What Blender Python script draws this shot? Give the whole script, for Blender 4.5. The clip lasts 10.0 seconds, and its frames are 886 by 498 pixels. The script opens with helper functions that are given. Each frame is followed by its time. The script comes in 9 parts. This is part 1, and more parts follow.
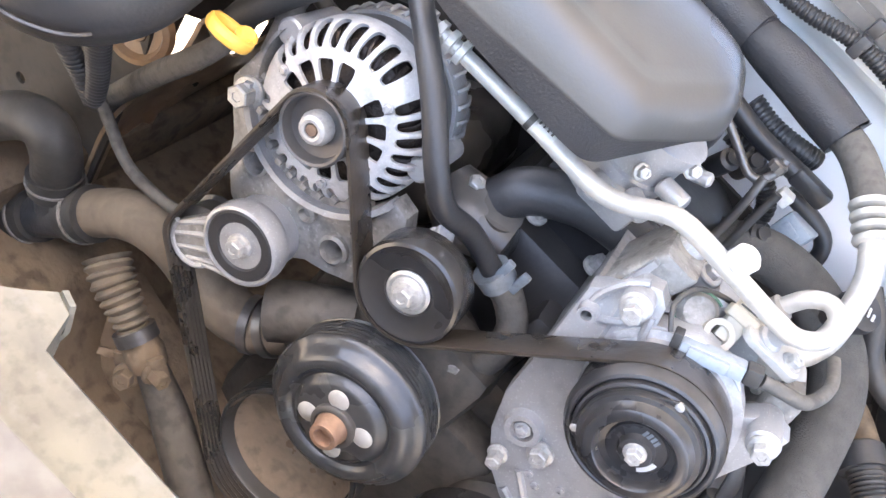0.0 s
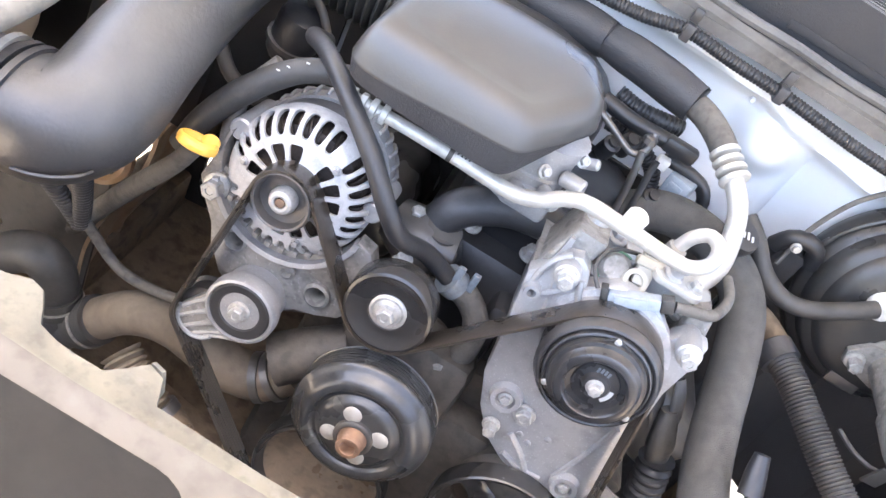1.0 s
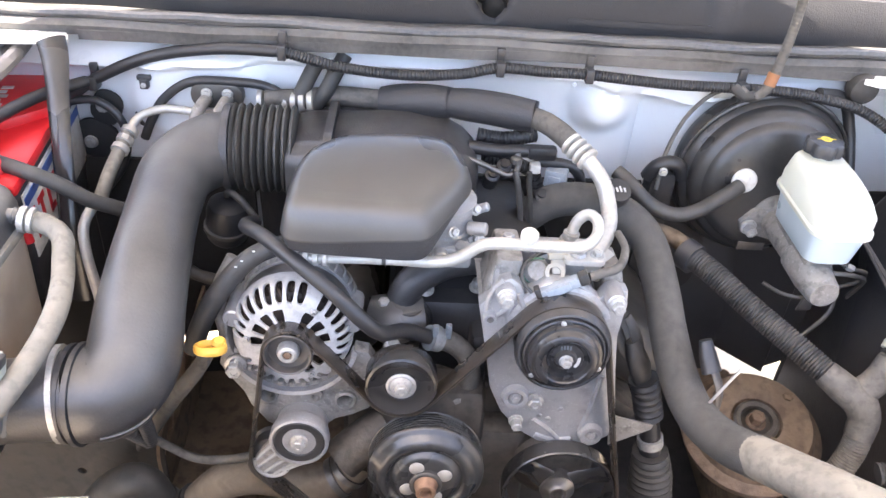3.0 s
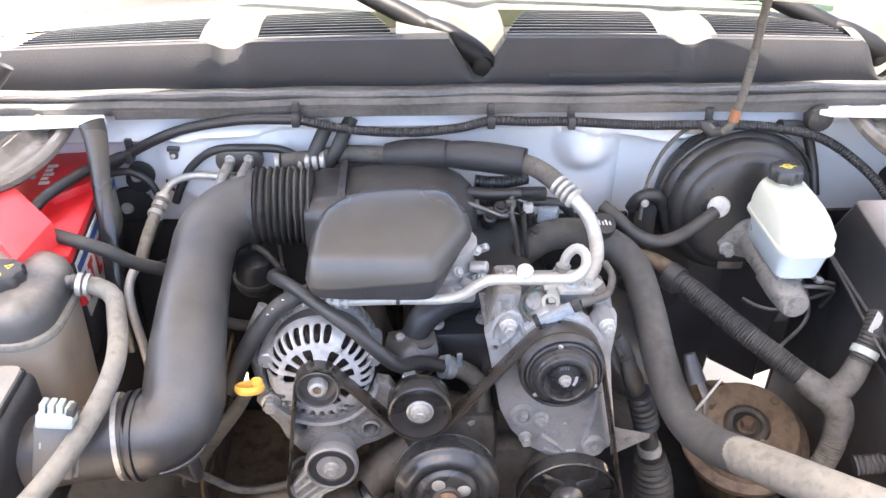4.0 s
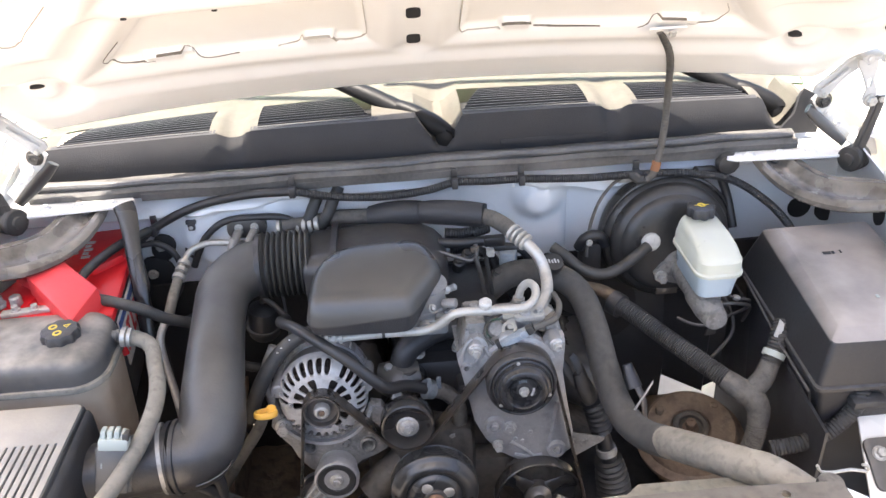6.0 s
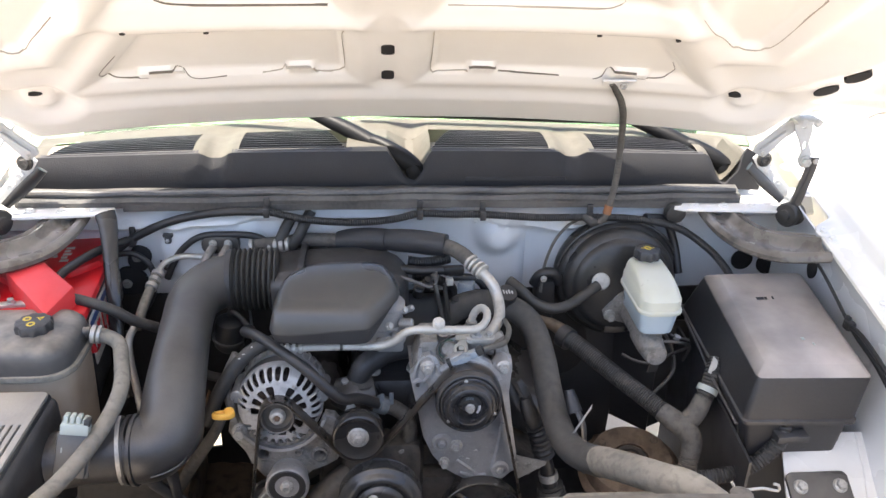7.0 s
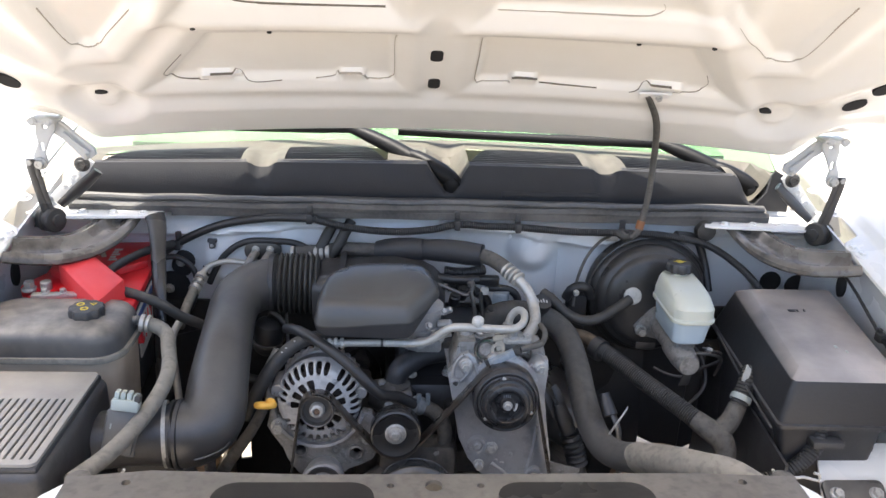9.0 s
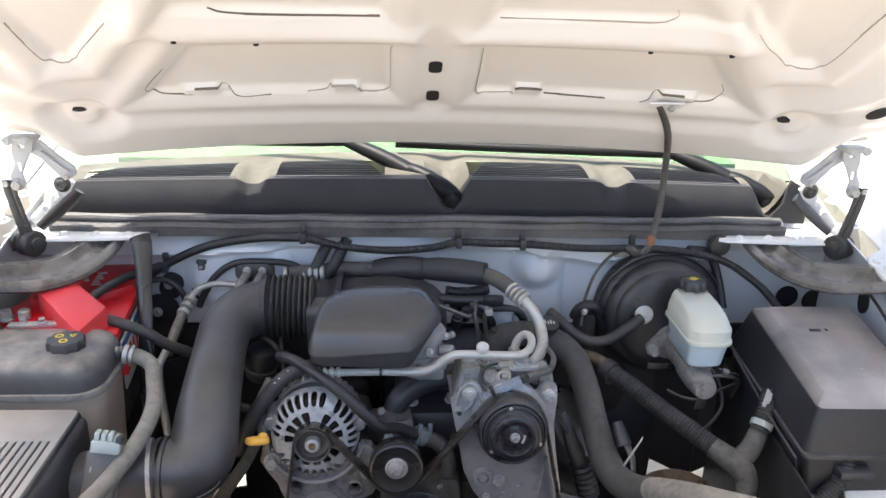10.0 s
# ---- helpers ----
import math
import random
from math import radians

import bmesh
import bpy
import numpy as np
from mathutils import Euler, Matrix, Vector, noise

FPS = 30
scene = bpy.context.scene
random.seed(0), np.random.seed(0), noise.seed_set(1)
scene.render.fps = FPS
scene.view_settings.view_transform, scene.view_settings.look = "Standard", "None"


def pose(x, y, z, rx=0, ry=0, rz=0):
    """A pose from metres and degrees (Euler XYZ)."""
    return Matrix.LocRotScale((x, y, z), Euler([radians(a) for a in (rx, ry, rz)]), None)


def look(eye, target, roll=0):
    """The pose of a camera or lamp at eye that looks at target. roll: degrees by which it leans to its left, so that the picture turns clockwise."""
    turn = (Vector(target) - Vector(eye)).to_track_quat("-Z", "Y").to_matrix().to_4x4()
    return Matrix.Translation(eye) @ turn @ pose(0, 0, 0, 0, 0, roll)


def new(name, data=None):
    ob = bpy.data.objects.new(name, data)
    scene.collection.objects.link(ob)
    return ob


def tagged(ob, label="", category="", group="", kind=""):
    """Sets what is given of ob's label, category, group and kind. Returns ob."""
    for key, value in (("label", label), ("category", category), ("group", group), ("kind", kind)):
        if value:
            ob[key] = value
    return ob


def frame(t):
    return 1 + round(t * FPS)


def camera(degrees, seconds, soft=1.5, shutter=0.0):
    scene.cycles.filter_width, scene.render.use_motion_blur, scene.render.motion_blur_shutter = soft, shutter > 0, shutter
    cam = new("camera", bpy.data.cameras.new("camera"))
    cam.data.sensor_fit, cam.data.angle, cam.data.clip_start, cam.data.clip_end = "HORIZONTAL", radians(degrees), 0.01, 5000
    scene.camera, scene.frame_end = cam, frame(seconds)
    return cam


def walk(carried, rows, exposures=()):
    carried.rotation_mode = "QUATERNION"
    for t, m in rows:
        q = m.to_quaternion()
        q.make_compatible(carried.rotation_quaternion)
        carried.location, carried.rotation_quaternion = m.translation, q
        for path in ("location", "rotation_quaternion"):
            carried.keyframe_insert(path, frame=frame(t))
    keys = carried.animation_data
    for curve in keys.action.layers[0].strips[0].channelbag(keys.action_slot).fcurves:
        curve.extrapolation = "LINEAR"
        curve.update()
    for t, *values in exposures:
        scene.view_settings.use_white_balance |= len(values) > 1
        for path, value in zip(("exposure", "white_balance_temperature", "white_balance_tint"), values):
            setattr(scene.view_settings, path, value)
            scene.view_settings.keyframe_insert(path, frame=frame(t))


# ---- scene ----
cam = camera(58.0, 10.0)
PATH = [
    (0, (-0.085, -0.42, 1.349), (-0.109, 1.09, 0.039), 45.4),
    (0.5, (-0.084, -0.473, 1.377), (-0.075, 1.071, 0.106), 40.5),
    (1, (-0.094, -0.544, 1.427), (-0.041, 1.061, 0.235), 32.8),
    (1.5, (-0.085, -0.595, 1.478), (-0.018, 1.051, 0.344), 22.5),
    (2, (-0.086, -0.619, 1.526), (0.015, 1.015, 0.378), 14.6),
    (2.5, (-0.089, -0.641, 1.577), (0.022, 0.973, 0.401), 8.6),
    (4, (-0.095, -0.77, 1.708), (-0.015, 0.891, 0.597), 0.4),
    (4.5, (-0.093, -0.81, 1.743), (-0.015, 0.874, 0.668), -1.0),
    (5, (-0.089, -0.846, 1.78), (-0.027, 0.843, 0.71), -3.1),
    (6.5, (-0.048, -1.054, 1.83), (0.073, 0.71, 0.896), -2.2),
    (7, (-0.038, -1.1, 1.809), (0.109, 0.699, 0.946), 1.3),
    (7.5, (-0.057, -1.143, 1.775), (0.078, 0.681, 0.966), 2.8),
    (8, (-0.075, -1.178, 1.747), (0.059, 0.67, 0.993), 2.9),
    (8.5, (-0.088, -1.193, 1.718), (0.05, 0.67, 1.004), 2.9),
    (9, (-0.096, -1.185, 1.711), (0.027, 0.684, 1.01), 2.3),
    (9.5, (-0.098, -1.145, 1.716), (0.022, 0.727, 1.021), 1.4),
    (10, (-0.094, -1.096, 1.716), (0.03, 0.773, 1.017), 1.6),
]
EXPOSURES = [(0, 3.66, 6900, 12), (1.5, 3.57, 6850, 12), (2.5, 3.40, 7000, 14), (4.5, 3.06, 6800, 13), (6.5, 2.22, 6750, 11), (8.5, 1.85, 6550, 9), (10, 1.8, 6500, 9)]
walk(cam, [(t, look(eye, target, roll)) for t, eye, target, roll in PATH], EXPOSURES)
# ---- light ----
world = bpy.data.worlds.new("sky")
scene.world = world
world.use_nodes = True
sky = world.node_tree.nodes.new("ShaderNodeTexSky")
sky.sky_type = "NISHITA"
sky.sun_disc = False
sky.air_density, sky.dust_density, sky.ozone_density = 0.8, 3.5, 0.6
sky.sun_elevation, sky.sun_rotation = radians(76.1), radians(-97.8)
world.node_tree.links.new(sky.outputs[0], world.node_tree.nodes["Background"].inputs[0])
world.node_tree.nodes["Background"].inputs[1].default_value = 0.15
sun = new("sun", bpy.data.lights.new("sun", "SUN"))
sun.data.energy, sun.data.angle, sun.data.color = 3.2, radians(0.6), (1.0, 0.95, 0.86)
sun.matrix_world = look((-2.2, -0.3, 9.0), (0, 0, 0))


# ---- materials ----
def paint(name, base, rough=0.5, metal=0.0, second=None, amount=0.5, grain=60.0, blotch=6.0, dust=None, dusty=0.0, bump=0.15, coat=0.0, spec=0.5, lie_on=(-0.3, 0.9), grime=0.0, scuffs=0.0):
    """A surface with blotches, grain, dust on what faces up, and fine relief."""
    m = bpy.data.materials.new(name)
    m.use_nodes = True
    t = m.node_tree
    b = t.nodes["Principled BSDF"]
    co = t.nodes.new("ShaderNodeTexCoord")

    def noisy(scale, detail, lo, hi):
        n = t.nodes.new("ShaderNodeTexNoise")
        n.inputs["Scale"].default_value, n.inputs["Detail"].default_value = scale, detail
        t.links.new(co.outputs["Object"], n.inputs["Vector"])
        r = t.nodes.new("ShaderNodeMapRange")
        r.inputs[1].default_value, r.inputs[2].default_value = lo, hi
        t.links.new(n.outputs["Fac"], r.inputs[0])
        return r.outputs[0]

    def times(a, v):
        k = t.nodes.new("ShaderNodeMath")
        k.operation, k.use_clamp = "MULTIPLY", True
        t.links.new(a, k.inputs[0])
        if isinstance(v, float):
            k.inputs[1].default_value = v
        else:
            t.links.new(v, k.inputs[1])
        return k.outputs[0]

    def mixed(fac, a, c):
        x = t.nodes.new("ShaderNodeMix")
        x.data_type = "RGBA"
        t.links.new(fac, x.inputs[0])
        for s, v in ((6, a), (7, c)):
            if isinstance(v, tuple):
                x.inputs[s].default_value = (*v, 1)
            else:
                t.links.new(v, x.inputs[s])
        return x.outputs[2]

    second = second or tuple(v * 0.6 for v in base)
    big, fine = noisy(blotch, 4.0, 0.35, 0.7), noisy(grain, 6.0, 0.3, 0.75)
    colour = mixed(times(big, amount), base, second)
    colour = mixed(times(fine, amount * 0.6), colour, second)
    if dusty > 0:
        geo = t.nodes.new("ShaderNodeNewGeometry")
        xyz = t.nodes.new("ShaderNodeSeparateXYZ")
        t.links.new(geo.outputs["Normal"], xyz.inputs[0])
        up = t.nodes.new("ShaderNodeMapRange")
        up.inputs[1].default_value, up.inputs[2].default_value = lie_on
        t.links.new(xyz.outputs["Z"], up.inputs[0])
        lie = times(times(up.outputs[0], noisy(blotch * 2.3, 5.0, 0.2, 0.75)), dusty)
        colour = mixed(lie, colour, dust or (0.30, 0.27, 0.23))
    if grime > 0:
        colour = mixed(times(noisy(blotch * 5.0, 9.0, 0.50, 0.66), grime), colour, tuple(v * 0.32 for v in base))
    if scuffs > 0:
        colour = mixed(times(noisy(grain * 0.8, 8.0, 0.60, 0.70), scuffs), colour, tuple(min(0.85, v * 1.7 + 0.03) for v in base))
    t.links.new(colour, b.inputs["Base Color"])
    r = t.nodes.new("ShaderNodeMapRange")
    r.inputs[3].default_value, r.inputs[4].default_value = max(0.05, rough - 0.1), min(1.0, rough + 0.14)
    t.links.new(big, r.inputs[0])
    t.links.new(r.outputs[0], b.inputs["Roughness"])
    b.inputs["Metallic"].default_value = metal
    b.inputs["Coat Weight"].default_value = coat
    b.inputs["Specular IOR Level"].default_value = spec
    if bump > 0:
        u = t.nodes.new("ShaderNodeBump")
        u.inputs["Strength"].default_value, u.inputs["Distance"].default_value = bump, 0.002
        t.links.new(fine, u.inputs["Height"])
        t.links.new(u.outputs[0], b.inputs["Normal"])
    return m


def glassy(name, colour, rough=0.02, alpha=1.0, trans=1.0):
    m = bpy.data.materials.new(name)
    m.use_nodes = True
    b = m.node_tree.nodes["Principled BSDF"]
    b.inputs["Base Color"].default_value = (*colour, 1)
    b.inputs["Roughness"].default_value = rough
    b.inputs["Transmission Weight"].default_value = trans
    b.inputs["IOR"].default_value = 1.45
    return m


DUST = (0.34, 0.31, 0.27)
plastic = paint("black_plastic", (0.026, 0.026, 0.028), 0.38, second=(0.048, 0.047, 0.048), amount=0.6, dust=(0.22, 0.205, 0.19), dusty=0.24, grain=300, blotch=9, bump=0.12, scuffs=0.2, grime=0.3)
plastic_grain = paint("grained_plastic", (0.021, 0.021, 0.024), 0.46, second=(0.042, 0.042, 0.044), amount=0.5, dust=(0.18, 0.17, 0.16), dusty=0.2, grain=500, bump=0.25, scuffs=0.25)
rubber = paint("hose_rubber", (0.021, 0.0205, 0.020), 0.55, second=(0.048, 0.045, 0.041), amount=0.7, dust=(0.28, 0.255, 0.22), dusty=0.22, grain=120, blotch=14, bump=0.2, scuffs=0.2)
rubber_dusty = paint("dusty_hose_rubber", (0.055, 0.052, 0.048), 0.75, second=(0.11, 0.10, 0.086), amount=0.9, dust=(0.28, 0.25, 0.21), dusty=0.45, grain=200, blotch=16, bump=0.3, grime=0.4)
belt_rubber = paint("belt_rubber", (0.022, 0.019, 0.016), 0.30, second=(0.062, 0.048, 0.035), amount=0.7, grain=200, blotch=20, bump=0.1, spec=0.9)
black_paint = paint("black_enamel", (0.014, 0.014, 0.015), 0.26, second=(0.034, 0.032, 0.030), amount=0.45, dust=DUST, dusty=0.14, grain=150, bump=0.06, coat=0.2)
booster_black = paint("dusty_booster_enamel", (0.017, 0.017, 0.018), 0.36, second=(0.045, 0.043, 0.040), amount=0.6, dust=(0.28, 0.25, 0.22), dusty=0.20, grain=150, blotch=10, bump=0.08)
black_metal = paint("black_stamped_steel", (0.022, 0.022, 0.023), 0.3, second=(0.07, 0.065, 0.058), amount=0.4, dust=DUST, dusty=0.4, grain=90, bump=0.06)
brace_enamel = paint("worn_brace_enamel", (0.030, 0.029, 0.029), 0.26, second=(0.17, 0.150, 0.128), amount=0.75, dust=(0.42, 0.37, 0.31), dusty=0.45, grain=90, blotch=16, bump=0.06, scuffs=0.4)
alu = paint("cast_aluminium", (0.44, 0.44, 0.44), 0.42, metal=0.45, second=(0.34, 0.335, 0.33), amount=0.5, dust=(0.46, 0.44, 0.41), dusty=0.35, grain=600, blotch=9, bump=0.10, grime=0.3, scuffs=0.3)
alu_bright = paint("bright_cast_aluminium", (0.56, 0.56, 0.555), 0.52, metal=0.2, second=(0.40, 0.395, 0.39), amount=0.6, dust=(0.5, 0.475, 0.44), dusty=0.3, grain=600, blotch=20, bump=0.1, grime=0.3, scuffs=0.3)
alu_dirty = paint("dirty_aluminium", (0.33, 0.32, 0.305), 0.56, metal=0.3, second=(0.19, 0.172, 0.152), amount=0.75, dust=(0.38, 0.35, 0.30), dusty=0.5, grain=250, blotch=16, bump=0.25, grime=0.6, scuffs=0.3)
alu_tube = paint("aluminium_tube", (0.55, 0.537, 0.50), 0.44, metal=0.4, second=(0.47, 0.45, 0.41), amount=0.5, dust=(0.5, 0.475, 0.42), dusty=0.4, grain=180, blotch=18, bump=0.06, grime=0.2)
zinc = paint("zinc_steel", (0.50, 0.495, 0.475), 0.44, metal=0.45, second=(0.36, 0.345, 0.31), amount=0.6, grain=200, bump=0.05, grime=0.3, blotch=60)
steel_worn = paint("worn_steel", (0.19, 0.18, 0.172), 0.42, metal=0.7, second=(0.11, 0.103, 0.095), amount=0.6, grain=120, bump=0.1, grime=0.4)
rust = paint("rusted_iron", (0.12, 0.072, 0.048), 0.75, metal=0.1, second=(0.21, 0.135, 0.085), amount=0.8, dust=(0.28, 0.23, 0.175), dusty=0.25, grain=140, blotch=14, bump=0.4, grime=0.5)
dirt_iron = paint("dirty_iron", (0.125, 0.086, 0.056), 0.85, second=(0.21, 0.150, 0.098), amount=0.9, dust=(0.29, 0.225, 0.15), dusty=0.5, grain=120, blotch=9, bump=0.4, grime=0.5)
engine_iron = paint("engine_iron", (0.034, 0.031, 0.029), 0.6, second=(0.095, 0.080, 0.064), amount=0.7, dust=(0.24, 0.205, 0.16), dusty=0.35, grain=100, blotch=12, bump=0.3, grime=0.4)
liner = paint("dusty_liner_plastic", (0.27, 0.175, 0.105), 0.4, second=(0.36, 0.25, 0.16), amount=0.7, dust=(0.28, 0.21, 0.14), dusty=0.15, grain=60, blotch=7, bump=0.15, grime=0.5)
white_paint = paint("white_car_paint", (0.80, 0.79, 0.76), 0.3, second=(0.70, 0.68, 0.63), amount=0.35, dust=(0.66, 0.6, 0.5), dusty=0.2, grain=40, bump=0.02, coat=0.3)
primer = paint("white_underhood_paint", (0.84, 0.825, 0.79), 0.42, second=(0.76, 0.73, 0.67), amount=0.4, grain=25, blotch=3, bump=0.03, coat=0.35)
firewall_paint = paint("pale_blue_paint", (0.745, 0.768, 0.785), 0.34, second=(0.65, 0.665, 0.68), amount=0.4, dust=(0.55, 0.53, 0.5), dusty=0.3, grain=30, bump=0.03, coat=0.2)
support_paint = paint("dusty_support_paint", (0.080, 0.074, 0.067), 0.38, second=(0.135, 0.121, 0.105), amount=0.85, dust=(0.22, 0.195, 0.165), dusty=0.3, grain=80, blotch=14, bump=0.12, grime=0.3, scuffs=0.3)
support_pale = paint("chalky_bare_metal", (0.108, 0.104, 0.093), 0.5, second=(0.205, 0.193, 0.155), amount=1.0, dust=(0.26, 0.235, 0.18), dusty=0.4, grain=90, blotch=22, bump=0.2, grime=0.3, scuffs=0.5)
red_plastic = paint("red_plastic", (0.68, 0.016, 0.022), 0.35, second=(0.48, 0.02, 0.025), amount=0.5, grain=80, bump=0.05)
red_pale = paint("faded_red_cover", (0.80, 0.065, 0.07), 0.42, second=(0.70, 0.05, 0.055), amount=0.5, grain=80, bump=0.06)
blue_print = paint("blue_print", (0.05, 0.10, 0.3), 0.5, amount=0.3, bump=0)
white_plastic = paint("white_plastic", (0.62, 0.61, 0.575), 0.4, second=(0.5, 0.48, 0.43), amount=0.4, grain=60, bump=0.04, grime=0.25, blotch=30)
reservoir_mat = paint("milky_reservoir_plastic", (0.63, 0.64, 0.55), 0.36, second=(0.54, 0.54, 0.44), amount=0.5, grain=25, bump=0.02, coat=0.15)
reservoir_mat.node_tree.nodes["Principled BSDF"].inputs["Subsurface Weight"].default_value = 0.25
reservoir_mat.node_tree.nodes["Principled BSDF"].inputs["Subsurface Radius"].default_value = (0.02, 0.02, 0.014)
tank_mat = paint("aged_tank_plastic", (0.52, 0.44, 0.35), 0.42, second=(0.36, 0.28, 0.20), amount=0.7, dust=DUST, dusty=0.3, grain=30, blotch=8, bump=0.05)
yellow = paint("yellow_plastic", (0.86, 0.49, 0.09), 0.45, second=(0.75, 0.38, 0.05), amount=0.5, grain=90, bump=0.08)
yellow_ink = paint("yellow_ink", (0.75, 0.56, 0.08), 0.6, amount=0.2, bump=0)
white_ink = paint("white_ink", (0.62, 0.62, 0.6), 0.6, amount=0.3, bump=0)
grey_plastic = paint("pale_grey_plastic", (0.155, 0.185, 0.21), 0.42, second=(0.12, 0.135, 0.15), amount=0.5, dust=DUST, dusty=0.3, grain=120, bump=0.08, grime=0.3, blotch=40)
copper = paint("copper_windings", (0.060, 0.045, 0.038), 0.4, metal=0.5, second=(0.02, 0.017, 0.015), amount=0.8, grain=400, bump=0.4)
seal_rubber = paint("weathered_seal", (0.045, 0.045, 0.045), 0.42, second=(0.165, 0.158, 0.148), amount=0.6, dust=(0.32, 0.30, 0.27), dusty=0.16, grain=140, blotch=14, bump=0.25)
orange_tape = paint("orange_tape", (0.34, 0.135, 0.05), 0.6, second=(0.20, 0.10, 0.055), amount=0.6, grain=150, bump=0.1)
concrete = paint("sunlit_concrete", (0.38, 0.32, 0.245), 0.85, second=(0.30, 0.25, 0.19), amount=0.7, grain=30, blotch=0.6, bump=0.3)
dash_mat = paint("tan_dashboard", (0.15, 0.125, 0.095), 0.7, second=(0.10, 0.085, 0.065), amount=0.5, grain=90, bump=0.1)
# Near-black that stands for the shade in holes, recesses and under the cab.
shade_black = paint("painted_shade_black", (0.021, 0.020, 0.020), 0.8, amount=0.3, bump=0)
hinge_paint = paint("pale_hinge_paint", (0.52, 0.53, 0.53), 0.42, second=(0.42, 0.42, 0.41), amount=0.5, dust=(0.55, 0.52, 0.46), dusty=0.3, grain=120, bump=0.06)
strut_grey = paint("grey_strut_paint", (0.042, 0.041, 0.040), 0.6, second=(0.068, 0.058, 0.047), amount=0.9, dust=(0.2, 0.165, 0.125), dusty=0.4, grain=60, blotch=9, bump=0.2, grime=0.4)
well_black = paint("glossy_well", (0.011, 0.011, 0.012), 0.24, second=(0.026, 0.025, 0.024), amount=0.5, dust=(0.2, 0.18, 0.15), dusty=0.03, grain=70, bump=0.1, spec=0.25)
cowl_face = paint("grained_cowl_plastic", (0.026, 0.026, 0.029), 0.58, second=(0.04, 0.04, 0.042), amount=0.5, dust=(0.13, 0.12, 0.11), dusty=0.2, grain=500, bump=0.25, spec=0.3)
wiper_black = paint("wiper_black", (0.008, 0.008, 0.0085), 0.5, second=(0.013, 0.013, 0.013), amount=0.5, grain=150, bump=0.1, spec=0.2)
# Two tones for the shade in the hood's panel seams.
seam_shade_pale = paint("pale_seam_shade", (0.46, 0.42, 0.355), 0.8, amount=0.4, bump=0)
seam_shade_dark = paint("dark_seam_shade", (0.17, 0.145, 0.115), 0.8, amount=0.4, bump=0)
glass_green = glassy("tinted_glass", (0.45, 0.78, 0.52), 0.03)
cowl_grey = paint("bleached_cowl_plastic", (0.075, 0.068, 0.055), 0.65, second=(0.11, 0.099, 0.08), amount=0.7, dust=(0.16, 0.147, 0.118), dusty=0.5, grain=200, blotch=14, bump=0.1, spec=0.3)
pump_enamel = paint("dusty_pump_enamel", (0.024, 0.025, 0.027), 0.26, second=(0.060, 0.059, 0.058), amount=0.6, dust=(0.26, 0.25, 0.23), dusty=0.12, grain=140, blotch=14, bump=0.08, coat=0.15)
clutch_black = paint("worn_clutch_enamel", (0.014, 0.0145, 0.016), 0.34, second=(0.052, 0.050, 0.050), amount=0.6, dust=(0.2, 0.18, 0.16), dusty=0.25, grain=120, blotch=25, bump=0.08, coat=0.1)
connector_blue = paint("pale_blue_connector", (0.29, 0.335, 0.375), 0.4, second=(0.22, 0.25, 0.275), amount=0.4, dust=(0.45, 0.43, 0.4), dusty=0.3, grain=120, bump=0.06, grime=0.2, blotch=40)
clip_cream = paint("cream_clip_plastic", (0.46, 0.425, 0.35), 0.5, second=(0.33, 0.30, 0.24), amount=0.6, dust=DUST, dusty=0.3, grain=150, bump=0.1)
nose_copper = paint("coppery_rust", (0.40, 0.255, 0.175), 0.45, metal=0.4, second=(0.22, 0.125, 0.08), amount=0.8, grain=200, blotch=40, bump=0.25)
dish_dust = paint("dusty_brown_dish", (0.13, 0.10, 0.075), 0.34, second=(0.26, 0.19, 0.13), amount=0.7, dust=(0.30, 0.24, 0.17), dusty=0.2, grain=140, blotch=12, bump=0.2, grime=0.4)
cover_black = paint("satin_cover_plastic", (0.030, 0.030, 0.031), 0.34, second=(0.046, 0.045, 0.044), amount=0.4, dust=(0.26, 0.245, 0.225), dusty=0.2, grain=400, blotch=3, bump=0.04, spec=0.8)
# Upward faces far paler: dust, and the lid's sky sheen put into the colour.
lid_black = paint("dusty_sheen_lid_plastic", (0.016, 0.016, 0.018), 0.38, second=(0.038, 0.036, 0.035), amount=0.6, dust=(0.62, 0.555, 0.505), dusty=0.95, grain=220, blotch=2.2, bump=0.08, lie_on=(0.4, 0.95))
airbox_top = paint("faded_airbox_plastic", (0.21, 0.20, 0.18), 0.5, second=(0.30, 0.28, 0.25), amount=0.6, dust=(0.48, 0.44, 0.38), dusty=0.6, grain=250, bump=0.12, lie_on=(0.3, 0.98))
tank_top = paint("dusty_tank_plastic", (0.05, 0.05, 0.053), 0.40, second=(0.11, 0.105, 0.10), amount=0.6, dust=(0.40, 0.36, 0.305), dusty=0.9, grain=60, blotch=12, bump=0.1, lie_on=(0.2, 1.0))
braid = paint("hose_braid", (0.042, 0.041, 0.039), 0.75, second=(0.098, 0.094, 0.088), amount=0.8, dust=(0.24, 0.22, 0.19), dusty=0.3, grain=700, blotch=30, bump=0.6)
duct_black = paint("dusty_duct_plastic", (0.034, 0.034, 0.036), 0.40, second=(0.058, 0.056, 0.054), amount=0.6, dust=(0.26, 0.245, 0.22), dusty=0.36, grain=260, blotch=5, bump=0.1, spec=0.6)
# Near-black for the added dark sheets low in the bay and the side box.
mat_black = paint("low_bay_black", (0.016, 0.015, 0.015), 0.85, second=(0.035, 0.031, 0.028), amount=0.7, grain=90, bump=0.4)
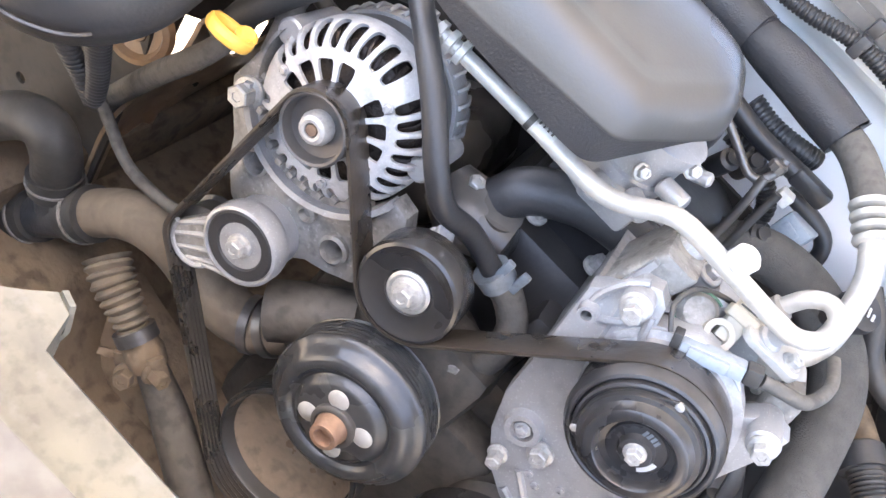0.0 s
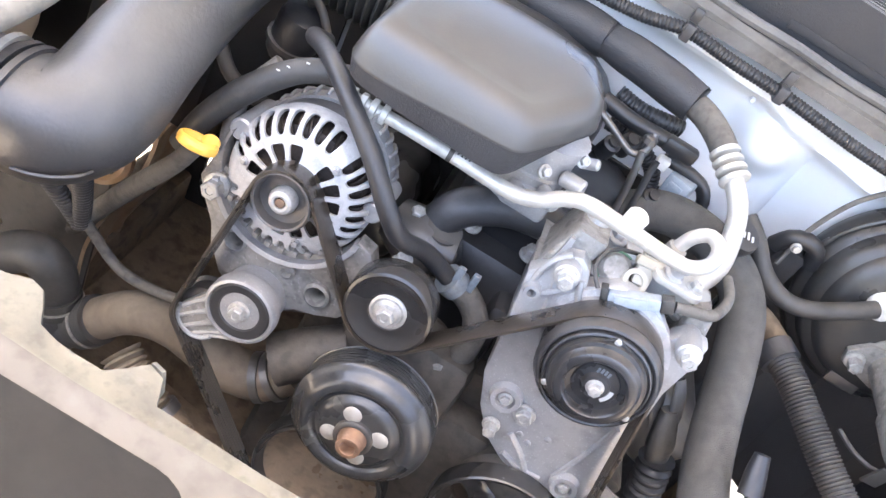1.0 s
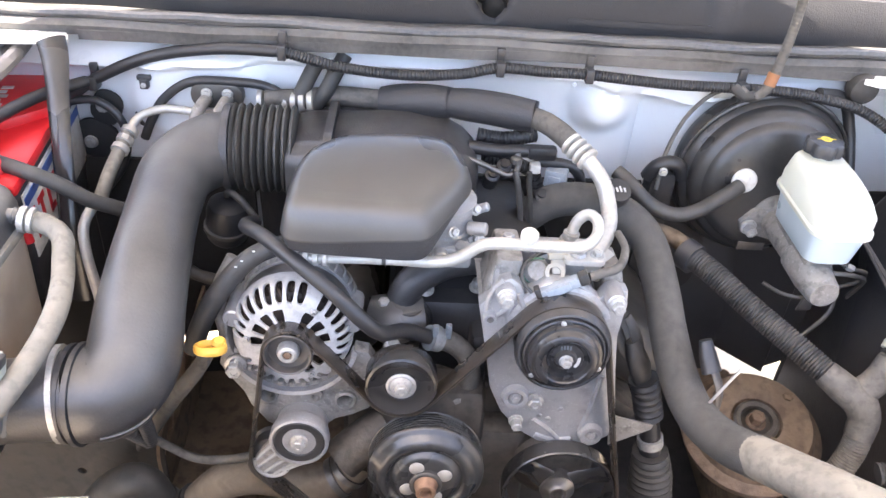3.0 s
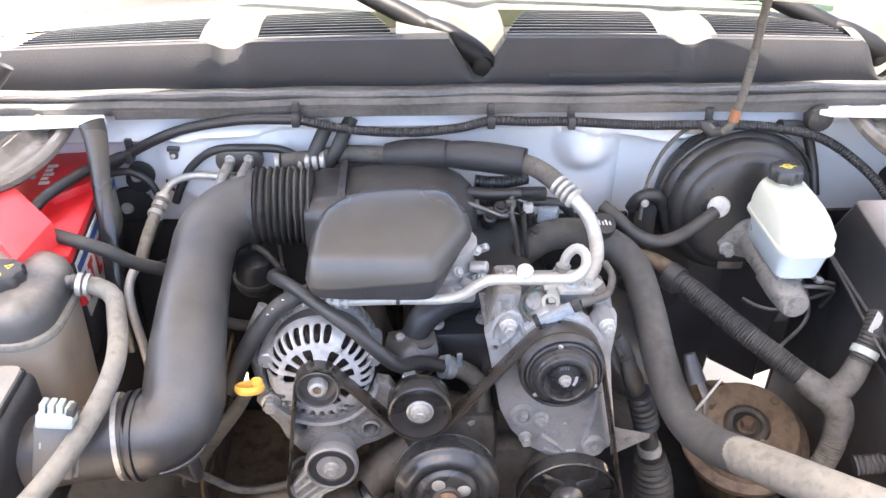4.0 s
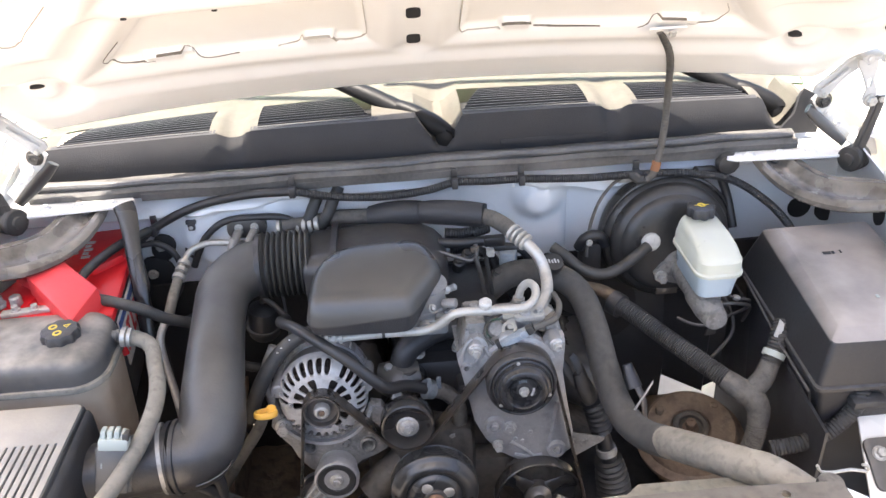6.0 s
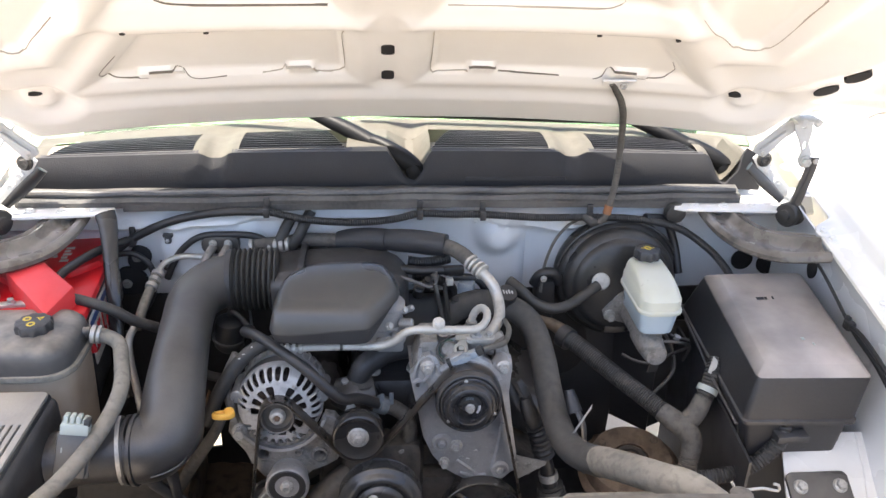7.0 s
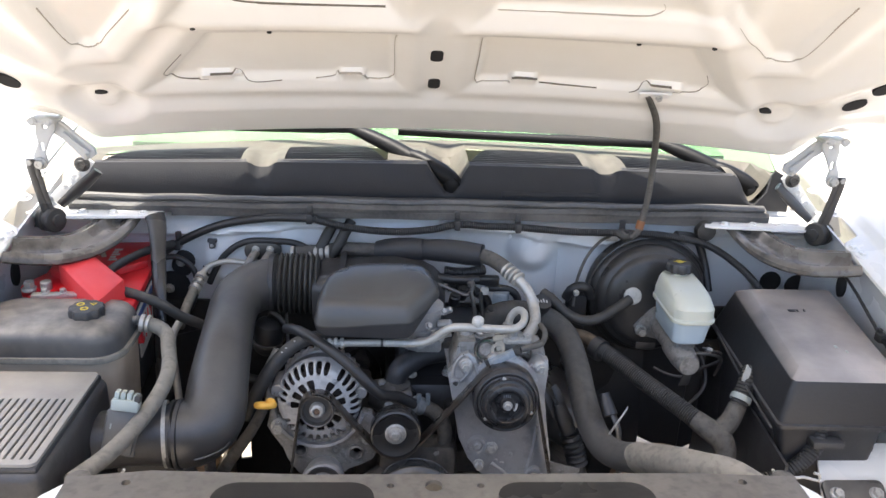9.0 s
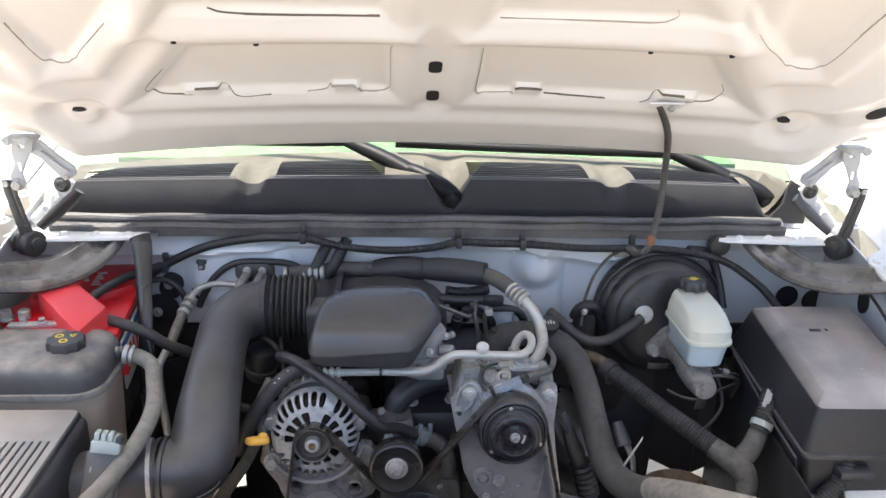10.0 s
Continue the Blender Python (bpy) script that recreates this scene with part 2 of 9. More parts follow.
fluid_blue = paint("reservoir_fluid_plastic", (0.50, 0.58, 0.62), 0.36, second=(0.43, 0.51, 0.55), amount=0.5, grain=25, bump=0.02, coat=0.15)
conduit_black = paint("black_conduit", (0.015, 0.015, 0.017), 0.42, second=(0.030, 0.029, 0.029), amount=0.6, dust=(0.18, 0.17, 0.155), dusty=0.2, grain=200, bump=0.1)
rotor_rust = paint("dusty_rusted_iron", (0.13, 0.085, 0.058), 0.75, metal=0.1, second=(0.22, 0.155, 0.105), amount=0.8, dust=(0.36, 0.28, 0.19), dusty=0.4, grain=140, blotch=9, bump=0.4, grime=0.4, lie_on=(0.3, 1.0))
hose_tan = paint("dust_coated_rubber", (0.15, 0.138, 0.118), 0.8, second=(0.24, 0.22, 0.185), amount=0.8, dust=(0.40, 0.36, 0.295), dusty=0.6, grain=120, blotch=16, bump=0.25, grime=0.3)
hose_brown = paint("mud_coated_rubber", (0.115, 0.088, 0.062), 0.85, second=(0.170, 0.130, 0.092), amount=0.8, dust=(0.36, 0.30, 0.225), dusty=0.5, grain=90, blotch=10, bump=0.3, grime=0.2, scuffs=0.15)
sensor_grey = paint("dusty_sensor_plastic", (0.10, 0.10, 0.10), 0.55, second=(0.16, 0.155, 0.145), amount=0.6, dust=(0.34, 0.32, 0.28), dusty=0.6, grain=150, bump=0.08)
grey_pale = paint("pale_plug_plastic", (0.42, 0.46, 0.41), 0.5, second=(0.4, 0.42, 0.4), amount=0.5, grain=100, bump=0.05)



# ---- building blocks ----
AT = {}
FWD = (0, -1, 0)
ENG = Matrix.Translation((0, 0, 0.980)) @ pose(0, 0, 0, -7)
WORLD = Matrix.Identity(4)


def thing(name, label, category, at, base=WORLD, group="", kind=""):
    """An Empty at the thing's own place; its parts are built in the coordinates of base."""
    ob = new(name)
    ob.empty_display_size = 0.02
    ob.matrix_world = base @ Matrix.Translation(at)
    AT[ob] = Vector(at)
    return tagged(ob, label, category, group, kind)


def part(name, bm, material, parent, label="", sharp=38, flat=False):
    if AT[parent].length:
        bmesh.ops.translate(bm, vec=-AT[parent], verts=bm.verts)
    bmesh.ops.recalc_face_normals(bm, faces=bm.faces)
    for f in bm.faces:
        f.smooth = not flat
    me = bpy.data.meshes.new(name)
    bm.to_mesh(me)
    bm.free()
    if not flat:
        me.set_sharp_from_angle(angle=radians(sharp))
    me.materials.append(material)
    ob = new(name, me)
    ob.parent = parent
    AT[ob] = AT[parent]
    return tagged(ob, label)


def single(name, bm, material, label, category, at=(0, 0, 0), base=WORLD, group="", kind="", sharp=38):
    """A thing of one mesh."""
    bmesh.ops.translate(bm, vec=-Vector(at), verts=bm.verts)
    bmesh.ops.recalc_face_normals(bm, faces=bm.faces)
    for f in bm.faces:
        f.smooth = True
    me = bpy.data.meshes.new(name)
    bm.to_mesh(me)
    bm.free()
    me.set_sharp_from_angle(angle=radians(sharp))
    me.materials.append(material)
    ob = new(name, me)
    ob.matrix_world = base @ Matrix.Translation(at)
    AT[ob] = Vector(at)
    return tagged(ob, label, category, group, kind)


def smooth_path(points, step=0.008):
    """A Catmull-Rom curve through the points."""
    p = [Vector(q) for q in points]
    if len(p) == 2:
        n = max(1, int((p[1] - p[0]).length / step))
        return [p[0].lerp(p[1], k / n) for k in range(n + 1)]
    p = [p[0] * 2 - p[1]] + p + [p[-1] * 2 - p[-2]]
    out = []
    for i in range(1, len(p) - 2):
        n = max(2, int((p[i + 1] - p[i]).length / step))
        for k in range(n):
            t = k / n
            out.append(0.5 * (2 * p[i] + (p[i + 1] - p[i - 1]) * t + (2 * p[i - 1] - 5 * p[i] + 4 * p[i + 1] - p[i + 2]) * t * t
                              + (3 * p[i] - p[i - 1] - 3 * p[i + 1] + p[i + 2]) * t ** 3))
    return out + [p[-2]]


def rings(bm, loops, closed=False, caps=True):
    """Skin between loops of equal count."""
    vs = [[bm.verts.new(q) for q in loop] for loop in loops]
    n = len(vs[0])
    for a, b in zip(vs, vs[1:] + (vs[:1] if closed else [])):
        for k in range(n):
            bm.faces.new((a[k], a[(k + 1) % n], b[(k + 1) % n], b[k]))
    if caps and not closed:
        bm.faces.new(vs[0])
        bm.faces.new(vs[-1][::-1])
    return bm


def tube(bm, points, r, seg=14, step=0.008, ribs=0.0, rib_depth=0.0, flat=1.0, caps=True, curve=True, start=None):
    """A round tube along a path. r: a radius or a list of radii, one for each given point; ribs: the pitch of its rings."""
    path = smooth_path(points, min(step, ribs / 4) if ribs else step) if curve else [Vector(p) for p in points]
    length = [0.0]
    for a, b in zip(path, path[1:]):
        length.append(length[-1] + (b - a).length)
    side, loops = Vector(start) if start else None, []
    for i, q in enumerate(path):
        ahead = (path[min(i + 1, len(path) - 1)] - path[max(i - 1, 0)]).normalized()
        if side is None:
            side = ahead.orthogonal()
        side = (side - ahead * side.dot(ahead)).normalized()
        up = ahead.cross(side)
        if isinstance(r, (list, tuple)):
            u = length[i] / length[-1] * (len(r) - 1)
            k = min(int(u), len(r) - 2)
            rad = r[k] + (r[k + 1] - r[k]) * (u - k)
        else:
            rad = r
        if ribs:
            rad -= rib_depth * (0.5 - 0.5 * math.cos(2 * math.pi * length[i] / ribs)) ** 2
        loops.append([q + (side * math.cos(a) * rad + up * math.sin(a) * rad * flat) for a in (2 * math.pi * k / seg for k in range(seg))])
    return rings(bm, loops, caps=caps)


def lathe(bm, at, axis, profile, seg=32, close=False):
    """Turns a profile of (radius, distance along the axis)."""
    at, axis = Vector(at), Vector(axis).normalized()
    u = axis.orthogonal().normalized()
    v = axis.cross(u)
    loops = [[at + axis * h + (u * math.cos(a) + v * math.sin(a)) * max(r, 1e-5) for a in (2 * math.pi * k / seg for k in range(seg))] for r, h in profile]
    return rings(bm, loops, closed=close, caps=not close)


def cylinder(bm, a, b, r, seg=20, bevel=0.0):
    a, b = Vector(a), Vector(b)
    d = (b - a).length
    e = min(bevel, r * 0.5, d * 0.5)
    prof = [(r, 0), (r, d)] if not e else [(r - e, 0), (r, e), (r, d - e), (r - e, d)]
    return lathe(bm, a, b - a, prof, seg)


def box(bm, lo, hi, bevel=0.0, seg=2, m=None):
    lo, hi = Vector(lo), Vector(hi)
    made = bmesh.ops.create_cube(bm, size=1)["verts"]
    for v in made:
        v.co = Vector((lo[k] + (v.co[k] + 0.5) * (hi[k] - lo[k]) for k in range(3)))
    geom = list({e for v in made for e in v.link_edges})
    if bevel:
        done = bmesh.ops.bevel(bm, geom=geom, offset=bevel, segments=seg, affect="EDGES", profile=0.5)
        made = list({v for f in done["faces"] for v in f.verts} | {v for v in made if v.is_valid})
    if m:
        bmesh.ops.transform(bm, matrix=m, verts=made)
    return bm


def slab(bm, outline, depth, m=WORLD, holes=(), bevel=0.0):
    """A plate: an outline in x, y with holes, from z = 0 to depth, set by m."""
    edges = []
    for loop in (outline, *holes):
        vs = [bm.verts.new((x, y, 0)) for x, y in loop]
        edges += [bm.edges.new((vs[k], vs[(k + 1) % len(vs)])) for k in range(len(vs))]
    made = bmesh.ops.triangle_fill(bm, use_beauty=True, edges=edges)["geom"]
    faces = [f for f in made if isinstance(f, bmesh.types.BMFace)]
    out = bmesh.ops.extrude_face_region(bm, geom=faces, use_keep_orig=True)["geom"]
    up = [v for v in out if isinstance(v, bmesh.types.BMVert)]
    bmesh.ops.translate(bm, vec=(0, 0, depth), verts=up)
    if bevel:
        rim = [e for e in {e for v in up for e in v.link_edges} if len(e.link_faces) == 2 and abs(e.verts[0].co.z - depth) < 1e-6 and abs(e.verts[1].co.z - depth) < 1e-6 and e.calc_face_angle(0) > 0.5]
        done = bmesh.ops.bevel(bm, geom=rim, offset=bevel, segments=2, affect="EDGES", profile=0.5)
        up = [v for v in up if v.is_valid] + [v for f in done["faces"] for v in f.verts]
    low = [v for e in edges if e.is_valid for v in e.verts]
    every = {v for f in faces if f.is_valid for v in f.verts} | set(up) | set(low)
    bmesh.ops.transform(bm, matrix=m, verts=list(every))
    return bm


def circle(x, y, r, n=20, start=0.0):
    return [(x + r * math.cos(start + 2 * math.pi * k / n), y + r * math.sin(start + 2 * math.pi * k / n)) for k in range(n)]


def arc(x, y, r, a0, a1, n=12):
    return [(x + r * math.cos(radians(a0 + (a1 - a0) * k / n)), y + r * math.sin(radians(a0 + (a1 - a0) * k / n))) for k in range(n + 1)]


def rounded(x0, y0, x1, y1, r, n=4):
    return (arc(x1 - r, y1 - r, r, 0, 90, n) + arc(x0 + r, y1 - r, r, 90, 180, n) + arc(x0 + r, y0 + r, r, 180, 270, n) + arc(x1 - r, y0 + r, r, 270, 360, n))


def upright(b):
    """Sets a plate drawn in x, z into the plane y = b, its thickness towards -y."""
    return Matrix.Translation((0, b, 0)) @ pose(0, 0, 0, 90)


BOLTS = {}


def bolt(parent, at, way, r=0.008, material=None, label="", name="bolt", tall=0.8):
    """A flanged hexagon bolt head as a part of a thing."""
    material = material or zinc
    key = (round(r, 4), material.name, tall)
    if key not in BOLTS:
        bm = bmesh.new()
        lathe(bm, (0, 0, 0), (0, 0, 1), [(r * 1.35, -r * 0.3), (r * 1.4, 0), (r * 1.3, r * 0.18), (r * 0.98, r * 0.3)], 20)
        top = r * tall + r * 0.3
        loops = [[(r * k * math.cos(math.pi * j / 3), r * k * math.sin(math.pi * j / 3), h) for j in range(6)] for k, h in ((1, r * 0.2), (1, top - r * 0.12), (0.86, top), (0.45, top), (0.4, top - r * 0.12))]
        rings(bm, loops)
        bmesh.ops.recalc_face_normals(bm, faces=bm.faces)
        for f in bm.faces:
            f.smooth = True
        me = bpy.data.meshes.new("bolt")
        bm.to_mesh(me)
        bm.free()
        me.set_sharp_from_angle(angle=radians(30))
        me.materials.append(material)
        BOLTS[key] = me
    ob = new(name, BOLTS[key])
    ob.parent = parent
    q = Vector(way).normalized().to_track_quat("Z", "Y")
    ob.matrix_local = Matrix.Translation(Vector(at) - AT[parent]) @ q.to_matrix().to_4x4()
    AT[ob] = AT[parent]
    return tagged(ob, label)


# ---- setting: ground, truck body ----
def ground():
    bm = bmesh.new()
    n, half = 24, 400.0
    pts = [half * (2 * k / n - 1) ** 3 for k in range(n + 1)]
    vs = [[bm.verts.new((x, y, 0.0)) for x in pts] for y in pts]
    for i in range(n):
        for j in range(n):
            bm.faces.new((vs[i][j], vs[i][j + 1], vs[i + 1][j + 1], vs[i + 1][j]))
    single("ground", bm, concrete, "pale sunlit concrete ground under and around the truck", "ground", kind="structure")


def grid(bm, f, us, vs):
    """A sheet of points f(u, v)."""
    rows = [[bm.verts.new(f(u, v)) for u in us] for v in vs]
    for a, b in zip(rows, rows[1:]):
        for k in range(len(us) - 1):
            bm.faces.new((a[k], a[k + 1], b[k + 1], b[k]))
    return bm


def span(a, b, n):
    return [a + (b - a) * k / n for k in range(n + 1)]


def step(x, a, b):
    t = max(0.0, min(1.0, (x - a) / (b - a)))
    return t * t * (3 - 2 * t)


# hood: u across, v from the rear edge towards the nose, n towards the engine
HOOD_TILT = radians(37.5)


def hood_at(u, v, n):
    q = (u / 0.75) ** 2
    y0, z0 = 0.445 - 0.085 * q - 0.02 * q * q, 1.366 - 0.022 * q + 0.048 * step(abs(u - 0.009), 0.655, 0.735) * (1 - step(v, 0.03, 0.20))
    return Vector((u, y0 - v * math.cos(HOOD_TILT) - n * math.sin(HOOD_TILT), z0 + v * math.sin(HOOD_TILT) - n * math.cos(HOOD_TILT)))


def inside(u, v, poly):
    """Signed distance to a convex outline (positive inside)."""
    d = 1.0
    for (ax, ay), (bx, by) in zip(poly, poly[1:] + poly[:1]):
        e = math.hypot(bx - ax, by - ay)
        d = min(d, ((bx - ax) * (v - ay) - (by - ay) * (u - ax)) / e)
    return d


HOOD_PANELS = [
    [(-0.50, 0.205), (-0.100, 0.200), (-0.100, 0.352), (-0.40, 0.352)],
    [(0.045, 0.200), (0.50, 0.205), (0.40, 0.352), (0.045, 0.352)],
    [(-0.42, 0.432), (-0.105, 0.425), (-0.105, 0.75), (-0.36, 0.75)],
    [(0.050, 0.425), (0.42, 0.432), (0.36, 0.75), (0.050, 0.75)],
    [(-0.598, 0.322), (-0.565, 0.322), (-0.405, 0.54), (-0.635, 0.54)],
    [(0.518, 0.338), (0.557, 0.343), (0.580, 0.54), (0.352, 0.54)],
]


def hood_relief(u, v):
    n = 0.0
    for p in HOOD_PANELS:
        d = inside(u, v, p)
        n -= 0.010 * step(d, -0.004, 0.012)
        n += 0.010 * math.exp(-((d + 0.03) / 0.022) ** 2) * (1 if d < 0 else 0.35)
    n += 0.016 * step(v, 0.0, 0.03) * (1 - step(v, 0.11, 0.17)) - 0.012 * (1 - step(v, 0.0, 0.02))
    for s in (-1, 1):
        d = math.hypot(u - s * 0.61, (v - 0.150))
        n -= 0.016 * (1 - step(d, 0.035, 0.075)) - 0.006 * (1 - step(d, 0.02, 0.03))
        d = abs((u * s - 0.66) * 0.80 + (v - 0.28) * -0.55)
        n += 0.014 * math.exp(-(d / 0.03) ** 2) * step(v, 0.13, 0.25)
        n -= 0.02 * step(u * s, 0.70, 0.80)
    # tabs that hold the skin's edge
    for a, b in ((-0.44, -0.38), (-0.20, -0.15), (0.11, 0.16), (0.36, 0.42)):
        if a < u < b and 0.17 < v < 0.222:
            n = max(n, 0.002)
    n += 0.006 * math.exp(-((u + 0.028) / 0.03) ** 2) * step(v, 0.16, 0.2)
    return n


def hood():
    h = thing("hood", "open white pickup hood, its ribbed underside above the engine", "hood", (0, 0.44, 1.37))
    us, vs = span(-0.86, 0.86, 300), span(0.0, 1.12, 200)
    part("inner_panel", grid(bmesh.new(), lambda u, v: hood_at(u, v, hood_relief(u, v)), us, vs), primer, h, "cream-white painted inner panel with pressed ribs", sharp=60)
    bm = grid(bmesh.new(), lambda u, v: hood_at(u, v, -0.045 + 0.02 * (v < 0.001) - 0.02 * math.sin(min(v, 1.1) / 1.12 * math.pi)), span(-0.88, 0.88, 40), span(-0.004, 1.15, 40))
    geom = bmesh.ops.extrude_face_region(bm, geom=list(bm.faces), use_keep_orig=True)["geom"]
    bmesh.ops.translate(bm, vec=(0, 0.003, 0.004), verts=[v for v in geom if isinstance(v, bmesh.types.BMVert)])
    part("outer_skin", bm, white_paint, h, "white painted outer skin")
    for u in (-0.86, 0.86):
        bm = bmesh.new()
        rings(bm, [[hood_at(u, v, hood_relief(u, v) + 0.001), hood_at(u * 1.02, v, -0.03), hood_at(u * 1.022, v, -0.034), hood_at(u * 1.004, v, hood_relief(u, v) - 0.004)] for v in span(0.0, 1.12, 40)])
        part("hem", bm, white_paint, h)

    def flatten(shape, lift, deep):
        bm = bmesh.new()
        n = max(hood_relief(u, v) for u, v in shape)
        top = [hood_at(u, v, n + lift) for u, v in shape]
        low = [hood_at(u, v, n - deep - 0.006) for u, v in shape]
        return rings(bm, [low, top])

    # Raised dark patches in place of cut holes; their shade is the colour.
    for v in (0.200, 0.296):
        part("slot", flatten(rounded(-0.039, v - 0.017, -0.017, v + 0.017, 0.008), 0.0012, 0.004), shade_black, h, "dark slot-shaped patch standing for a shaded opening")
    for s in (-1, 1):
        part("drain_hole", flatten([(s * 0.60 - 0.013 + 0.0105 * math.cos(a), 0.162 + 0.0055 * math.sin(a)) for a in span(0, 6.0, 15)], 0.0015, 0.003), shade_black, h)
        for u, v in ((0.706, 0.226), (0.712, 0.305)):
            part("oval_opening", flatten([(s * (u + 0.011 + 0.011 * math.cos(a) - 0.008 * math.sin(a)) - 0.012, v + 0.018 * math.cos(a) + 0.012 * math.sin(a)) for a in span(0, 6.0, 19)], 0.002, 0.004), shade_black, h, "dark oval patch standing for a shaded opening")
        for u, v in ((0.41, 0.388), (0.30, 0.36)):
            part("small_hole", flatten([(s * u + 0.004 * math.cos(a), v + 0.003 * math.sin(a)) for a in span(0, 5.8, 11)], 0.0012, 0.002), shade_black, h)
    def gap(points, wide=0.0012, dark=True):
        """Ribbon coloured as the shade in the seam between ribbed panel and skin behind."""
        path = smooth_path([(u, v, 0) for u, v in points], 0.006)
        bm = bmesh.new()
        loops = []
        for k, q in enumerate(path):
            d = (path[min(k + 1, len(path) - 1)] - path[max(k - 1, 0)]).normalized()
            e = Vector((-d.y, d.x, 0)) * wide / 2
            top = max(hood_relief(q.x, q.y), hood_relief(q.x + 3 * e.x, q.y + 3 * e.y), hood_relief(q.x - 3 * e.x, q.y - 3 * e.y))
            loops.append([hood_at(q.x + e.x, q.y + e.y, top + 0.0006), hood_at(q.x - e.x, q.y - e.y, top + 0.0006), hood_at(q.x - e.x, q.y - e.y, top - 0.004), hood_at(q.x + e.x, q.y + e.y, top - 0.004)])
        part("seam_shade_ribbon", rings(bm, loops), seam_shade_dark if dark else seam_shade_pale, h)

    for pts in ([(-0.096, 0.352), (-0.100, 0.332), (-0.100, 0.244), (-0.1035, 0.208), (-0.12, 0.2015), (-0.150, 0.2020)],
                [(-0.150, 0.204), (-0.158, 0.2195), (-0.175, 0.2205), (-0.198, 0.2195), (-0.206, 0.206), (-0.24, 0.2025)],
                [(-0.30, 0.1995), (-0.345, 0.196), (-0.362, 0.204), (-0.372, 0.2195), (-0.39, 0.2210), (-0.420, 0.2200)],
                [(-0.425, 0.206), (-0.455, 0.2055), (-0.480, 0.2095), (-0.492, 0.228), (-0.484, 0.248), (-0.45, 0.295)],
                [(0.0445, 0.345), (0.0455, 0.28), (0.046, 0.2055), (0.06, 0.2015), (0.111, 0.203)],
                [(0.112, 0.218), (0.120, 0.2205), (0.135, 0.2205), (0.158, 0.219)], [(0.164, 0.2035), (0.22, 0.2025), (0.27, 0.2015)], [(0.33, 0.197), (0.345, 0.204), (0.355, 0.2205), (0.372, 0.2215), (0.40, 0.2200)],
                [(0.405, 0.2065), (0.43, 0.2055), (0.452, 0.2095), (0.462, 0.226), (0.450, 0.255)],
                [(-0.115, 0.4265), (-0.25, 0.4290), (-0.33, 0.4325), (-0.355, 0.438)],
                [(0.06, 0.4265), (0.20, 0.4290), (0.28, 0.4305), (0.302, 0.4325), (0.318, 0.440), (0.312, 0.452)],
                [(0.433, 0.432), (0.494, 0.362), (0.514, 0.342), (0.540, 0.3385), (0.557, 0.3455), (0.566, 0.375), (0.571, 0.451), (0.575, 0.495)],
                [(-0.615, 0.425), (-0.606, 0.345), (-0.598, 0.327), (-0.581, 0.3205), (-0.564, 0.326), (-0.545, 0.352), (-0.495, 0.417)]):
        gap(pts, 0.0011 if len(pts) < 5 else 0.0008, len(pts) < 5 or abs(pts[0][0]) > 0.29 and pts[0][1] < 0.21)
    for u in (-0.39, -0.175, 0.135, 0.395):
        bm = bmesh.new()
        shape = [(u - 0.025, 0.196), (u + 0.025, 0.196), (u + 0.022, 0.2165), (u - 0.022, 0.2165)]
        top, low = [hood_at(a, b, -0.0025) for a, b in shape], [hood_at(a, b, -0.016) for a, b in shape]
        part("tab", rings(bm, [low, top]), primer, h)
    return h


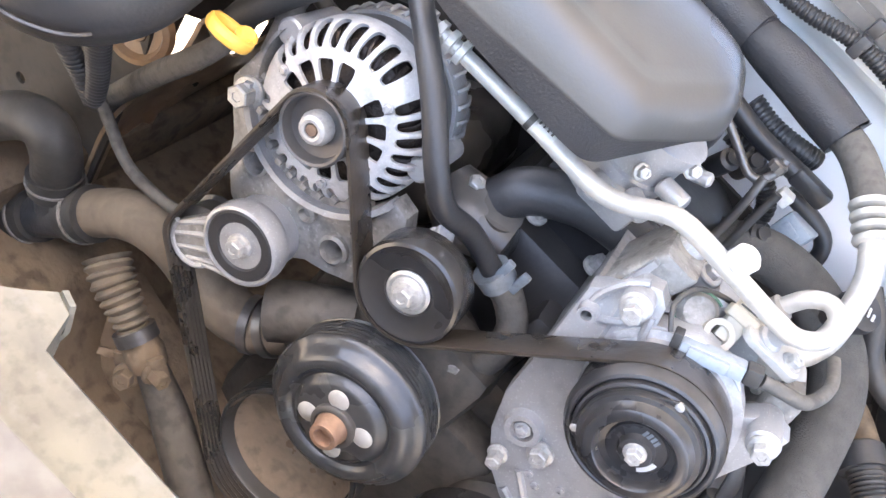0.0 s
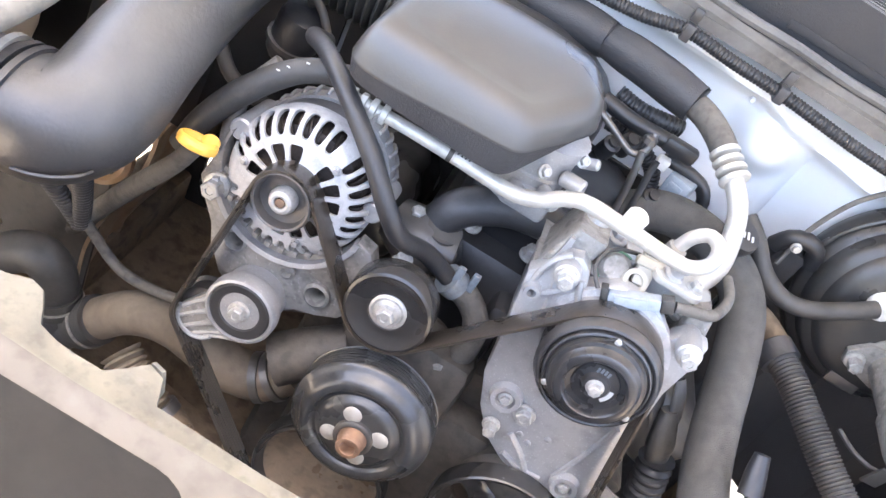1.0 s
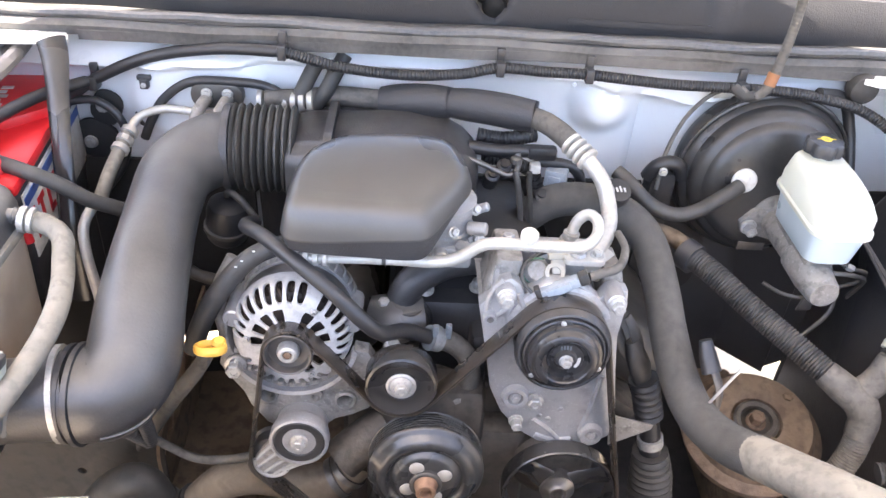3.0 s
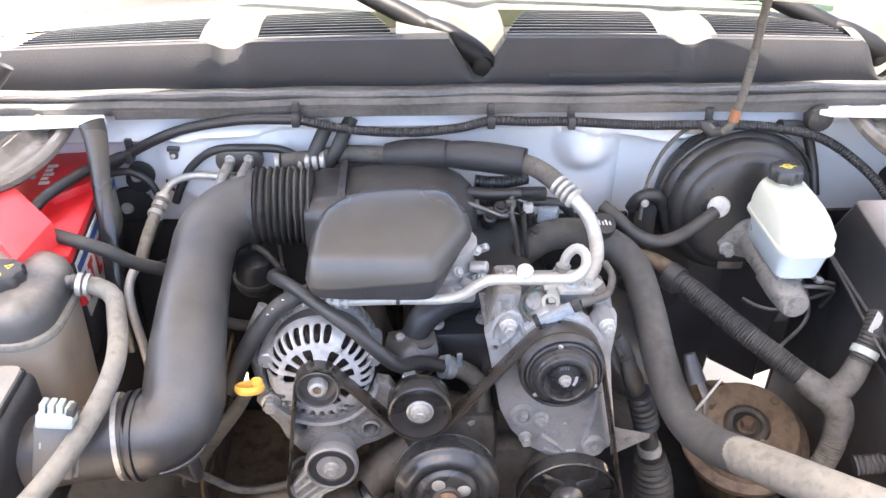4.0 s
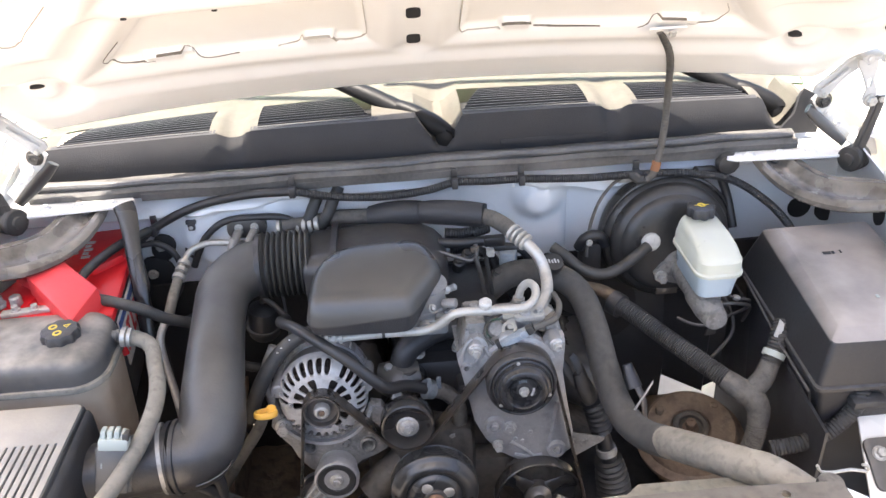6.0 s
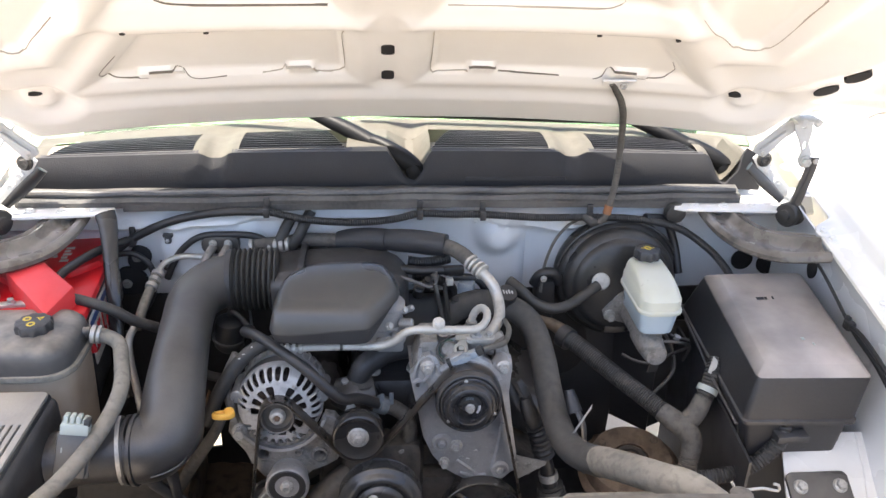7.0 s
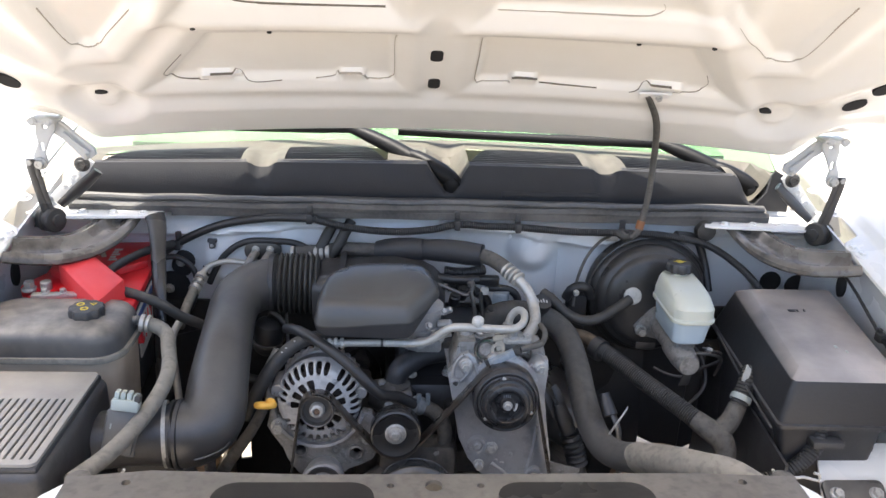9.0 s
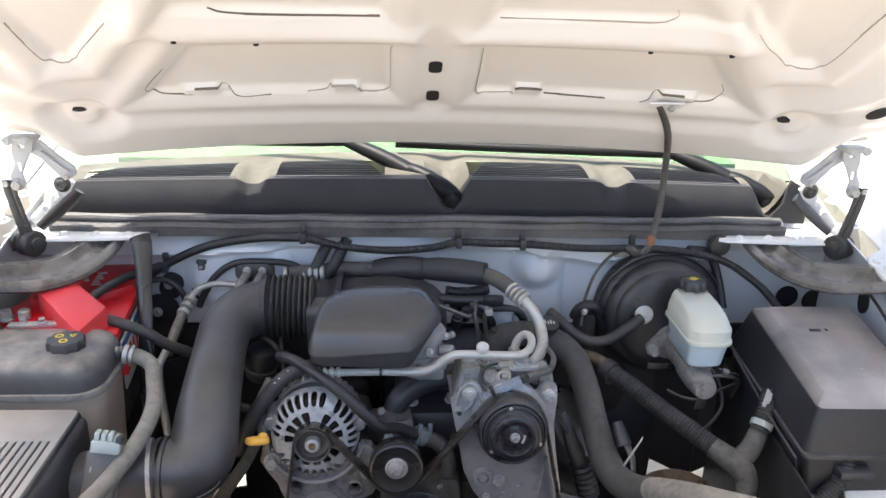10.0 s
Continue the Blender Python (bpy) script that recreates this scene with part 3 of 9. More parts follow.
def hood_hinge(s, hood_ob):
    """The pressed hinge arms between hood and body, the black links and their rubber bush."""
    off = 0.009
    X = lambda x: s * x + off
    m = lambda y: Matrix(((s, 0, 0, off), (0, 0, -1, y), (0, 1, 0, 0), (0, 0, 0, 1)))
    bm = bmesh.new()
    slab(bm, [(0.742, 1.384), (0.778, 1.384), (0.781, 1.362), (0.779, 1.340), (0.789, 1.318), (0.790, 1.302), (0.782, 1.291), (0.770, 1.293), (0.764, 1.304), (0.768, 1.322), (0.756, 1.348), (0.744, 1.366)], 0.005, m(0.338), holes=[rounded(0.768, 1.326, 0.774, 1.342, 0.0025, 2), circle(0.762, 1.372, 0.004, 10)], bevel=0.0015)
    g = part("hinge", bm, hinge_paint, hood_ob, "pale pressed steel hinge arm")
    bm = bmesh.new()
    slab(bm, [(0.742, 1.384), (0.728, 1.374), (0.704, 1.350), (0.680, 1.330), (0.678, 1.318), (0.690, 1.309), (0.701, 1.306), (0.716, 1.322), (0.736, 1.345), (0.752, 1.356), (0.760, 1.372)], 0.005, m(0.352), bevel=0.0015)
    part("long_arm", bm, hinge_paint, g, "pale long hinge arm")
    bm = bmesh.new()
    tube(bm, [(X(0.680), 0.345, 1.330), (X(0.704), 0.344, 1.351), (X(0.730), 0.342, 1.377), (X(0.742), 0.340, 1.386)], 0.0035, 8)
    tube(bm, [(X(0.690), 0.345, 1.322), (X(0.712), 0.344, 1.340), (X(0.734), 0.343, 1.360)], 0.003, 8)
    part("folded_edge", bm, hinge_paint, g)
    bm = bmesh.new()
    box(bm, (X(0.757) - 0.026, 0.305, 1.384), (X(0.757) + 0.026, 0.352, 1.392), 0.003)
    part("hood_plate", bm, hinge_paint, g, "pale plate bolted to the hood")
    for dx in (-0.014, 0.014):
        bolt(g, (X(0.757) + dx, 0.304, 1.388), (0, -1, 0.1), 0.006, hinge_paint, tall=0.4)
    bm = bmesh.new()
    slab(bm, [(0.700, 1.290), (0.712, 1.302), (0.728, 1.300), (0.738, 1.282), (0.768, 1.246), (0.792, 1.222), (0.784, 1.204), (0.760, 1.214), (0.728, 1.246)], 0.005, m(0.392), bevel=0.0015)
    part("body_plate", bm, white_paint, g, "white plate with two bolts")
    for x, z in ((0.738, 1.262), (0.758, 1.240)):
        bolt(g, (X(x), 0.386, z), (0, -1, 0), 0.008, white_paint, tall=0.35)
    bolt(g, (X(0.722), 0.384, 1.288), (0, -1, 0), 0.011, black_metal, tall=0.5)
    for dx, r in ((0.0, 0.0085), (-0.011, 0.006)):
        bm = bmesh.new()
        tube(bm, [(X(0.797) + s * dx, 0.332, 1.310), (X(0.796) + s * dx, 0.332, 1.285), (X(0.789) + s * dx, 0.333, 1.245), (X(0.782) + s * dx, 0.336, 1.205)], [r, r * 0.85, r * 0.9, r], 10, flat=0.7, start=(s, 0, 0))
        part("link_arm", bm, black_metal, g, "black link arm")
    bm = bmesh.new()
    tube(bm, [(X(0.690), 0.378, 1.277), (X(0.705), 0.376, 1.262), (X(0.732), 0.372, 1.238), (X(0.764), 0.362, 1.210)], [0.011, 0.014, 0.013, 0.010], 12, flat=0.5)
    part("lower_arm", bm, black_metal, g, "black lower hinge arm")
    bm = bmesh.new()
    lathe(bm, (X(0.776), 0.340, 1.187), (-s * 0.86, -0.5, 0.05), [(0.010, -0.020), (0.023, -0.019), (0.0245, -0.015), (0.0245, -0.006), (0.021, -0.004), (0.021, 0.002), (0.0245, 0.004), (0.0245, 0.013), (0.022, 0.016), (0.012, 0.017), (0.011, 0.022), (0.005, 0.023)], 32)
    part("rubber_grommet", bm, rubber, g, "round black rubber bush")
    bm = bmesh.new()
    slab(bm, [(0.790, 1.165), (0.815, 1.168), (0.806, 1.186), (0.796, 1.205), (0.788, 1.200)], 0.006, m(0.352), bevel=0.0015)
    part("bush_bracket", bm, black_metal, g)
    for x, z, r in ((0.778, 1.302, 0.009), (0.797, 1.304, 0.006), (0.690, 1.318, 0.004)):
        bolt(g, (X(x), 0.331, z), (0, -1, 0), r, name="pivot_bolt")


def fender(s):
    g = thing("fender", "white painted front fender with a bolted inner flange", "fender", (s * 0.9, 0.2, 1.0), group="fenders")

    def sect(y):
        z = 1.147 + 0.205 * y
        x = 0.783 + 0.02 * y
        e = x + 0.045 * step(y, 0.245, 0.285)
        return [(e, z - 0.006), (e, z), (e + 0.004, z + 0.003), (x + 0.052, z + 0.004), (x + 0.059, z + 0.008), (x + 0.064, z + 0.022), (x + 0.070, z + 0.027), (x + 0.086, z + 0.030), (x + 0.090, z + 0.036), (x + 0.13, z + 0.042), (x + 0.19, z + 0.035), (x + 0.23, z - 0.01), (x + 0.245, z - 0.12), (x + 0.24, z - 0.3),
                (x + 0.235, z - 0.3), (x + 0.24, z - 0.12), (x + 0.225, z - 0.014), (x + 0.188, z + 0.03), (x + 0.13, z + 0.036), (x + 0.092, z + 0.030), (x + 0.066, z + 0.018), (x + 0.056, z - 0.002)]

    bm = bmesh.new()
    rings(bm, [[(s * x, y, z) for x, z in sect(y)] for y in span(-0.42, 0.95, 110)])
    part("panel", bm, white_paint, g, sharp=50)
    for y, dx in ((-0.10, 0.018), (0.02, 0.018), (0.203, 0.014), (0.226, 0.006), (0.36, 0.03), (0.46, 0.03)):
        q = (0.783 + 0.02 * y + dx, 1.1505 + 0.205 * y)
        bm = bmesh.new()
        lathe(bm, (s * q[0], y, q[1] - 0.001), (0, -0.2, 1), [(0.0125, 0), (0.0125, 0.0015), (0.009, 0.002), (0, 0.002)], 18)
        part("washer", bm, white_paint, g)
        bolt(g, (s * q[0], y, q[1]), (0, -0.2, 1), 0.0075, white_paint, tall=0.8)


def apron(s):
    """The inner side wall of the engine bay, rounding down from the fender's flange."""
    bm = bmesh.new()

    def f(y, z):
        top = 1.141 + 0.205 * y
        z = min(z, top)
        return Vector((s * (0.786 + 0.02 * y + 0.030 * (1 - math.exp(-(top - z) / 0.035)) + 0.010 * math.sin(9 * y) * step(z, 0.8, 1.0) * step(top - z, 0.0, 0.08) - 0.03 * (1 - step(z, 0.7, 0.95))), y, z))

    grid(bm, f, span(-0.40, 0.52, 40), [*span(0.55, 1.0, 12), *span(1.02, 1.25, 34)])
    geom = bmesh.ops.extrude_face_region(bm, geom=list(bm.faces), use_keep_orig=True)["geom"]
    bmesh.ops.translate(bm, vec=(s * 0.004, 0, 0), verts=[v for v in geom if isinstance(v, bmesh.types.BMVert)])
    g = thing("inner_wing", "pale grey-blue painted inner wing wall of the engine bay", "inner wing", (s * 0.82, 0.1, 0.9), group="inner wings", kind="structure")
    part("wall", bm, firewall_paint, g)
    # Dark discs lie on the wall at its openings; their shade is painted.
    for y, z, a, b in ((0.283, 1.096, 0.016, 0.026), (0.13, 1.00, 0.013, 0.013)):
        bm = bmesh.new()
        lathe(bm, (0, 0, 0), (-s, 0, 0), [(1, -0.004), (1, 0.0015), (0, 0.0016)], 24)
        bmesh.ops.scale(bm, vec=(1, a, b), verts=bm.verts)
        bmesh.ops.translate(bm, vec=f(y, z) - Vector((s * 0.002, 0, 0)), verts=bm.verts)
        part("opening", bm, shade_black, g, "dark oval patch standing for a shaded opening")
    for x, z, r in ((0.750, 1.040, 0.021), (0.812, 1.030, 0.024), (0.735, 1.170, 0.010)):
        bm = bmesh.new()
        lathe(bm, (s * x, 0.431, z), FWD, [(r + 0.003, -0.002), (r + 0.003, 0.001), (r, 0.0015), (0, 0.0016)], 26)
        part("opening", bm, shade_black, g, "dark round patch standing for a shaded opening")


def firewall():
    g = thing("firewall", "pale blue painted firewall behind the engine", "firewall", (0, 0.44, 1.0), kind="structure")

    def f(x, z):
        y = 0.435
        hollow = step(x, -0.04, 0.05) * (1 - step(x, 0.27, 0.34)) * (1 - step(z, 1.125, 1.155))
        y += 0.03 * hollow
        d = math.hypot(x - 0.207, (z - 1.098))
        y -= 0.034 * (1 - step(d, 0.018, 0.062))
        edge = 1.15 - 0.035 * math.exp(-((x - 0.30) / 0.11) ** 2) - 0.02 * step(-x, 0.3, 0.6)
        y -= 0.026 * step(z, edge - 0.008, edge + 0.006)
        y += 0.75 * max(0.0, z - edge)
        y += 0.012 * step(x, 0.262, 0.272) * (1 - step(x, 0.30, 0.33)) * (1 - step(z, 1.09, 1.12))
        d = math.hypot((x + 0.40) / 1.2, z - 1.09)
        y -= 0.02 * (1 - step(d, 0.07, 0.10))
        return Vector((x, y, z))

    bm = grid(bmesh.new(), f, span(-0.88, 0.88, 220), span(0.70, 1.20, 70))
    geom = bmesh.ops.extrude_face_region(bm, geom=list(bm.faces), use_keep_orig=True)["geom"]
    bmesh.ops.translate(bm, vec=(0, 0.006, 0), verts=[v for v in geom if isinstance(v, bmesh.types.BMVert)])
    part("panel", bm, firewall_paint, g, sharp=60)
    for x, z, r in ((-0.48, 1.10, 0.017), (-0.485, 1.05, 0.02)):
        bm = bmesh.new()
        lathe(bm, (x, 0.437, z), (0, -1, 0), [(r, 0), (r, 0.006), (r * 0.7, 0.009), (r * 0.6, 0.004)], 18)
        part("rubber_plug", bm, rubber, g, "black rubber plug")
    bolt(g, (0.155, 0.436, 1.135), (0, -1, 0), 0.003, firewall_paint)
    # Dark ovals laid on the panel for the shade of two recesses.
    for x, z, a, b in ((-0.542, 1.066, 0.024, 0.029), (-0.570, 1.005, 0.038, 0.042)):
        bm = bmesh.new()
        slab(bm, [(x + a * math.cos(k) * (1 + 0.15 * math.sin(2 * k)), z + b * math.sin(k)) for k in span(0, 5.97, 19)], 0.006, upright(0.4255), bevel=0.002)
        part("recess_shade_patch", bm, shade_black, g, "dark patch standing for a shaded recess, with a stud")
        bolt(g, (x - 0.004, 0.418, z + 0.004), (0, -1, 0), 0.0075, zinc)


def cowl():
    g = thing("cowl", "black plastic cowl panel with slotted grilles under the windshield", "cowl", (0, 0.5, 1.25))
    top = lambda x: 1.288 - 0.012 * abs(x) ** 2 / 0.5
    vents = ((-0.70, -0.418), (-0.328, -0.112), (0.06, 0.305), (0.40, 0.62))

    def notch(x):
        n = 0.0
        for c in (-0.372, 0.352):
            n = max(n, math.exp(-((x - c) / 0.022) ** 4))
        n2 = min(max(0.0, min(1.0, (x + 0.030) / 0.040)), max(0.0, min(1.0, (0.060 - x) / 0.033)))
        n3 = step(x, 0.635, 0.68) * (1 - step(x, 0.700, 0.712))
        return n, max(n2, n3)

    def front(x, v):
        n, n2 = notch(x)
        lip = top(x) - 0.012 * n - 0.058 * n2 - 0.020 * step(-x, 0.725, 0.750)
        y = 0.437 + 0.010 * v - 0.006 * math.sin(math.pi * v) + 0.008 * n * v
        return Vector((x, y, 1.214 + (lip - 1.214) * v))

    xs = span(-0.745, 0.725, 240)
    bm = grid(bmesh.new(), front, xs, span(0, 1, 8))
    geom = bmesh.ops.extrude_face_region(bm, geom=list(bm.faces), use_keep_orig=True)["geom"]
    bmesh.ops.translate(bm, vec=(0, 0.003, -0.001), verts=[v for v in geom if isinstance(v, bmesh.types.BMVert)])
    part("front_face", bm, cowl_face, g)
    # the upper face, open where the grilles are
    us = sorted(set(span(-0.745, 0.725, 180) + [e for v in vents for e in v]))
    vs = [0.0, 0.02, 0.08, 0.2, 0.35, 0.5, 0.65, 0.8, 0.92, 1.0]

    def upper(x, v):
        n, n2 = notch(x)
        p = front(x, 1.0)
        far = Vector((x, 0.66 - 0.10 * (x / 0.75) ** 2, 1.292 - 0.012 * abs(x) ** 2 / 0.5))
        q = p.lerp(far, v)
        q.z += 0.006 * math.sin(math.pi * min(1, v * 1.5)) - 0.010 * n2 * math.sin(math.pi * v) * (1 - v)
        return q

    bm = bmesh.new()
    rows = [[bm.verts.new(upper(x, v)) for x in us] for v in vs]
    for j in range(len(vs) - 1):
        for k in range(len(us) - 1):
            x = (us[k] + us[k + 1]) / 2
            if any(a - 0.012 < x < b + 0.012 for a, b in vents) and (vs[j] + vs[j + 1]) / 2 < 0.05:
                continue
            if any(a < x < b for a, b in vents) and 0.05 < (vs[j] + vs[j + 1]) / 2 < 0.6:
                continue
            if -0.100 < x < 0.056 and vs[j] < 0.6:
                continue
            bm.faces.new((rows[j][k], rows[j][k + 1], rows[j + 1][k + 1], rows[j + 1][k]))
    bmesh.ops.delete(bm, geom=[v for v in bm.verts if not v.link_faces], context="VERTS")
    part("upper_face", bm, cowl_grey, g, "sun-bleached dusty upper face")
    bm = grid(bmesh.new(), lambda x, v: upper(x, v), span(-0.106, 0.060, 50), [0.0, 0.02, 0.08, 0.2, 0.35, 0.5, 0.65])
    part("wiper_recess", bm, cowl_grey, g, "dusty recess round the wiper pivot")
    for a, b in vents:
        bm = grid(bmesh.new(), lambda x, v: upper(x, v), span(a - 0.012, b + 0.012, 40), [0.0, 0.02, 0.05, 0.085])
        part("grille_lip", bm, cowl_face, g)
        for k in range(11):
            v = 0.05 + 0.055 * k
            lean = 0.045 * k / 10
            x0, x1 = a + (lean if a in (-0.70, 0.06) else 0), b - (lean if a in (-0.328, 0.40) else 0)
            bm = bmesh.new()
            rings(bm, [[upper(x, v) + Vector((0, dy, dz)) for dy, dz in ((-0.0012, 0.0008), (0.0012, 0.0008), (0.0022, -0.010), (-0.0002, -0.010))] for x in span(x0, x1, 12)])
            part("slat", bm, plastic_grain, g)
        # An added dark sheet gives the shade below the slats by its colour.
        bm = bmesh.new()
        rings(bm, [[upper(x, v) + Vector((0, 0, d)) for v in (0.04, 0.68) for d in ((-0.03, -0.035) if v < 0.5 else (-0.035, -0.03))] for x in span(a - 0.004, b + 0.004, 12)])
        part("grille_shade_sheet", bm, shade_black, g, "dark sheet under the grille standing for its shade")
    bm = bmesh.new()
    box(bm, (0.13, 0.4338, 1.224), (0.34, 0.444, 1.236), 0.002)
    part("stiffener", bm, cowl_face, g)
    for x in (-0.745, 0.725):
        s = 1 if x > 0 else -1
        bm = bmesh.new()
        slab(bm, [(0.01, 1.21), (0.075, 1.205), (0.09, 1.245), (0.06, 1.278), (0.022, 1.276)], 0.004, Matrix.Translation((x + s * 0.002, 0.425, 0)) @ pose(0, 0, 0, 90, 0, 90), bevel=0.001)
        part("end_cap", bm, plastic_grain, g)
    bm = bmesh.new()
    slab(bm, [(0.678, 1.206), (0.685, 1.222), (0.705, 1.247), (0.709, 1.283), (0.716, 1.296), (0.738, 1.284), (0.757, 1.275), (0.747, 1.255), (0.757, 1.222), (0.757, 1.203)], 0.006, upright(0.438), bevel=0.0015)
    part("corner_cover", bm, cowl_face, g, "black corner cover of the cowl")
    bm = bmesh.new()
    grid(bm, lambda u, v: Vector((0.672 + 0.036 * u, 0.444 + 0.10 * v, 1.222 + 0.046 * u ** 1.5 + 0.015 * v)), span(0, 1, 10), span(0, 1, 6))
    part("pivot_recess", bm, cowl_grey, g, "dusty curved recess round the wiper pivot")
    # rubber seal along the front
    seal = thing("hood_seal", "weathered black rubber seal along the cowl edge", "seal", (0, 0.42, 1.2))
    wob = lambda x: 0.0015 * math.sin(7 * x) + 0.001 * math.sin(23 * x + 1)
    bm = bmesh.new()
    rings(bm, [[(x, 0.425 + dy + wob(x), 1.203 + dz + wob(x + 3)) for dy, dz in ((-0.030, -0.014), (-0.033, 0.0), (-0.026, 0.008), (-0.018, 0.006), (-0.012, 0.012), (0.004, 0.016), (0.014, 0.010), (0.014, -0.008), (-0.01, -0.012))] for x in span(-0.755, 0.70, 160)])
    part("lip", bm, seal_rubber, seal, sharp=50)
    bm = bmesh.new()
    rings(bm, [[(x, 0.398 + dy + 0.5 * wob(x), 1.189 + dz + wob(x + 1)) for dy, dz in ((-0.004, -0.006), (-0.005, 0.008), (0.0, 0.012), (0.016, 0.012), (0.016, -0.006))] for x in span(-0.55, 0.58, 120)])
    part("skirt", bm, seal_rubber, seal, sharp=50)
    bm = bmesh.new()
    tube(bm, [(x, 0.404 + wob(x), 1.217 + wob(2 * x)) for x in span(-0.75, 0.69, 40)], 0.0065, 8, step=0.03)
    part("bead", bm, seal_rubber, seal)
    # painted ends under the seal
    for s in (-1, 1):
        e = thing("cowl_end_plate", "white painted steel cowl end plate with bolts", "plate", (s * 0.66, 0.39, 1.19), group="cowl end plates")
        bm = bmesh.new()
        slab(bm, [(s * 0.555, 0.372), (s * 0.57, 0.362), (s * 0.70, 0.352), (s * 0.80, 0.345), (s * 0.83, 0.37), (s * 0.80, 0.44), (s * 0.58, 0.43)], 0.005, Matrix.Translation((0, 0, 1.186)), bevel=0.0015)
        part("plate", bm, white_paint, e)
        for x in (0.60, 0.66, 0.72):
            bolt(e, (s * x, 0.377, 1.191), (0, 0, 1), 0.008, white_paint, tall=0.35)


def windshield():
    g = thing("windshield", "green-tinted windshield glass above the cowl", "windshield", (0, 0.75, 1.3), kind="structure")
    f = lambda x, v: Vector((x, 0.665 - 0.10 * (x / 0.75) ** 2 + 0.9 * v, 1.275 - 0.012 * abs(x) ** 2 / 0.5 + 0.52 * v))
    bm = grid(bmesh.new(), f, span(-0.78, 0.78, 24), span(0, 1, 8))
    geom = bmesh.ops.extrude_face_region(bm, geom=list(bm.faces), use_keep_orig=True)["geom"]
    bmesh.ops.translate(bm, vec=(0, 0.003, -0.004), verts=[v for v in geom if isinstance(v, bmesh.types.BMVert)])
    ob = part("glass", bm, glass_green, g)
    ob.visible_shadow = False
    # Unseen plate, added in the cab's place to keep sun off the toe boards.
    bm = bmesh.new()
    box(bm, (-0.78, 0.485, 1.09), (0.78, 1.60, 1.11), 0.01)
    single("cab_sun_block", bm, shade_black, "unseen dark plate added behind the firewall to block the sun", "panel", (0, 0.9, 1.1), kind="structure")
    d = thing("dashboard", "tan dashboard top behind the windshield", "dashboard", (0, 1.1, 1.25))
    bm = grid(bmesh.new(), lambda x, v: Vector((x, 0.72 + 0.7 * v, 1.255 + 0.05 * v + 0.02 * math.sin(3 * v))), span(-0.72, 0.72, 12), span(0, 1, 10))
    geom = bmesh.ops.extrude_face_region(bm, geom=list(bm.faces), use_keep_orig=True)["geom"]
    bmesh.ops.translate(bm, vec=(0, 0, -0.2), verts=[v for v in geom if isinstance(v, bmesh.types.BMVert)])
    part("top", bm, dash_mat, d)


def wiper(base, elbow, end, group="wipers"):
    g = thing("wiper", "black windshield wiper arm resting over the cowl", "wiper", base, group=group)
    base, elbow, end = Vector(base), Vector(elbow), Vector(end)
    side = (elbow - base).cross(Vector((0, 0, 1))).normalized()
    bm = bmesh.new()
    tube(bm, [base + Vector((0.004, -0.010, -0.006)), base, base.lerp(elbow, 0.30) + Vector((0, 0, 0.006)), base.lerp(elbow, 0.38) + Vector((0, 0, 0.004))], [0.015, 0.022, 0.0215, 0.018], 14, flat=0.9, start=side)
    part("head", bm, wiper_black, g, "black arm head over the pivot")
    bm = bmesh.new()
    tube(bm, [base.lerp(elbow, 0.34) + Vector((0, 0, 0.002)), base.lerp(elbow, 0.6) + Vector((0, 0, 0.005)), base.lerp(elbow, 0.9) + Vector((0, 0, 0.002)), elbow], [0.0195, 0.0185, 0.017, 0.013], 14, flat=0.9, start=side)
    part("arm", bm, wiper_black, g)
    bolt(g, base.lerp(elbow, 0.36) + Vector((0, -0.012, 0.006)), (0, -0.6, 0.8), 0.004, wiper_black, name="hinge_pin")
    bm = bmesh.new()
    lathe(bm, base + Vector((0, 0.004, -0.02)), (0.05, -0.25, 1), [(0.015, -0.03), (0.016, -0.01), (0.019, 0.006), (0.018, 0.020), (0.012, 0.028)], 20)
    part("pivot_cap", bm, wiper_black, g)
    bm = bmesh.new()
    tube(bm, [elbow - (end - elbow) * 0.01, elbow.lerp(end, 0.5) + Vector((0, 0, -0.003)), end], [0.013, 0.010, 0.005], 10, flat=0.9)
    part("blade_holder", bm, wiper_black, g)
    bm = bmesh.new()
    a, b = elbow.lerp(end, 0.2), end
    tube(bm, [a + Vector((0, 0.008, -0.01)), b + Vector((0, 0.006, -0.008))], 0.006, 8)
    part("rubber_blade", bm, wiper_black, g)


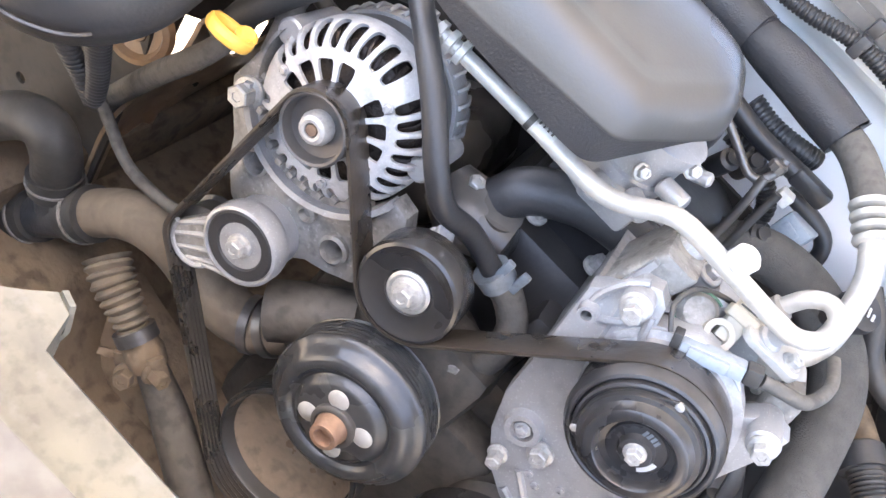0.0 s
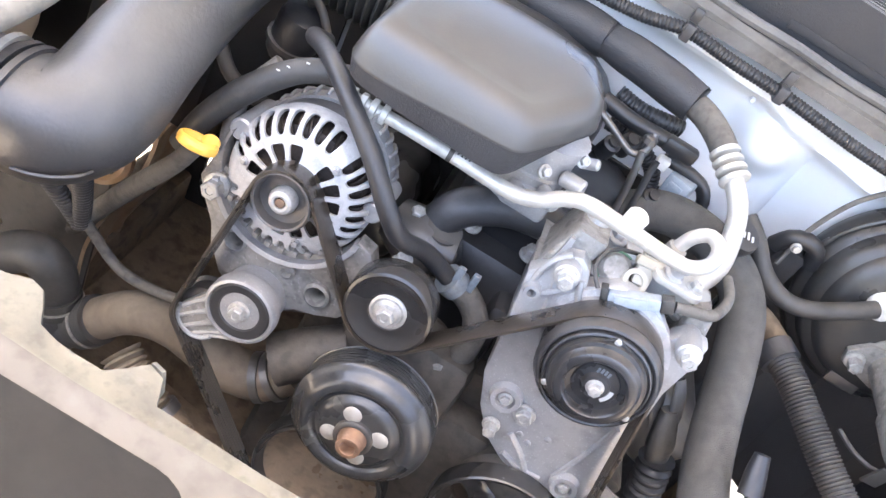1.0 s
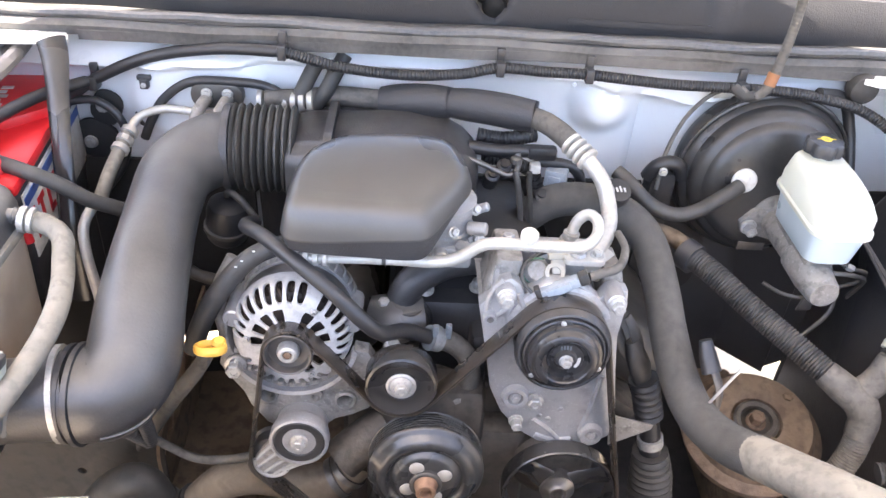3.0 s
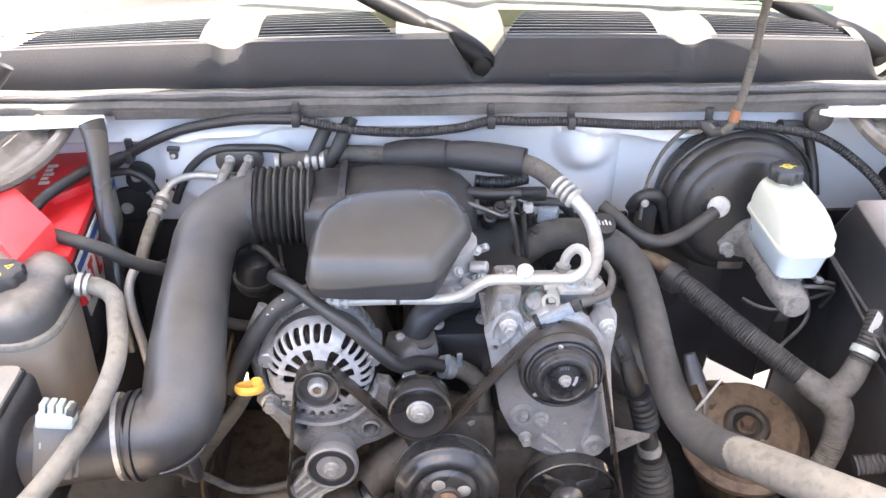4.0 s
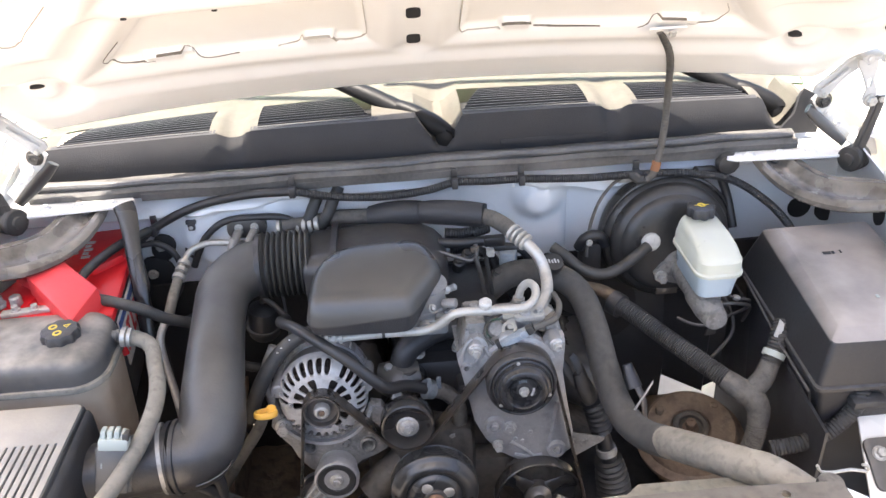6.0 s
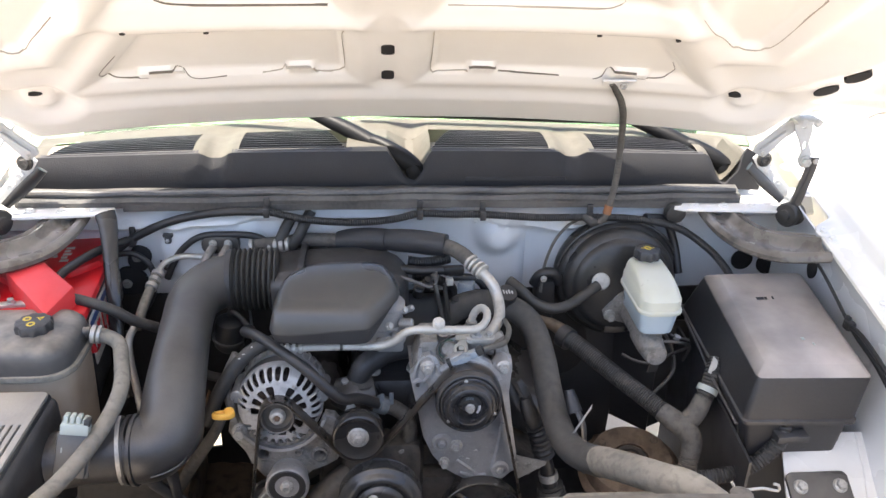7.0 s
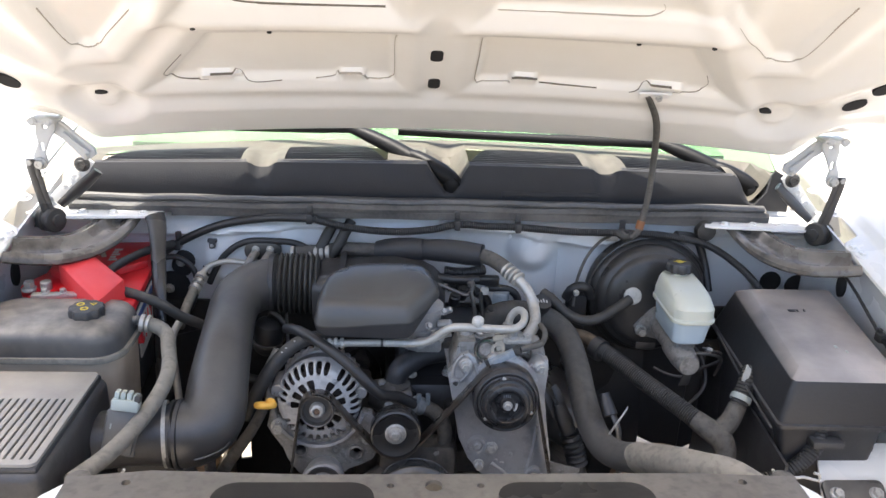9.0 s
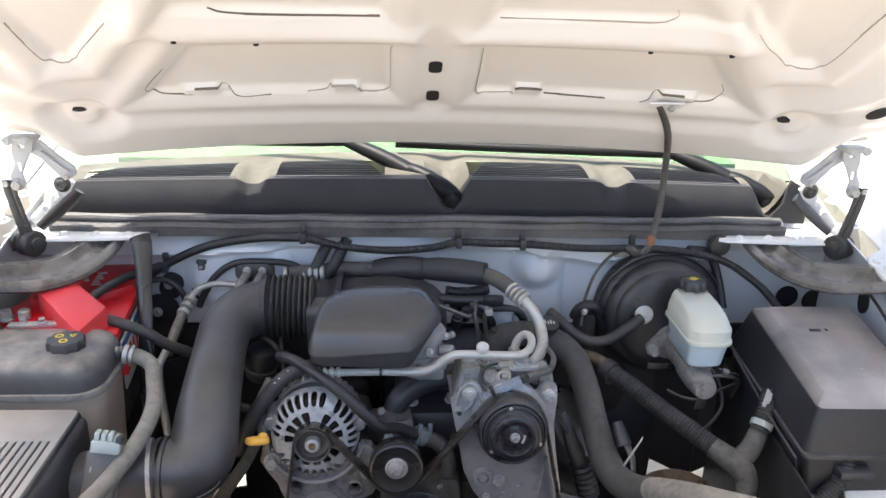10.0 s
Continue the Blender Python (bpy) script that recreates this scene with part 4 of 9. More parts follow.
def support():
    g = thing("radiator_support", "dusty grey steel radiator support across the front of the bay", "radiator support", (0, -0.33, 1.04))
    def lifted(bm):
        """The top plate and what it carries stand forward of and above the ledge."""
        bmesh.ops.translate(bm, vec=(0, -0.038, 0.027), verts=bm.verts)
        return bm

    op = [rounded(-0.315, -0.385, -0.115, -0.297, 0.03, 6), rounded(0.04, -0.385, 0.24, -0.297, 0.03, 6)]
    holes = [circle(-0.040, -0.303, 0.0115, 16), circle(-0.095, -0.303, 0.005, 10), circle(0.02, -0.303, 0.005, 10), circle(-0.425, -0.296, 0.006, 10), circle(0.365, -0.296, 0.006, 10)]
    bm = bmesh.new()
    slab(bm, [(-0.50, -0.45), (0.44, -0.45), (0.44, -0.284), (0.30, -0.277), (-0.20, -0.280), (-0.40, -0.271), (-0.50, -0.285)], -0.006, Matrix.Translation((0, 0, 1.046)), holes=op + holes)
    part("top_panel", lifted(bm), support_paint, g)
    for q in op:
        bm = bmesh.new()
        cx, cy = sum(p[0] for p in q) / len(q), sum(p[1] for p in q) / len(q)
        rings(bm, [[(cx + (x - cx) * k, cy + (y - cy) * k, z) for x, y in q] for k, z in ((1.0, 1.0470), (0.997, 1.044), (0.988, 1.016), (0.965, 1.0145))])
        part("recess", lifted(bm), well_black, g, "dark recessed well")
    for x, y, r in ((-0.21, -0.318, 0.006), (0.145, -0.318, 0.006)):
        bm = bmesh.new()
        lathe(bm, (x, y, 1.0175), (0, 0, 1), [(r, -0.002), (r, 0.001), (r * 0.6, 0.0015)], 12)
        part("rivet", lifted(bm), support_paint, g)
    # the step down and the pale ledge behind
    bm = bmesh.new()
    rings(bm, [[(x, y, 1.046), (x, y + 0.004, 1.04), (x, y + 0.006, 0.977), (x, y + 0.002, 0.975), (x, y - 0.004, 1.038)] for x, y in ((-0.50, -0.287), (-0.40, -0.273), (-0.20, -0.282), (0.30, -0.279), (0.44, -0.286))])
    part("riser", lifted(bm), support_paint, g)
    led = [(-0.46, -0.33), (-0.46, -0.228), (-0.395, -0.221), (-0.366, -0.219), (-0.356, -0.246), (-0.339, -0.244), (-0.318, -0.235), (-0.304, -0.233), (-0.290, -0.227), (-0.280, -0.230), (-0.272, -0.240), (-0.264, -0.252), (-0.250, -0.256), (-0.237, -0.257), (-0.217, -0.257), (-0.206, -0.246), (-0.198, -0.236), (-0.186, -0.240), (-0.178, -0.259), (-0.10, -0.262), (0.02, -0.260), (0.10, -0.254), (0.11, -0.238), (0.13, -0.252), (0.20, -0.250), (0.22, -0.234), (0.44, -0.238), (0.44, -0.33)]
    bm = bmesh.new()
    slab(bm, led, -0.004, Matrix.Translation((0, 0, 1.003)), holes=[circle(-0.383, -0.243, 0.006, 12)])
    part("ledge", bm, support_pale, g, "chalky pale ledge with scalloped edge")
    bm = bmesh.new()
    rings(bm, [[(x, y, 1.003), (x, y + 0.002, 1.0), (x, y + 0.004, 0.958), (x, y, 0.958), (x, y - 0.003, 1.0)] for x, y in led[1:-1]])
    part("ledge_flange", bm, support_pale, g)
    bm = bmesh.new()
    slab(bm, [(-0.010, -0.03), (0.006, -0.03), (0.009, 0.0), (0.002, 0.012), (-0.008, 0.010)], 0.003, Matrix.Translation((-0.190, -0.236, 0.992)) @ pose(0, 0, 0, 80, 0, -25))
    part("tab", bm, support_pale, g)
    for s in (-1, 1):
        off = -0.03
        bm = bmesh.new()
        rings(bm, [[(off + s * x, -0.46, z - 0.01), (off + s * x, y + 0.0, z), (off + s * x, y + 0.004, z - 0.012), (off + s * x, -0.46, z - 0.03)] for x, y, z in ((0.44, -0.285, 1.045), (0.47, -0.288, 1.041), (0.50, -0.297, 1.028), (0.54, -0.312, 1.003), (0.60, -0.33, 0.965), (0.72, -0.36, 0.90))])
        part("end_wing", lifted(bm), white_paint, g, "pale painted outer end")
        bm = bmesh.new()
        tube(bm, [(s * (x + 0.005) - 0.005, -0.232, z) for x, z in ((0.440, 1.019), (0.448, 1.007), (0.466, 1.004), (0.488, 1.006), (0.510, 1.000), (0.509, 1.010), (0.501, 1.013))], 0.0022, 6)
        part("wire_clip", lifted(bm), zinc, g, "bent wire clip")
        bm = bmesh.new()
        lathe(bm, (off + s * 0.46, -0.280, 1.036), (0, 0, 1), [(0.014, -0.02), (0.017, 0), (0.015, 0.006), (0.007, 0.008)], 20)
        part("rubber_bush", lifted(bm), rubber_dusty, g)
    r = thing("radiator", "dark radiator core below the front support", "radiator", (0, -0.40, 0.7))
    bm = bmesh.new()
    box(bm, (-0.36, -0.43, 0.48), (0.34, -0.385, 0.99), 0.008)
    part("core", bm, engine_iron, r)
    for s in (-1, 1):
        bm = bmesh.new()
        box(bm, (-0.01 + s * 0.38 - 0.03, -0.44, 0.46), (-0.01 + s * 0.38 + 0.03, -0.375, 0.995), 0.015)
        part("tank", bm, plastic, r)


def headlamp_panel():
    """The painted shelf under the fuse box that slopes down to the lamp, with its black bolted plate."""
    g = thing("headlamp_mount_panel", "white painted sloping shelf panel with a black bolted plate", "panel", (0.72, -0.08, 0.88))
    slope = math.degrees(math.atan(0.62))
    m = Matrix.Translation((0, -0.03, 0.893)) @ pose(0, 0, 0, slope)
    bm = bmesh.new()
    slab(bm, [(0.663, 0.03), (0.642, -0.08), (0.628, -0.16), (0.86, -0.16), (0.86, 0.03)], -0.006, m, bevel=0.002)
    part("panel", bm, white_paint, g)
    bm = bmesh.new()
    rings(bm, [[m @ Vector((x + dx, y, 0.0005 + dz)) for dx, dz in ((-0.0015, 0), (-0.001, 0.002), (0.001, 0.002), (0.0015, 0))] for x, y in ((0.800, 0.03), (0.797, 0.0), (0.793, -0.04), (0.783, -0.09), (0.772, -0.14))])
    part("pressed_seam", bm, white_paint, g)
    bm = bmesh.new()
    slab(bm, rounded(0.647, -0.125, 0.757, -0.040, 0.012), 0.006, m @ Matrix.Translation((0, 0, 0.001)), bevel=0.0015)
    part("plate", bm, black_metal, g)
    for x in (0.668, 0.738):
        bm = bmesh.new()
        q = m @ Vector((x, -0.066, 0.007))
        way = m.to_3x3() @ Vector((0, 0, 1))
        lathe(bm, q, way, [(0.0125, 0), (0.0125, 0.0015), (0.009, 0.002), (0, 0.002)], 20)
        part("washer", bm, zinc, g)
        bolt(g, q + way * 0.002, way, 0.0085)


def understructure():
    """Rails, crossmember and dusty liners low in the bay."""
    for s in (-1, 1):
        bm = bmesh.new()
        box(bm, (s * 0.49 - 0.04, -0.6, 0.46), (s * 0.49 + 0.04, 0.40, 0.60), 0.01)
        rail = thing("frame_rail", "dust-covered steel frame rail beside the engine", "frame rail", (s * 0.44, 0.2, 0.5), group="frame rails")
        part("beam", bm, dirt_iron, rail)
        for y in (0.02, 0.14):
            bolt(rail, (s * 0.49, y, 0.599), (0, 0, 1), 0.011, dirt_iron, tall=0.8)
    bm = bmesh.new()
    tube(bm, [(-0.46, 0.10, 0.47), (-0.2, 0.06, 0.44), (0.2, 0.06, 0.44), (0.46, 0.10, 0.47)], 0.07, 12, flat=0.6, step=0.05)
    single("crossmember", bm, dirt_iron, "dusty steel front crossmember under the engine", "crossmember", (0, 0.08, 0.45))
    bm = bmesh.new()
    grid(bm, lambda x, y: Vector((x, y * (1.22 if y > 0 and abs(x) < 0.40 else 1.0), 0.455 + 0.02 * math.sin(9 * x + 2) * math.sin(7 * y) + 0.09 * step(-x, 0.25, 0.38) * (1 - step(-x, 0.47, 0.60)))), span(-0.84, 0.84, 80), span(-0.42, 0.42, 36))
    geom = bmesh.ops.extrude_face_region(bm, geom=list(bm.faces), use_keep_orig=True)["geom"]
    bmesh.ops.translate(bm, vec=(0, 0, -0.006), verts=[v for v in geom if isinstance(v, bmesh.types.BMVert)])
    floor_pan = thing("splash_plate", "dusty brown splash plate low under the engine", "splash plate", (-0.1, 0.0, 0.46))
    part("plate", bm, dirt_iron, floor_pan)
    # Dark sheet added because the right of the floor came out too bright.
    bm = bmesh.new()
    grid(bm, lambda x, y: Vector((x, y, 0.485 + 0.01 * math.sin(11 * x) * math.sin(9 * y))), span(0.16, 0.83, 24), span(-0.40, 0.41, 24))
    geom = bmesh.ops.extrude_face_region(bm, geom=list(bm.faces), use_keep_orig=True)["geom"]
    bmesh.ops.translate(bm, vec=(0, 0, -0.005), verts=[v for v in geom if isinstance(v, bmesh.types.BMVert)])
    part("shield", bm, plastic, floor_pan, "dark sheet added over the right of the floor")
    # Drain holes are not cut: dark discs carry their shade.
    for x, y in ((-0.16, -0.10), (-0.36, -0.22), (0.30, -0.10), (0.36, 0.22)):
        bm = bmesh.new()
        lathe(bm, (x, y, 0.475 + 0.085 * step(-x, 0.25, 0.38)), (0, 0, 1), [(0.016, -0.02), (0.016, 0.002), (0.012, 0.004), (0.0, 0.0)], 20)
        part("plug_hole", bm, shade_black, floor_pan, "dark disc standing for a shaded drain hole")
    # inner liner with pressed grooves
    lin = thing("wheelhouse_liner", "brown dusty wheelhouse liner beside the engine", "liner", (-0.42, 0.2, 0.6), group="wheelhouse liners")
    crest = lambda y: 0.860 - 0.12 * step(y, 0.145, 0.26)
    face = lambda y, v: Vector((-0.44 + 0.05 * step(v, 0.5, 0.98) - 0.04 * math.sin(5 * (y - 0.1)) * step(y, -0.1, 0.1) + 0.008 * math.exp(-((y - 0.27 + 0.10 * v) / 0.008) ** 2), y, 0.40 + (crest(y) - 0.40) * v))
    bm = grid(bmesh.new(), face, span(0.118, 0.415, 70), span(0, 1, 30))
    geom = bmesh.ops.extrude_face_region(bm, geom=list(bm.faces), use_keep_orig=True)["geom"]
    bmesh.ops.translate(bm, vec=(-0.005, 0, 0), verts=[v for v in geom if isinstance(v, bmesh.types.BMVert)])
    part("sheet", bm, liner, lin)
    # Rivet holes as dark discs on the sheet, shade painted in.
    for y, v, r in ((0.22, 0.80, 0.004), (0.24, 0.5, 0.004)):
        bm = bmesh.new()
        lathe(bm, face(y, v), (1, 0, 0), [(r, -0.004), (r, 0.0012), (0, 0.0014)], 12)
        part("rivet_hole", bm, shade_black, lin)
    bm = bmesh.new()
    lathe(bm, (-0.452, 0.119, 0.795), (0.25, -1, 0.25), [(0.036, -0.006), (0.034, 0.004), (0.028, 0.006), (0.024, -0.002), (0.012, -0.002), (0.010, 0.004), (0.0, 0.005)], 30)
    part("boss", bm, liner, lin, "round dusty boss")
    # grey strut panel behind the lower hoses
    bm = bmesh.new()
    rings(bm, [[(-0.487, 0.404, 0.650), (-0.559, 0.346, 0.642), (-0.562, 0.350, 0.642), (-0.490, 0.408, 0.650)], [(-0.470, 0.404, 0.93), (-0.559, 0.346, 0.93), (-0.562, 0.350, 0.93), (-0.473, 0.408, 0.93)]])
    part("corner_sheet", bm, plastic_grain, lin)
    bm = bmesh.new()
    slab(bm, [(-0.561, 0.642), (-0.561, 0.93), (-0.84, 0.93), (-0.84, 0.40), (-0.565, 0.40)], 0.004, upright(0.362), bevel=0.0008)
    part("rear_sheet", bm, plastic_grain, lin)
    sp = thing("strut_panel", "grey painted strut panel low behind the hoses", "panel", (-0.56, 0.12, 0.7))
    bm = bmesh.new()
    slab(bm, [(-0.80, 0.44), (-0.44, 0.44), (-0.435, 0.78), (-0.445, 0.83), (-0.56, 0.86), (-0.80, 0.88)], 0.005, upright(0.125), holes=[circle(-0.566, 0.604, 0.007, 12)], bevel=0.001)
    part("sheet", bm, strut_grey, sp)
    bm = bmesh.new()
    tube(bm, [(-0.445, 0.122, 0.830), (-0.56, 0.122, 0.860), (-0.80, 0.122, 0.880)], 0.0045, 8, step=0.03)
    part("rolled_edge", bm, strut_grey, sp)
    # toe boards sloping back under the cab, near-black for the shade there
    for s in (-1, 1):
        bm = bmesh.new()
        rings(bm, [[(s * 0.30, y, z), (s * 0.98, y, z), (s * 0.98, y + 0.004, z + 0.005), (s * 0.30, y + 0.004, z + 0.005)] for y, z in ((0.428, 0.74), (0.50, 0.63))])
        single("toe_board", bm, shade_black, "black toe board sloping down under the cab, coloured for the shade there", "toe board", (s * 0.5, 0.5, 0.6), group="toe boards", kind="structure")
    lin = thing("wheelhouse_liner", "black plastic wheelhouse panel under the brake cylinder", "liner", (0.60, 0.2, 0.7), group="wheelhouse liners")
    bm = bmesh.new()
    grid(bm, lambda y, z: Vector((0.568 + 0.02 * math.sin(4 * y), y, z)), span(-0.10, 0.335, 30), span(0.45, 0.93, 24))
    geom = bmesh.ops.extrude_face_region(bm, geom=list(bm.faces), use_keep_orig=True)["geom"]
    bmesh.ops.translate(bm, vec=(0.005, 0, 0), verts=[v for v in geom if isinstance(v, bmesh.types.BMVert)])
    part("sheet", bm, plastic, lin)
    bm = bmesh.new()
    rings(bm, [[(0.487, 0.404, 0.650), (0.559, 0.346, 0.642), (0.562, 0.350, 0.642), (0.490, 0.408, 0.650)], [(0.470, 0.404, 0.93), (0.559, 0.346, 0.93), (0.562, 0.350, 0.93), (0.473, 0.408, 0.93)]])
    part("corner_sheet", bm, plastic_grain, lin)
    bm = bmesh.new()
    slab(bm, [(0.36, 0.45), (0.478, 0.45), (0.4868, 0.65), (0.478, 0.93), (0.36, 0.93)], 0.004, upright(0.408), bevel=0.0008)
    part("side_sheet", bm, plastic_grain, lin)
    bm = bmesh.new()
    slab(bm, [(0.561, 0.642), (0.597, 0.660), (0.601, 0.45), (0.82, 0.45), (0.82, 0.93), (0.561, 0.93)], 0.004, upright(0.362), bevel=0.0008)
    part("rear_sheet", bm, plastic_grain, lin)
    bm = bmesh.new()
    slab(bm, [(0.575, 0.09), (0.60, 0.15), (0.68, 0.17), (0.67, 0.08)], 0.006, Matrix.Translation((0, 0, 0.70)), bevel=0.001)
    part("flap", bm, plastic_grain, lin)


def brace(s):
    """The glossy black stamped plate with rolled edges between the cowl and the fender's flange."""
    g = thing("cowl_brace", "glossy black stamped steel brace from cowl to fender", "brace", (s * 0.72, 0.32, 1.15), group="cowl braces")
    front = [(0.612, 0.400, 1.184), (0.618, 0.350, 1.172), (0.632, 0.300, 1.161), (0.661, 0.253, 1.153), (0.707, 0.214, 1.152), (0.753, 0.186, 1.162), (0.786, 0.168, 1.172)]
    back = [(0.682, 0.398, 1.190), (0.694, 0.365, 1.182), (0.707, 0.337, 1.174), (0.729, 0.309, 1.169), (0.763, 0.288, 1.171), (0.776, 0.262, 1.180), (0.786, 0.236, 1.188)]

    def curve(pts, t):
        k = min(int(t), len(pts) - 2)
        p = [Vector(pts[max(0, min(len(pts) - 1, j))]) for j in (k - 1, k, k + 1, k + 2)]
        w = t - k
        return 0.5 * (2 * p[1] + (p[2] - p[0]) * w + (2 * p[0] - 5 * p[1] + 4 * p[2] - p[3]) * w ** 2 + (3 * p[1] - p[0] - 3 * p[2] + p[3]) * w ** 3)

    shape = [(0.00, -0.010), (-0.06, -0.004), (-0.05, 0.003), (0.02, 0.008), (0.12, 0.008), (0.20, 0.002), (0.30, -0.004), (0.45, -0.005), (0.56, -0.003), (0.64, 0.005), (0.72, 0.008), (0.80, 0.005), (0.90, 0.000), (1.0, 0.000), (1.0, -0.004), (0.88, -0.004), (0.72, 0.003), (0.58, -0.007), (0.45, -0.010), (0.28, -0.009), (0.12, 0.002)]
    loops = []
    for t in span(0, 6, 48):
        a, b = curve(front, t), curve(back, t)
        loops.append([(s * q.x, q.y, q.z) for q in (a.lerp(b, u) + Vector((0, 0, d)) for u, d in shape)])
    bm = bmesh.new()
    rings(bm, loops)
    part("plate", bm, brace_enamel, g)
    for x, y, z in ((0.648, 0.372, 1.180), (0.676, 0.350, 1.174)):
        bolt(g, (s * x, y, z), (0, -0.3, 1), 0.006, black_metal)


ground()
hood_ob = hood()
for side in (-1, 1):
    hood_hinge(side, hood_ob)
    fender(side)
    apron(side)
    brace(side)
firewall()
cowl()
windshield()
wiper((0.026, 0.455, 1.254), (-0.198, 0.580, 1.334), (-0.463, 0.650, 1.316))
wiper((0.690, 0.475, 1.246), (0.507, 0.580, 1.316), (-0.09, 0.640, 1.318))
support()
headlamp_panel()
understructure()

# ---- the engine's front: coordinates x, depth, height from the compressor's axis, leaning with the engine ----


def turned(bm, x, h, profile, seg=40):
    """A wheel on an axis along the depth; the profile is (radius, depth)."""
    return lathe(bm, (x, 0, h), (0, 1, 0), profile, seg, close=profile[0][0] > 1e-4 and profile[-1][0] > 1e-4)


def grooves(r, b0, b1, n=6, deep=0.0030):
    out = []
    for k in range(n):
        w = (b1 - b0) / n
        out += [(r, b0 + w * k + w * 0.12), (r, b0 + w * k + w * 0.38), (r - deep, b0 + w * k + w * 0.6), (r - deep, b0 + w * k + w * 0.72), (r, b0 + w * (k + 0.98))]
    return out


def alternator():
    x, h = -0.225, -0.027
    g = thing("alternator", "silver cast alternator with slotted housing and a belt pulley", "alternator", (x, 0.1, h), ENG)
    at = lambda r, a, b: Vector((x + r * math.cos(a), b, h + r * math.sin(a)))
    # front housing: rings and ribs with open slots between
    prof = [(0.0205, 0.0530), (0.0300, 0.0540), (0.0318, 0.0548), (0.0385, 0.0558), (0.0430, 0.0562), (0.0465, 0.0566), (0.0490, 0.0570), (0.0565, 0.0577), (0.0595, 0.0583), (0.0650, 0.0605), (0.0690, 0.0645), (0.0722, 0.0705), (0.0742, 0.0770), (0.0750, 0.0810), (0.0755, 0.0850), (0.0757, 0.1000)]
    turns = 300
    bm = bmesh.new()
    net = [[bm.verts.new(at(r, 2 * math.pi * k / turns, b)) for k in range(turns)] for r, b in prof]
    for p in range(len(prof) - 1):
        for k in range(turns):
            cell = k % 10
            outer = 7 <= p <= 12 and (1 <= cell <= 7 if p not in (7, 12) else 2 <= cell <= 6) and k // 10 not in (5, 15, 16, 26)
            spoke = k % 20
            inner = 2 <= p <= 5 and (2 <= spoke <= 16 if p < 5 else 3 <= spoke <= 15) and k // 20 not in (3, 8)
            if not (outer or inner):
                bm.faces.new((net[p][k], net[p][(k + 1) % turns], net[p + 1][(k + 1) % turns], net[p + 1][k]))
    for _ in range(2):
        moved = {}
        for v in bm.verts:
            rim = [e.other_vert(v).co for e in v.link_edges if e.is_boundary]
            if len(rim) == 2:
                moved[v] = v.co * 0.5 + (rim[0] + rim[1]) * 0.25
        for v, co in moved.items():
            v.co = co
    bmesh.ops.delete(bm, geom=[v for v in bm.verts if not v.link_faces], context="VERTS")
    bmesh.ops.recalc_face_normals(bm, faces=bm.faces)
    skin = bmesh.ops.extrude_face_region(bm, geom=list(bm.faces), use_keep_orig=True)["geom"]
    for v in skin:
        if isinstance(v, bmesh.types.BMVert):
            away = Vector((v.co.x - x, 0, v.co.z - h))
            v.co += Vector((0, 0.0035, 0)) - away.normalized() * (0.003 * step(away.length, 0.055, 0.073))
    part("front_housing", bm, alu_bright, g, "slotted cast aluminium front housing", sharp=30)
    bm = bmesh.new()
    turned(bm, x, h, [(0.0, 0.068), (0.046, 0.068), (0.062, 0.074), (0.068, 0.084), (0.068, 0.13), (0.0, 0.13)], 48)
    part("rotor_core", bm, copper, g, "dark rotor behind the slots")
    bm = bmesh.new()
    for k in range(40):
        a = 2 * math.pi * k / 40
        tube(bm, [at(0.050, a, 0.0672), at(0.0632, a + 0.06, 0.0722), at(0.0690, a + 0.1, 0.083)], 0.0019, 5, step=0.01)
    tagged(part("coil", bm, copper, g, "twisted winding wires"), kind="stuff")
    bm = bmesh.new()
    turned(bm, x, h, [(0.070, 0.102), (0.0725, 0.103), (0.0725, 0.128), (0.070, 0.130)], 48)
    part("stator", bm, steel_worn, g, "dark laminated stator ring")
    bm = bmesh.new()
    turned(bm, x, h, [(0.0750, 0.130), (0.0755, 0.134), (0.0755, 0.150), (0.066, 0.178), (0.03, 0.186), (0.0, 0.187)], 48)
    rear = part("rear_housing", bm, alu, g)
    for k in range(36):
        a = 2 * math.pi * k / 36
        bm = bmesh.new()
        tube(bm, [at(0.0755, a, 0.134), at(0.0775, a, 0.15), at(0.068, a, 0.176)], 0.0022, 6, step=0.01)
        part("fin", bm, alu, rear)
    for a, wide in ((2.9, 0.012), (0.2, 0.011), (3.9, 0.012)):
        bm = bmesh.new()
        cylinder(bm, at(0.076, a, 0.075), at(0.076, a, 0.145), wide, 16, 0.002)
        part("lug", bm, alu, g)
    for k in range(3):
        bolt(g, at(0.054, 1.0 + k * 2.1, 0.0565), FWD, 0.0035, alu)
    bm = bmesh.new()
    turned(bm, x, h, [(0.018, 0.060), (0.029, 0.062), (0.031, 0.060)] + grooves(0.0295, 0.034, 0.060)[::-1] + [(0.0305, 0.032), (0.0285, 0.029), (0.0265, 0.030), (0.0245, 0.040), (0.015, 0.042), (0.0, 0.042)], 48)
    part("pulley", bm, steel_worn, g, "dark steel belt pulley")
    bm = bmesh.new()
    turned(bm, x, h, [(0.0, 0.044), (0.0135, 0.044), (0.0140, 0.036), (0.0115, 0.030), (0.0085, 0.0285), (0.006, 0.029), (0.005, 0.034), (0.0, 0.034)], 28)
    part("nut", bm, zinc, g, "pale steel pulley nut")
    bm = bmesh.new()
    turned(bm, x, h, [(0.0, 0.033), (0.0048, 0.033), (0.0048, 0.029), (0.0, 0.0288)], 12)
    part("shaft_end", bm, rust, g, "rusty shaft end")
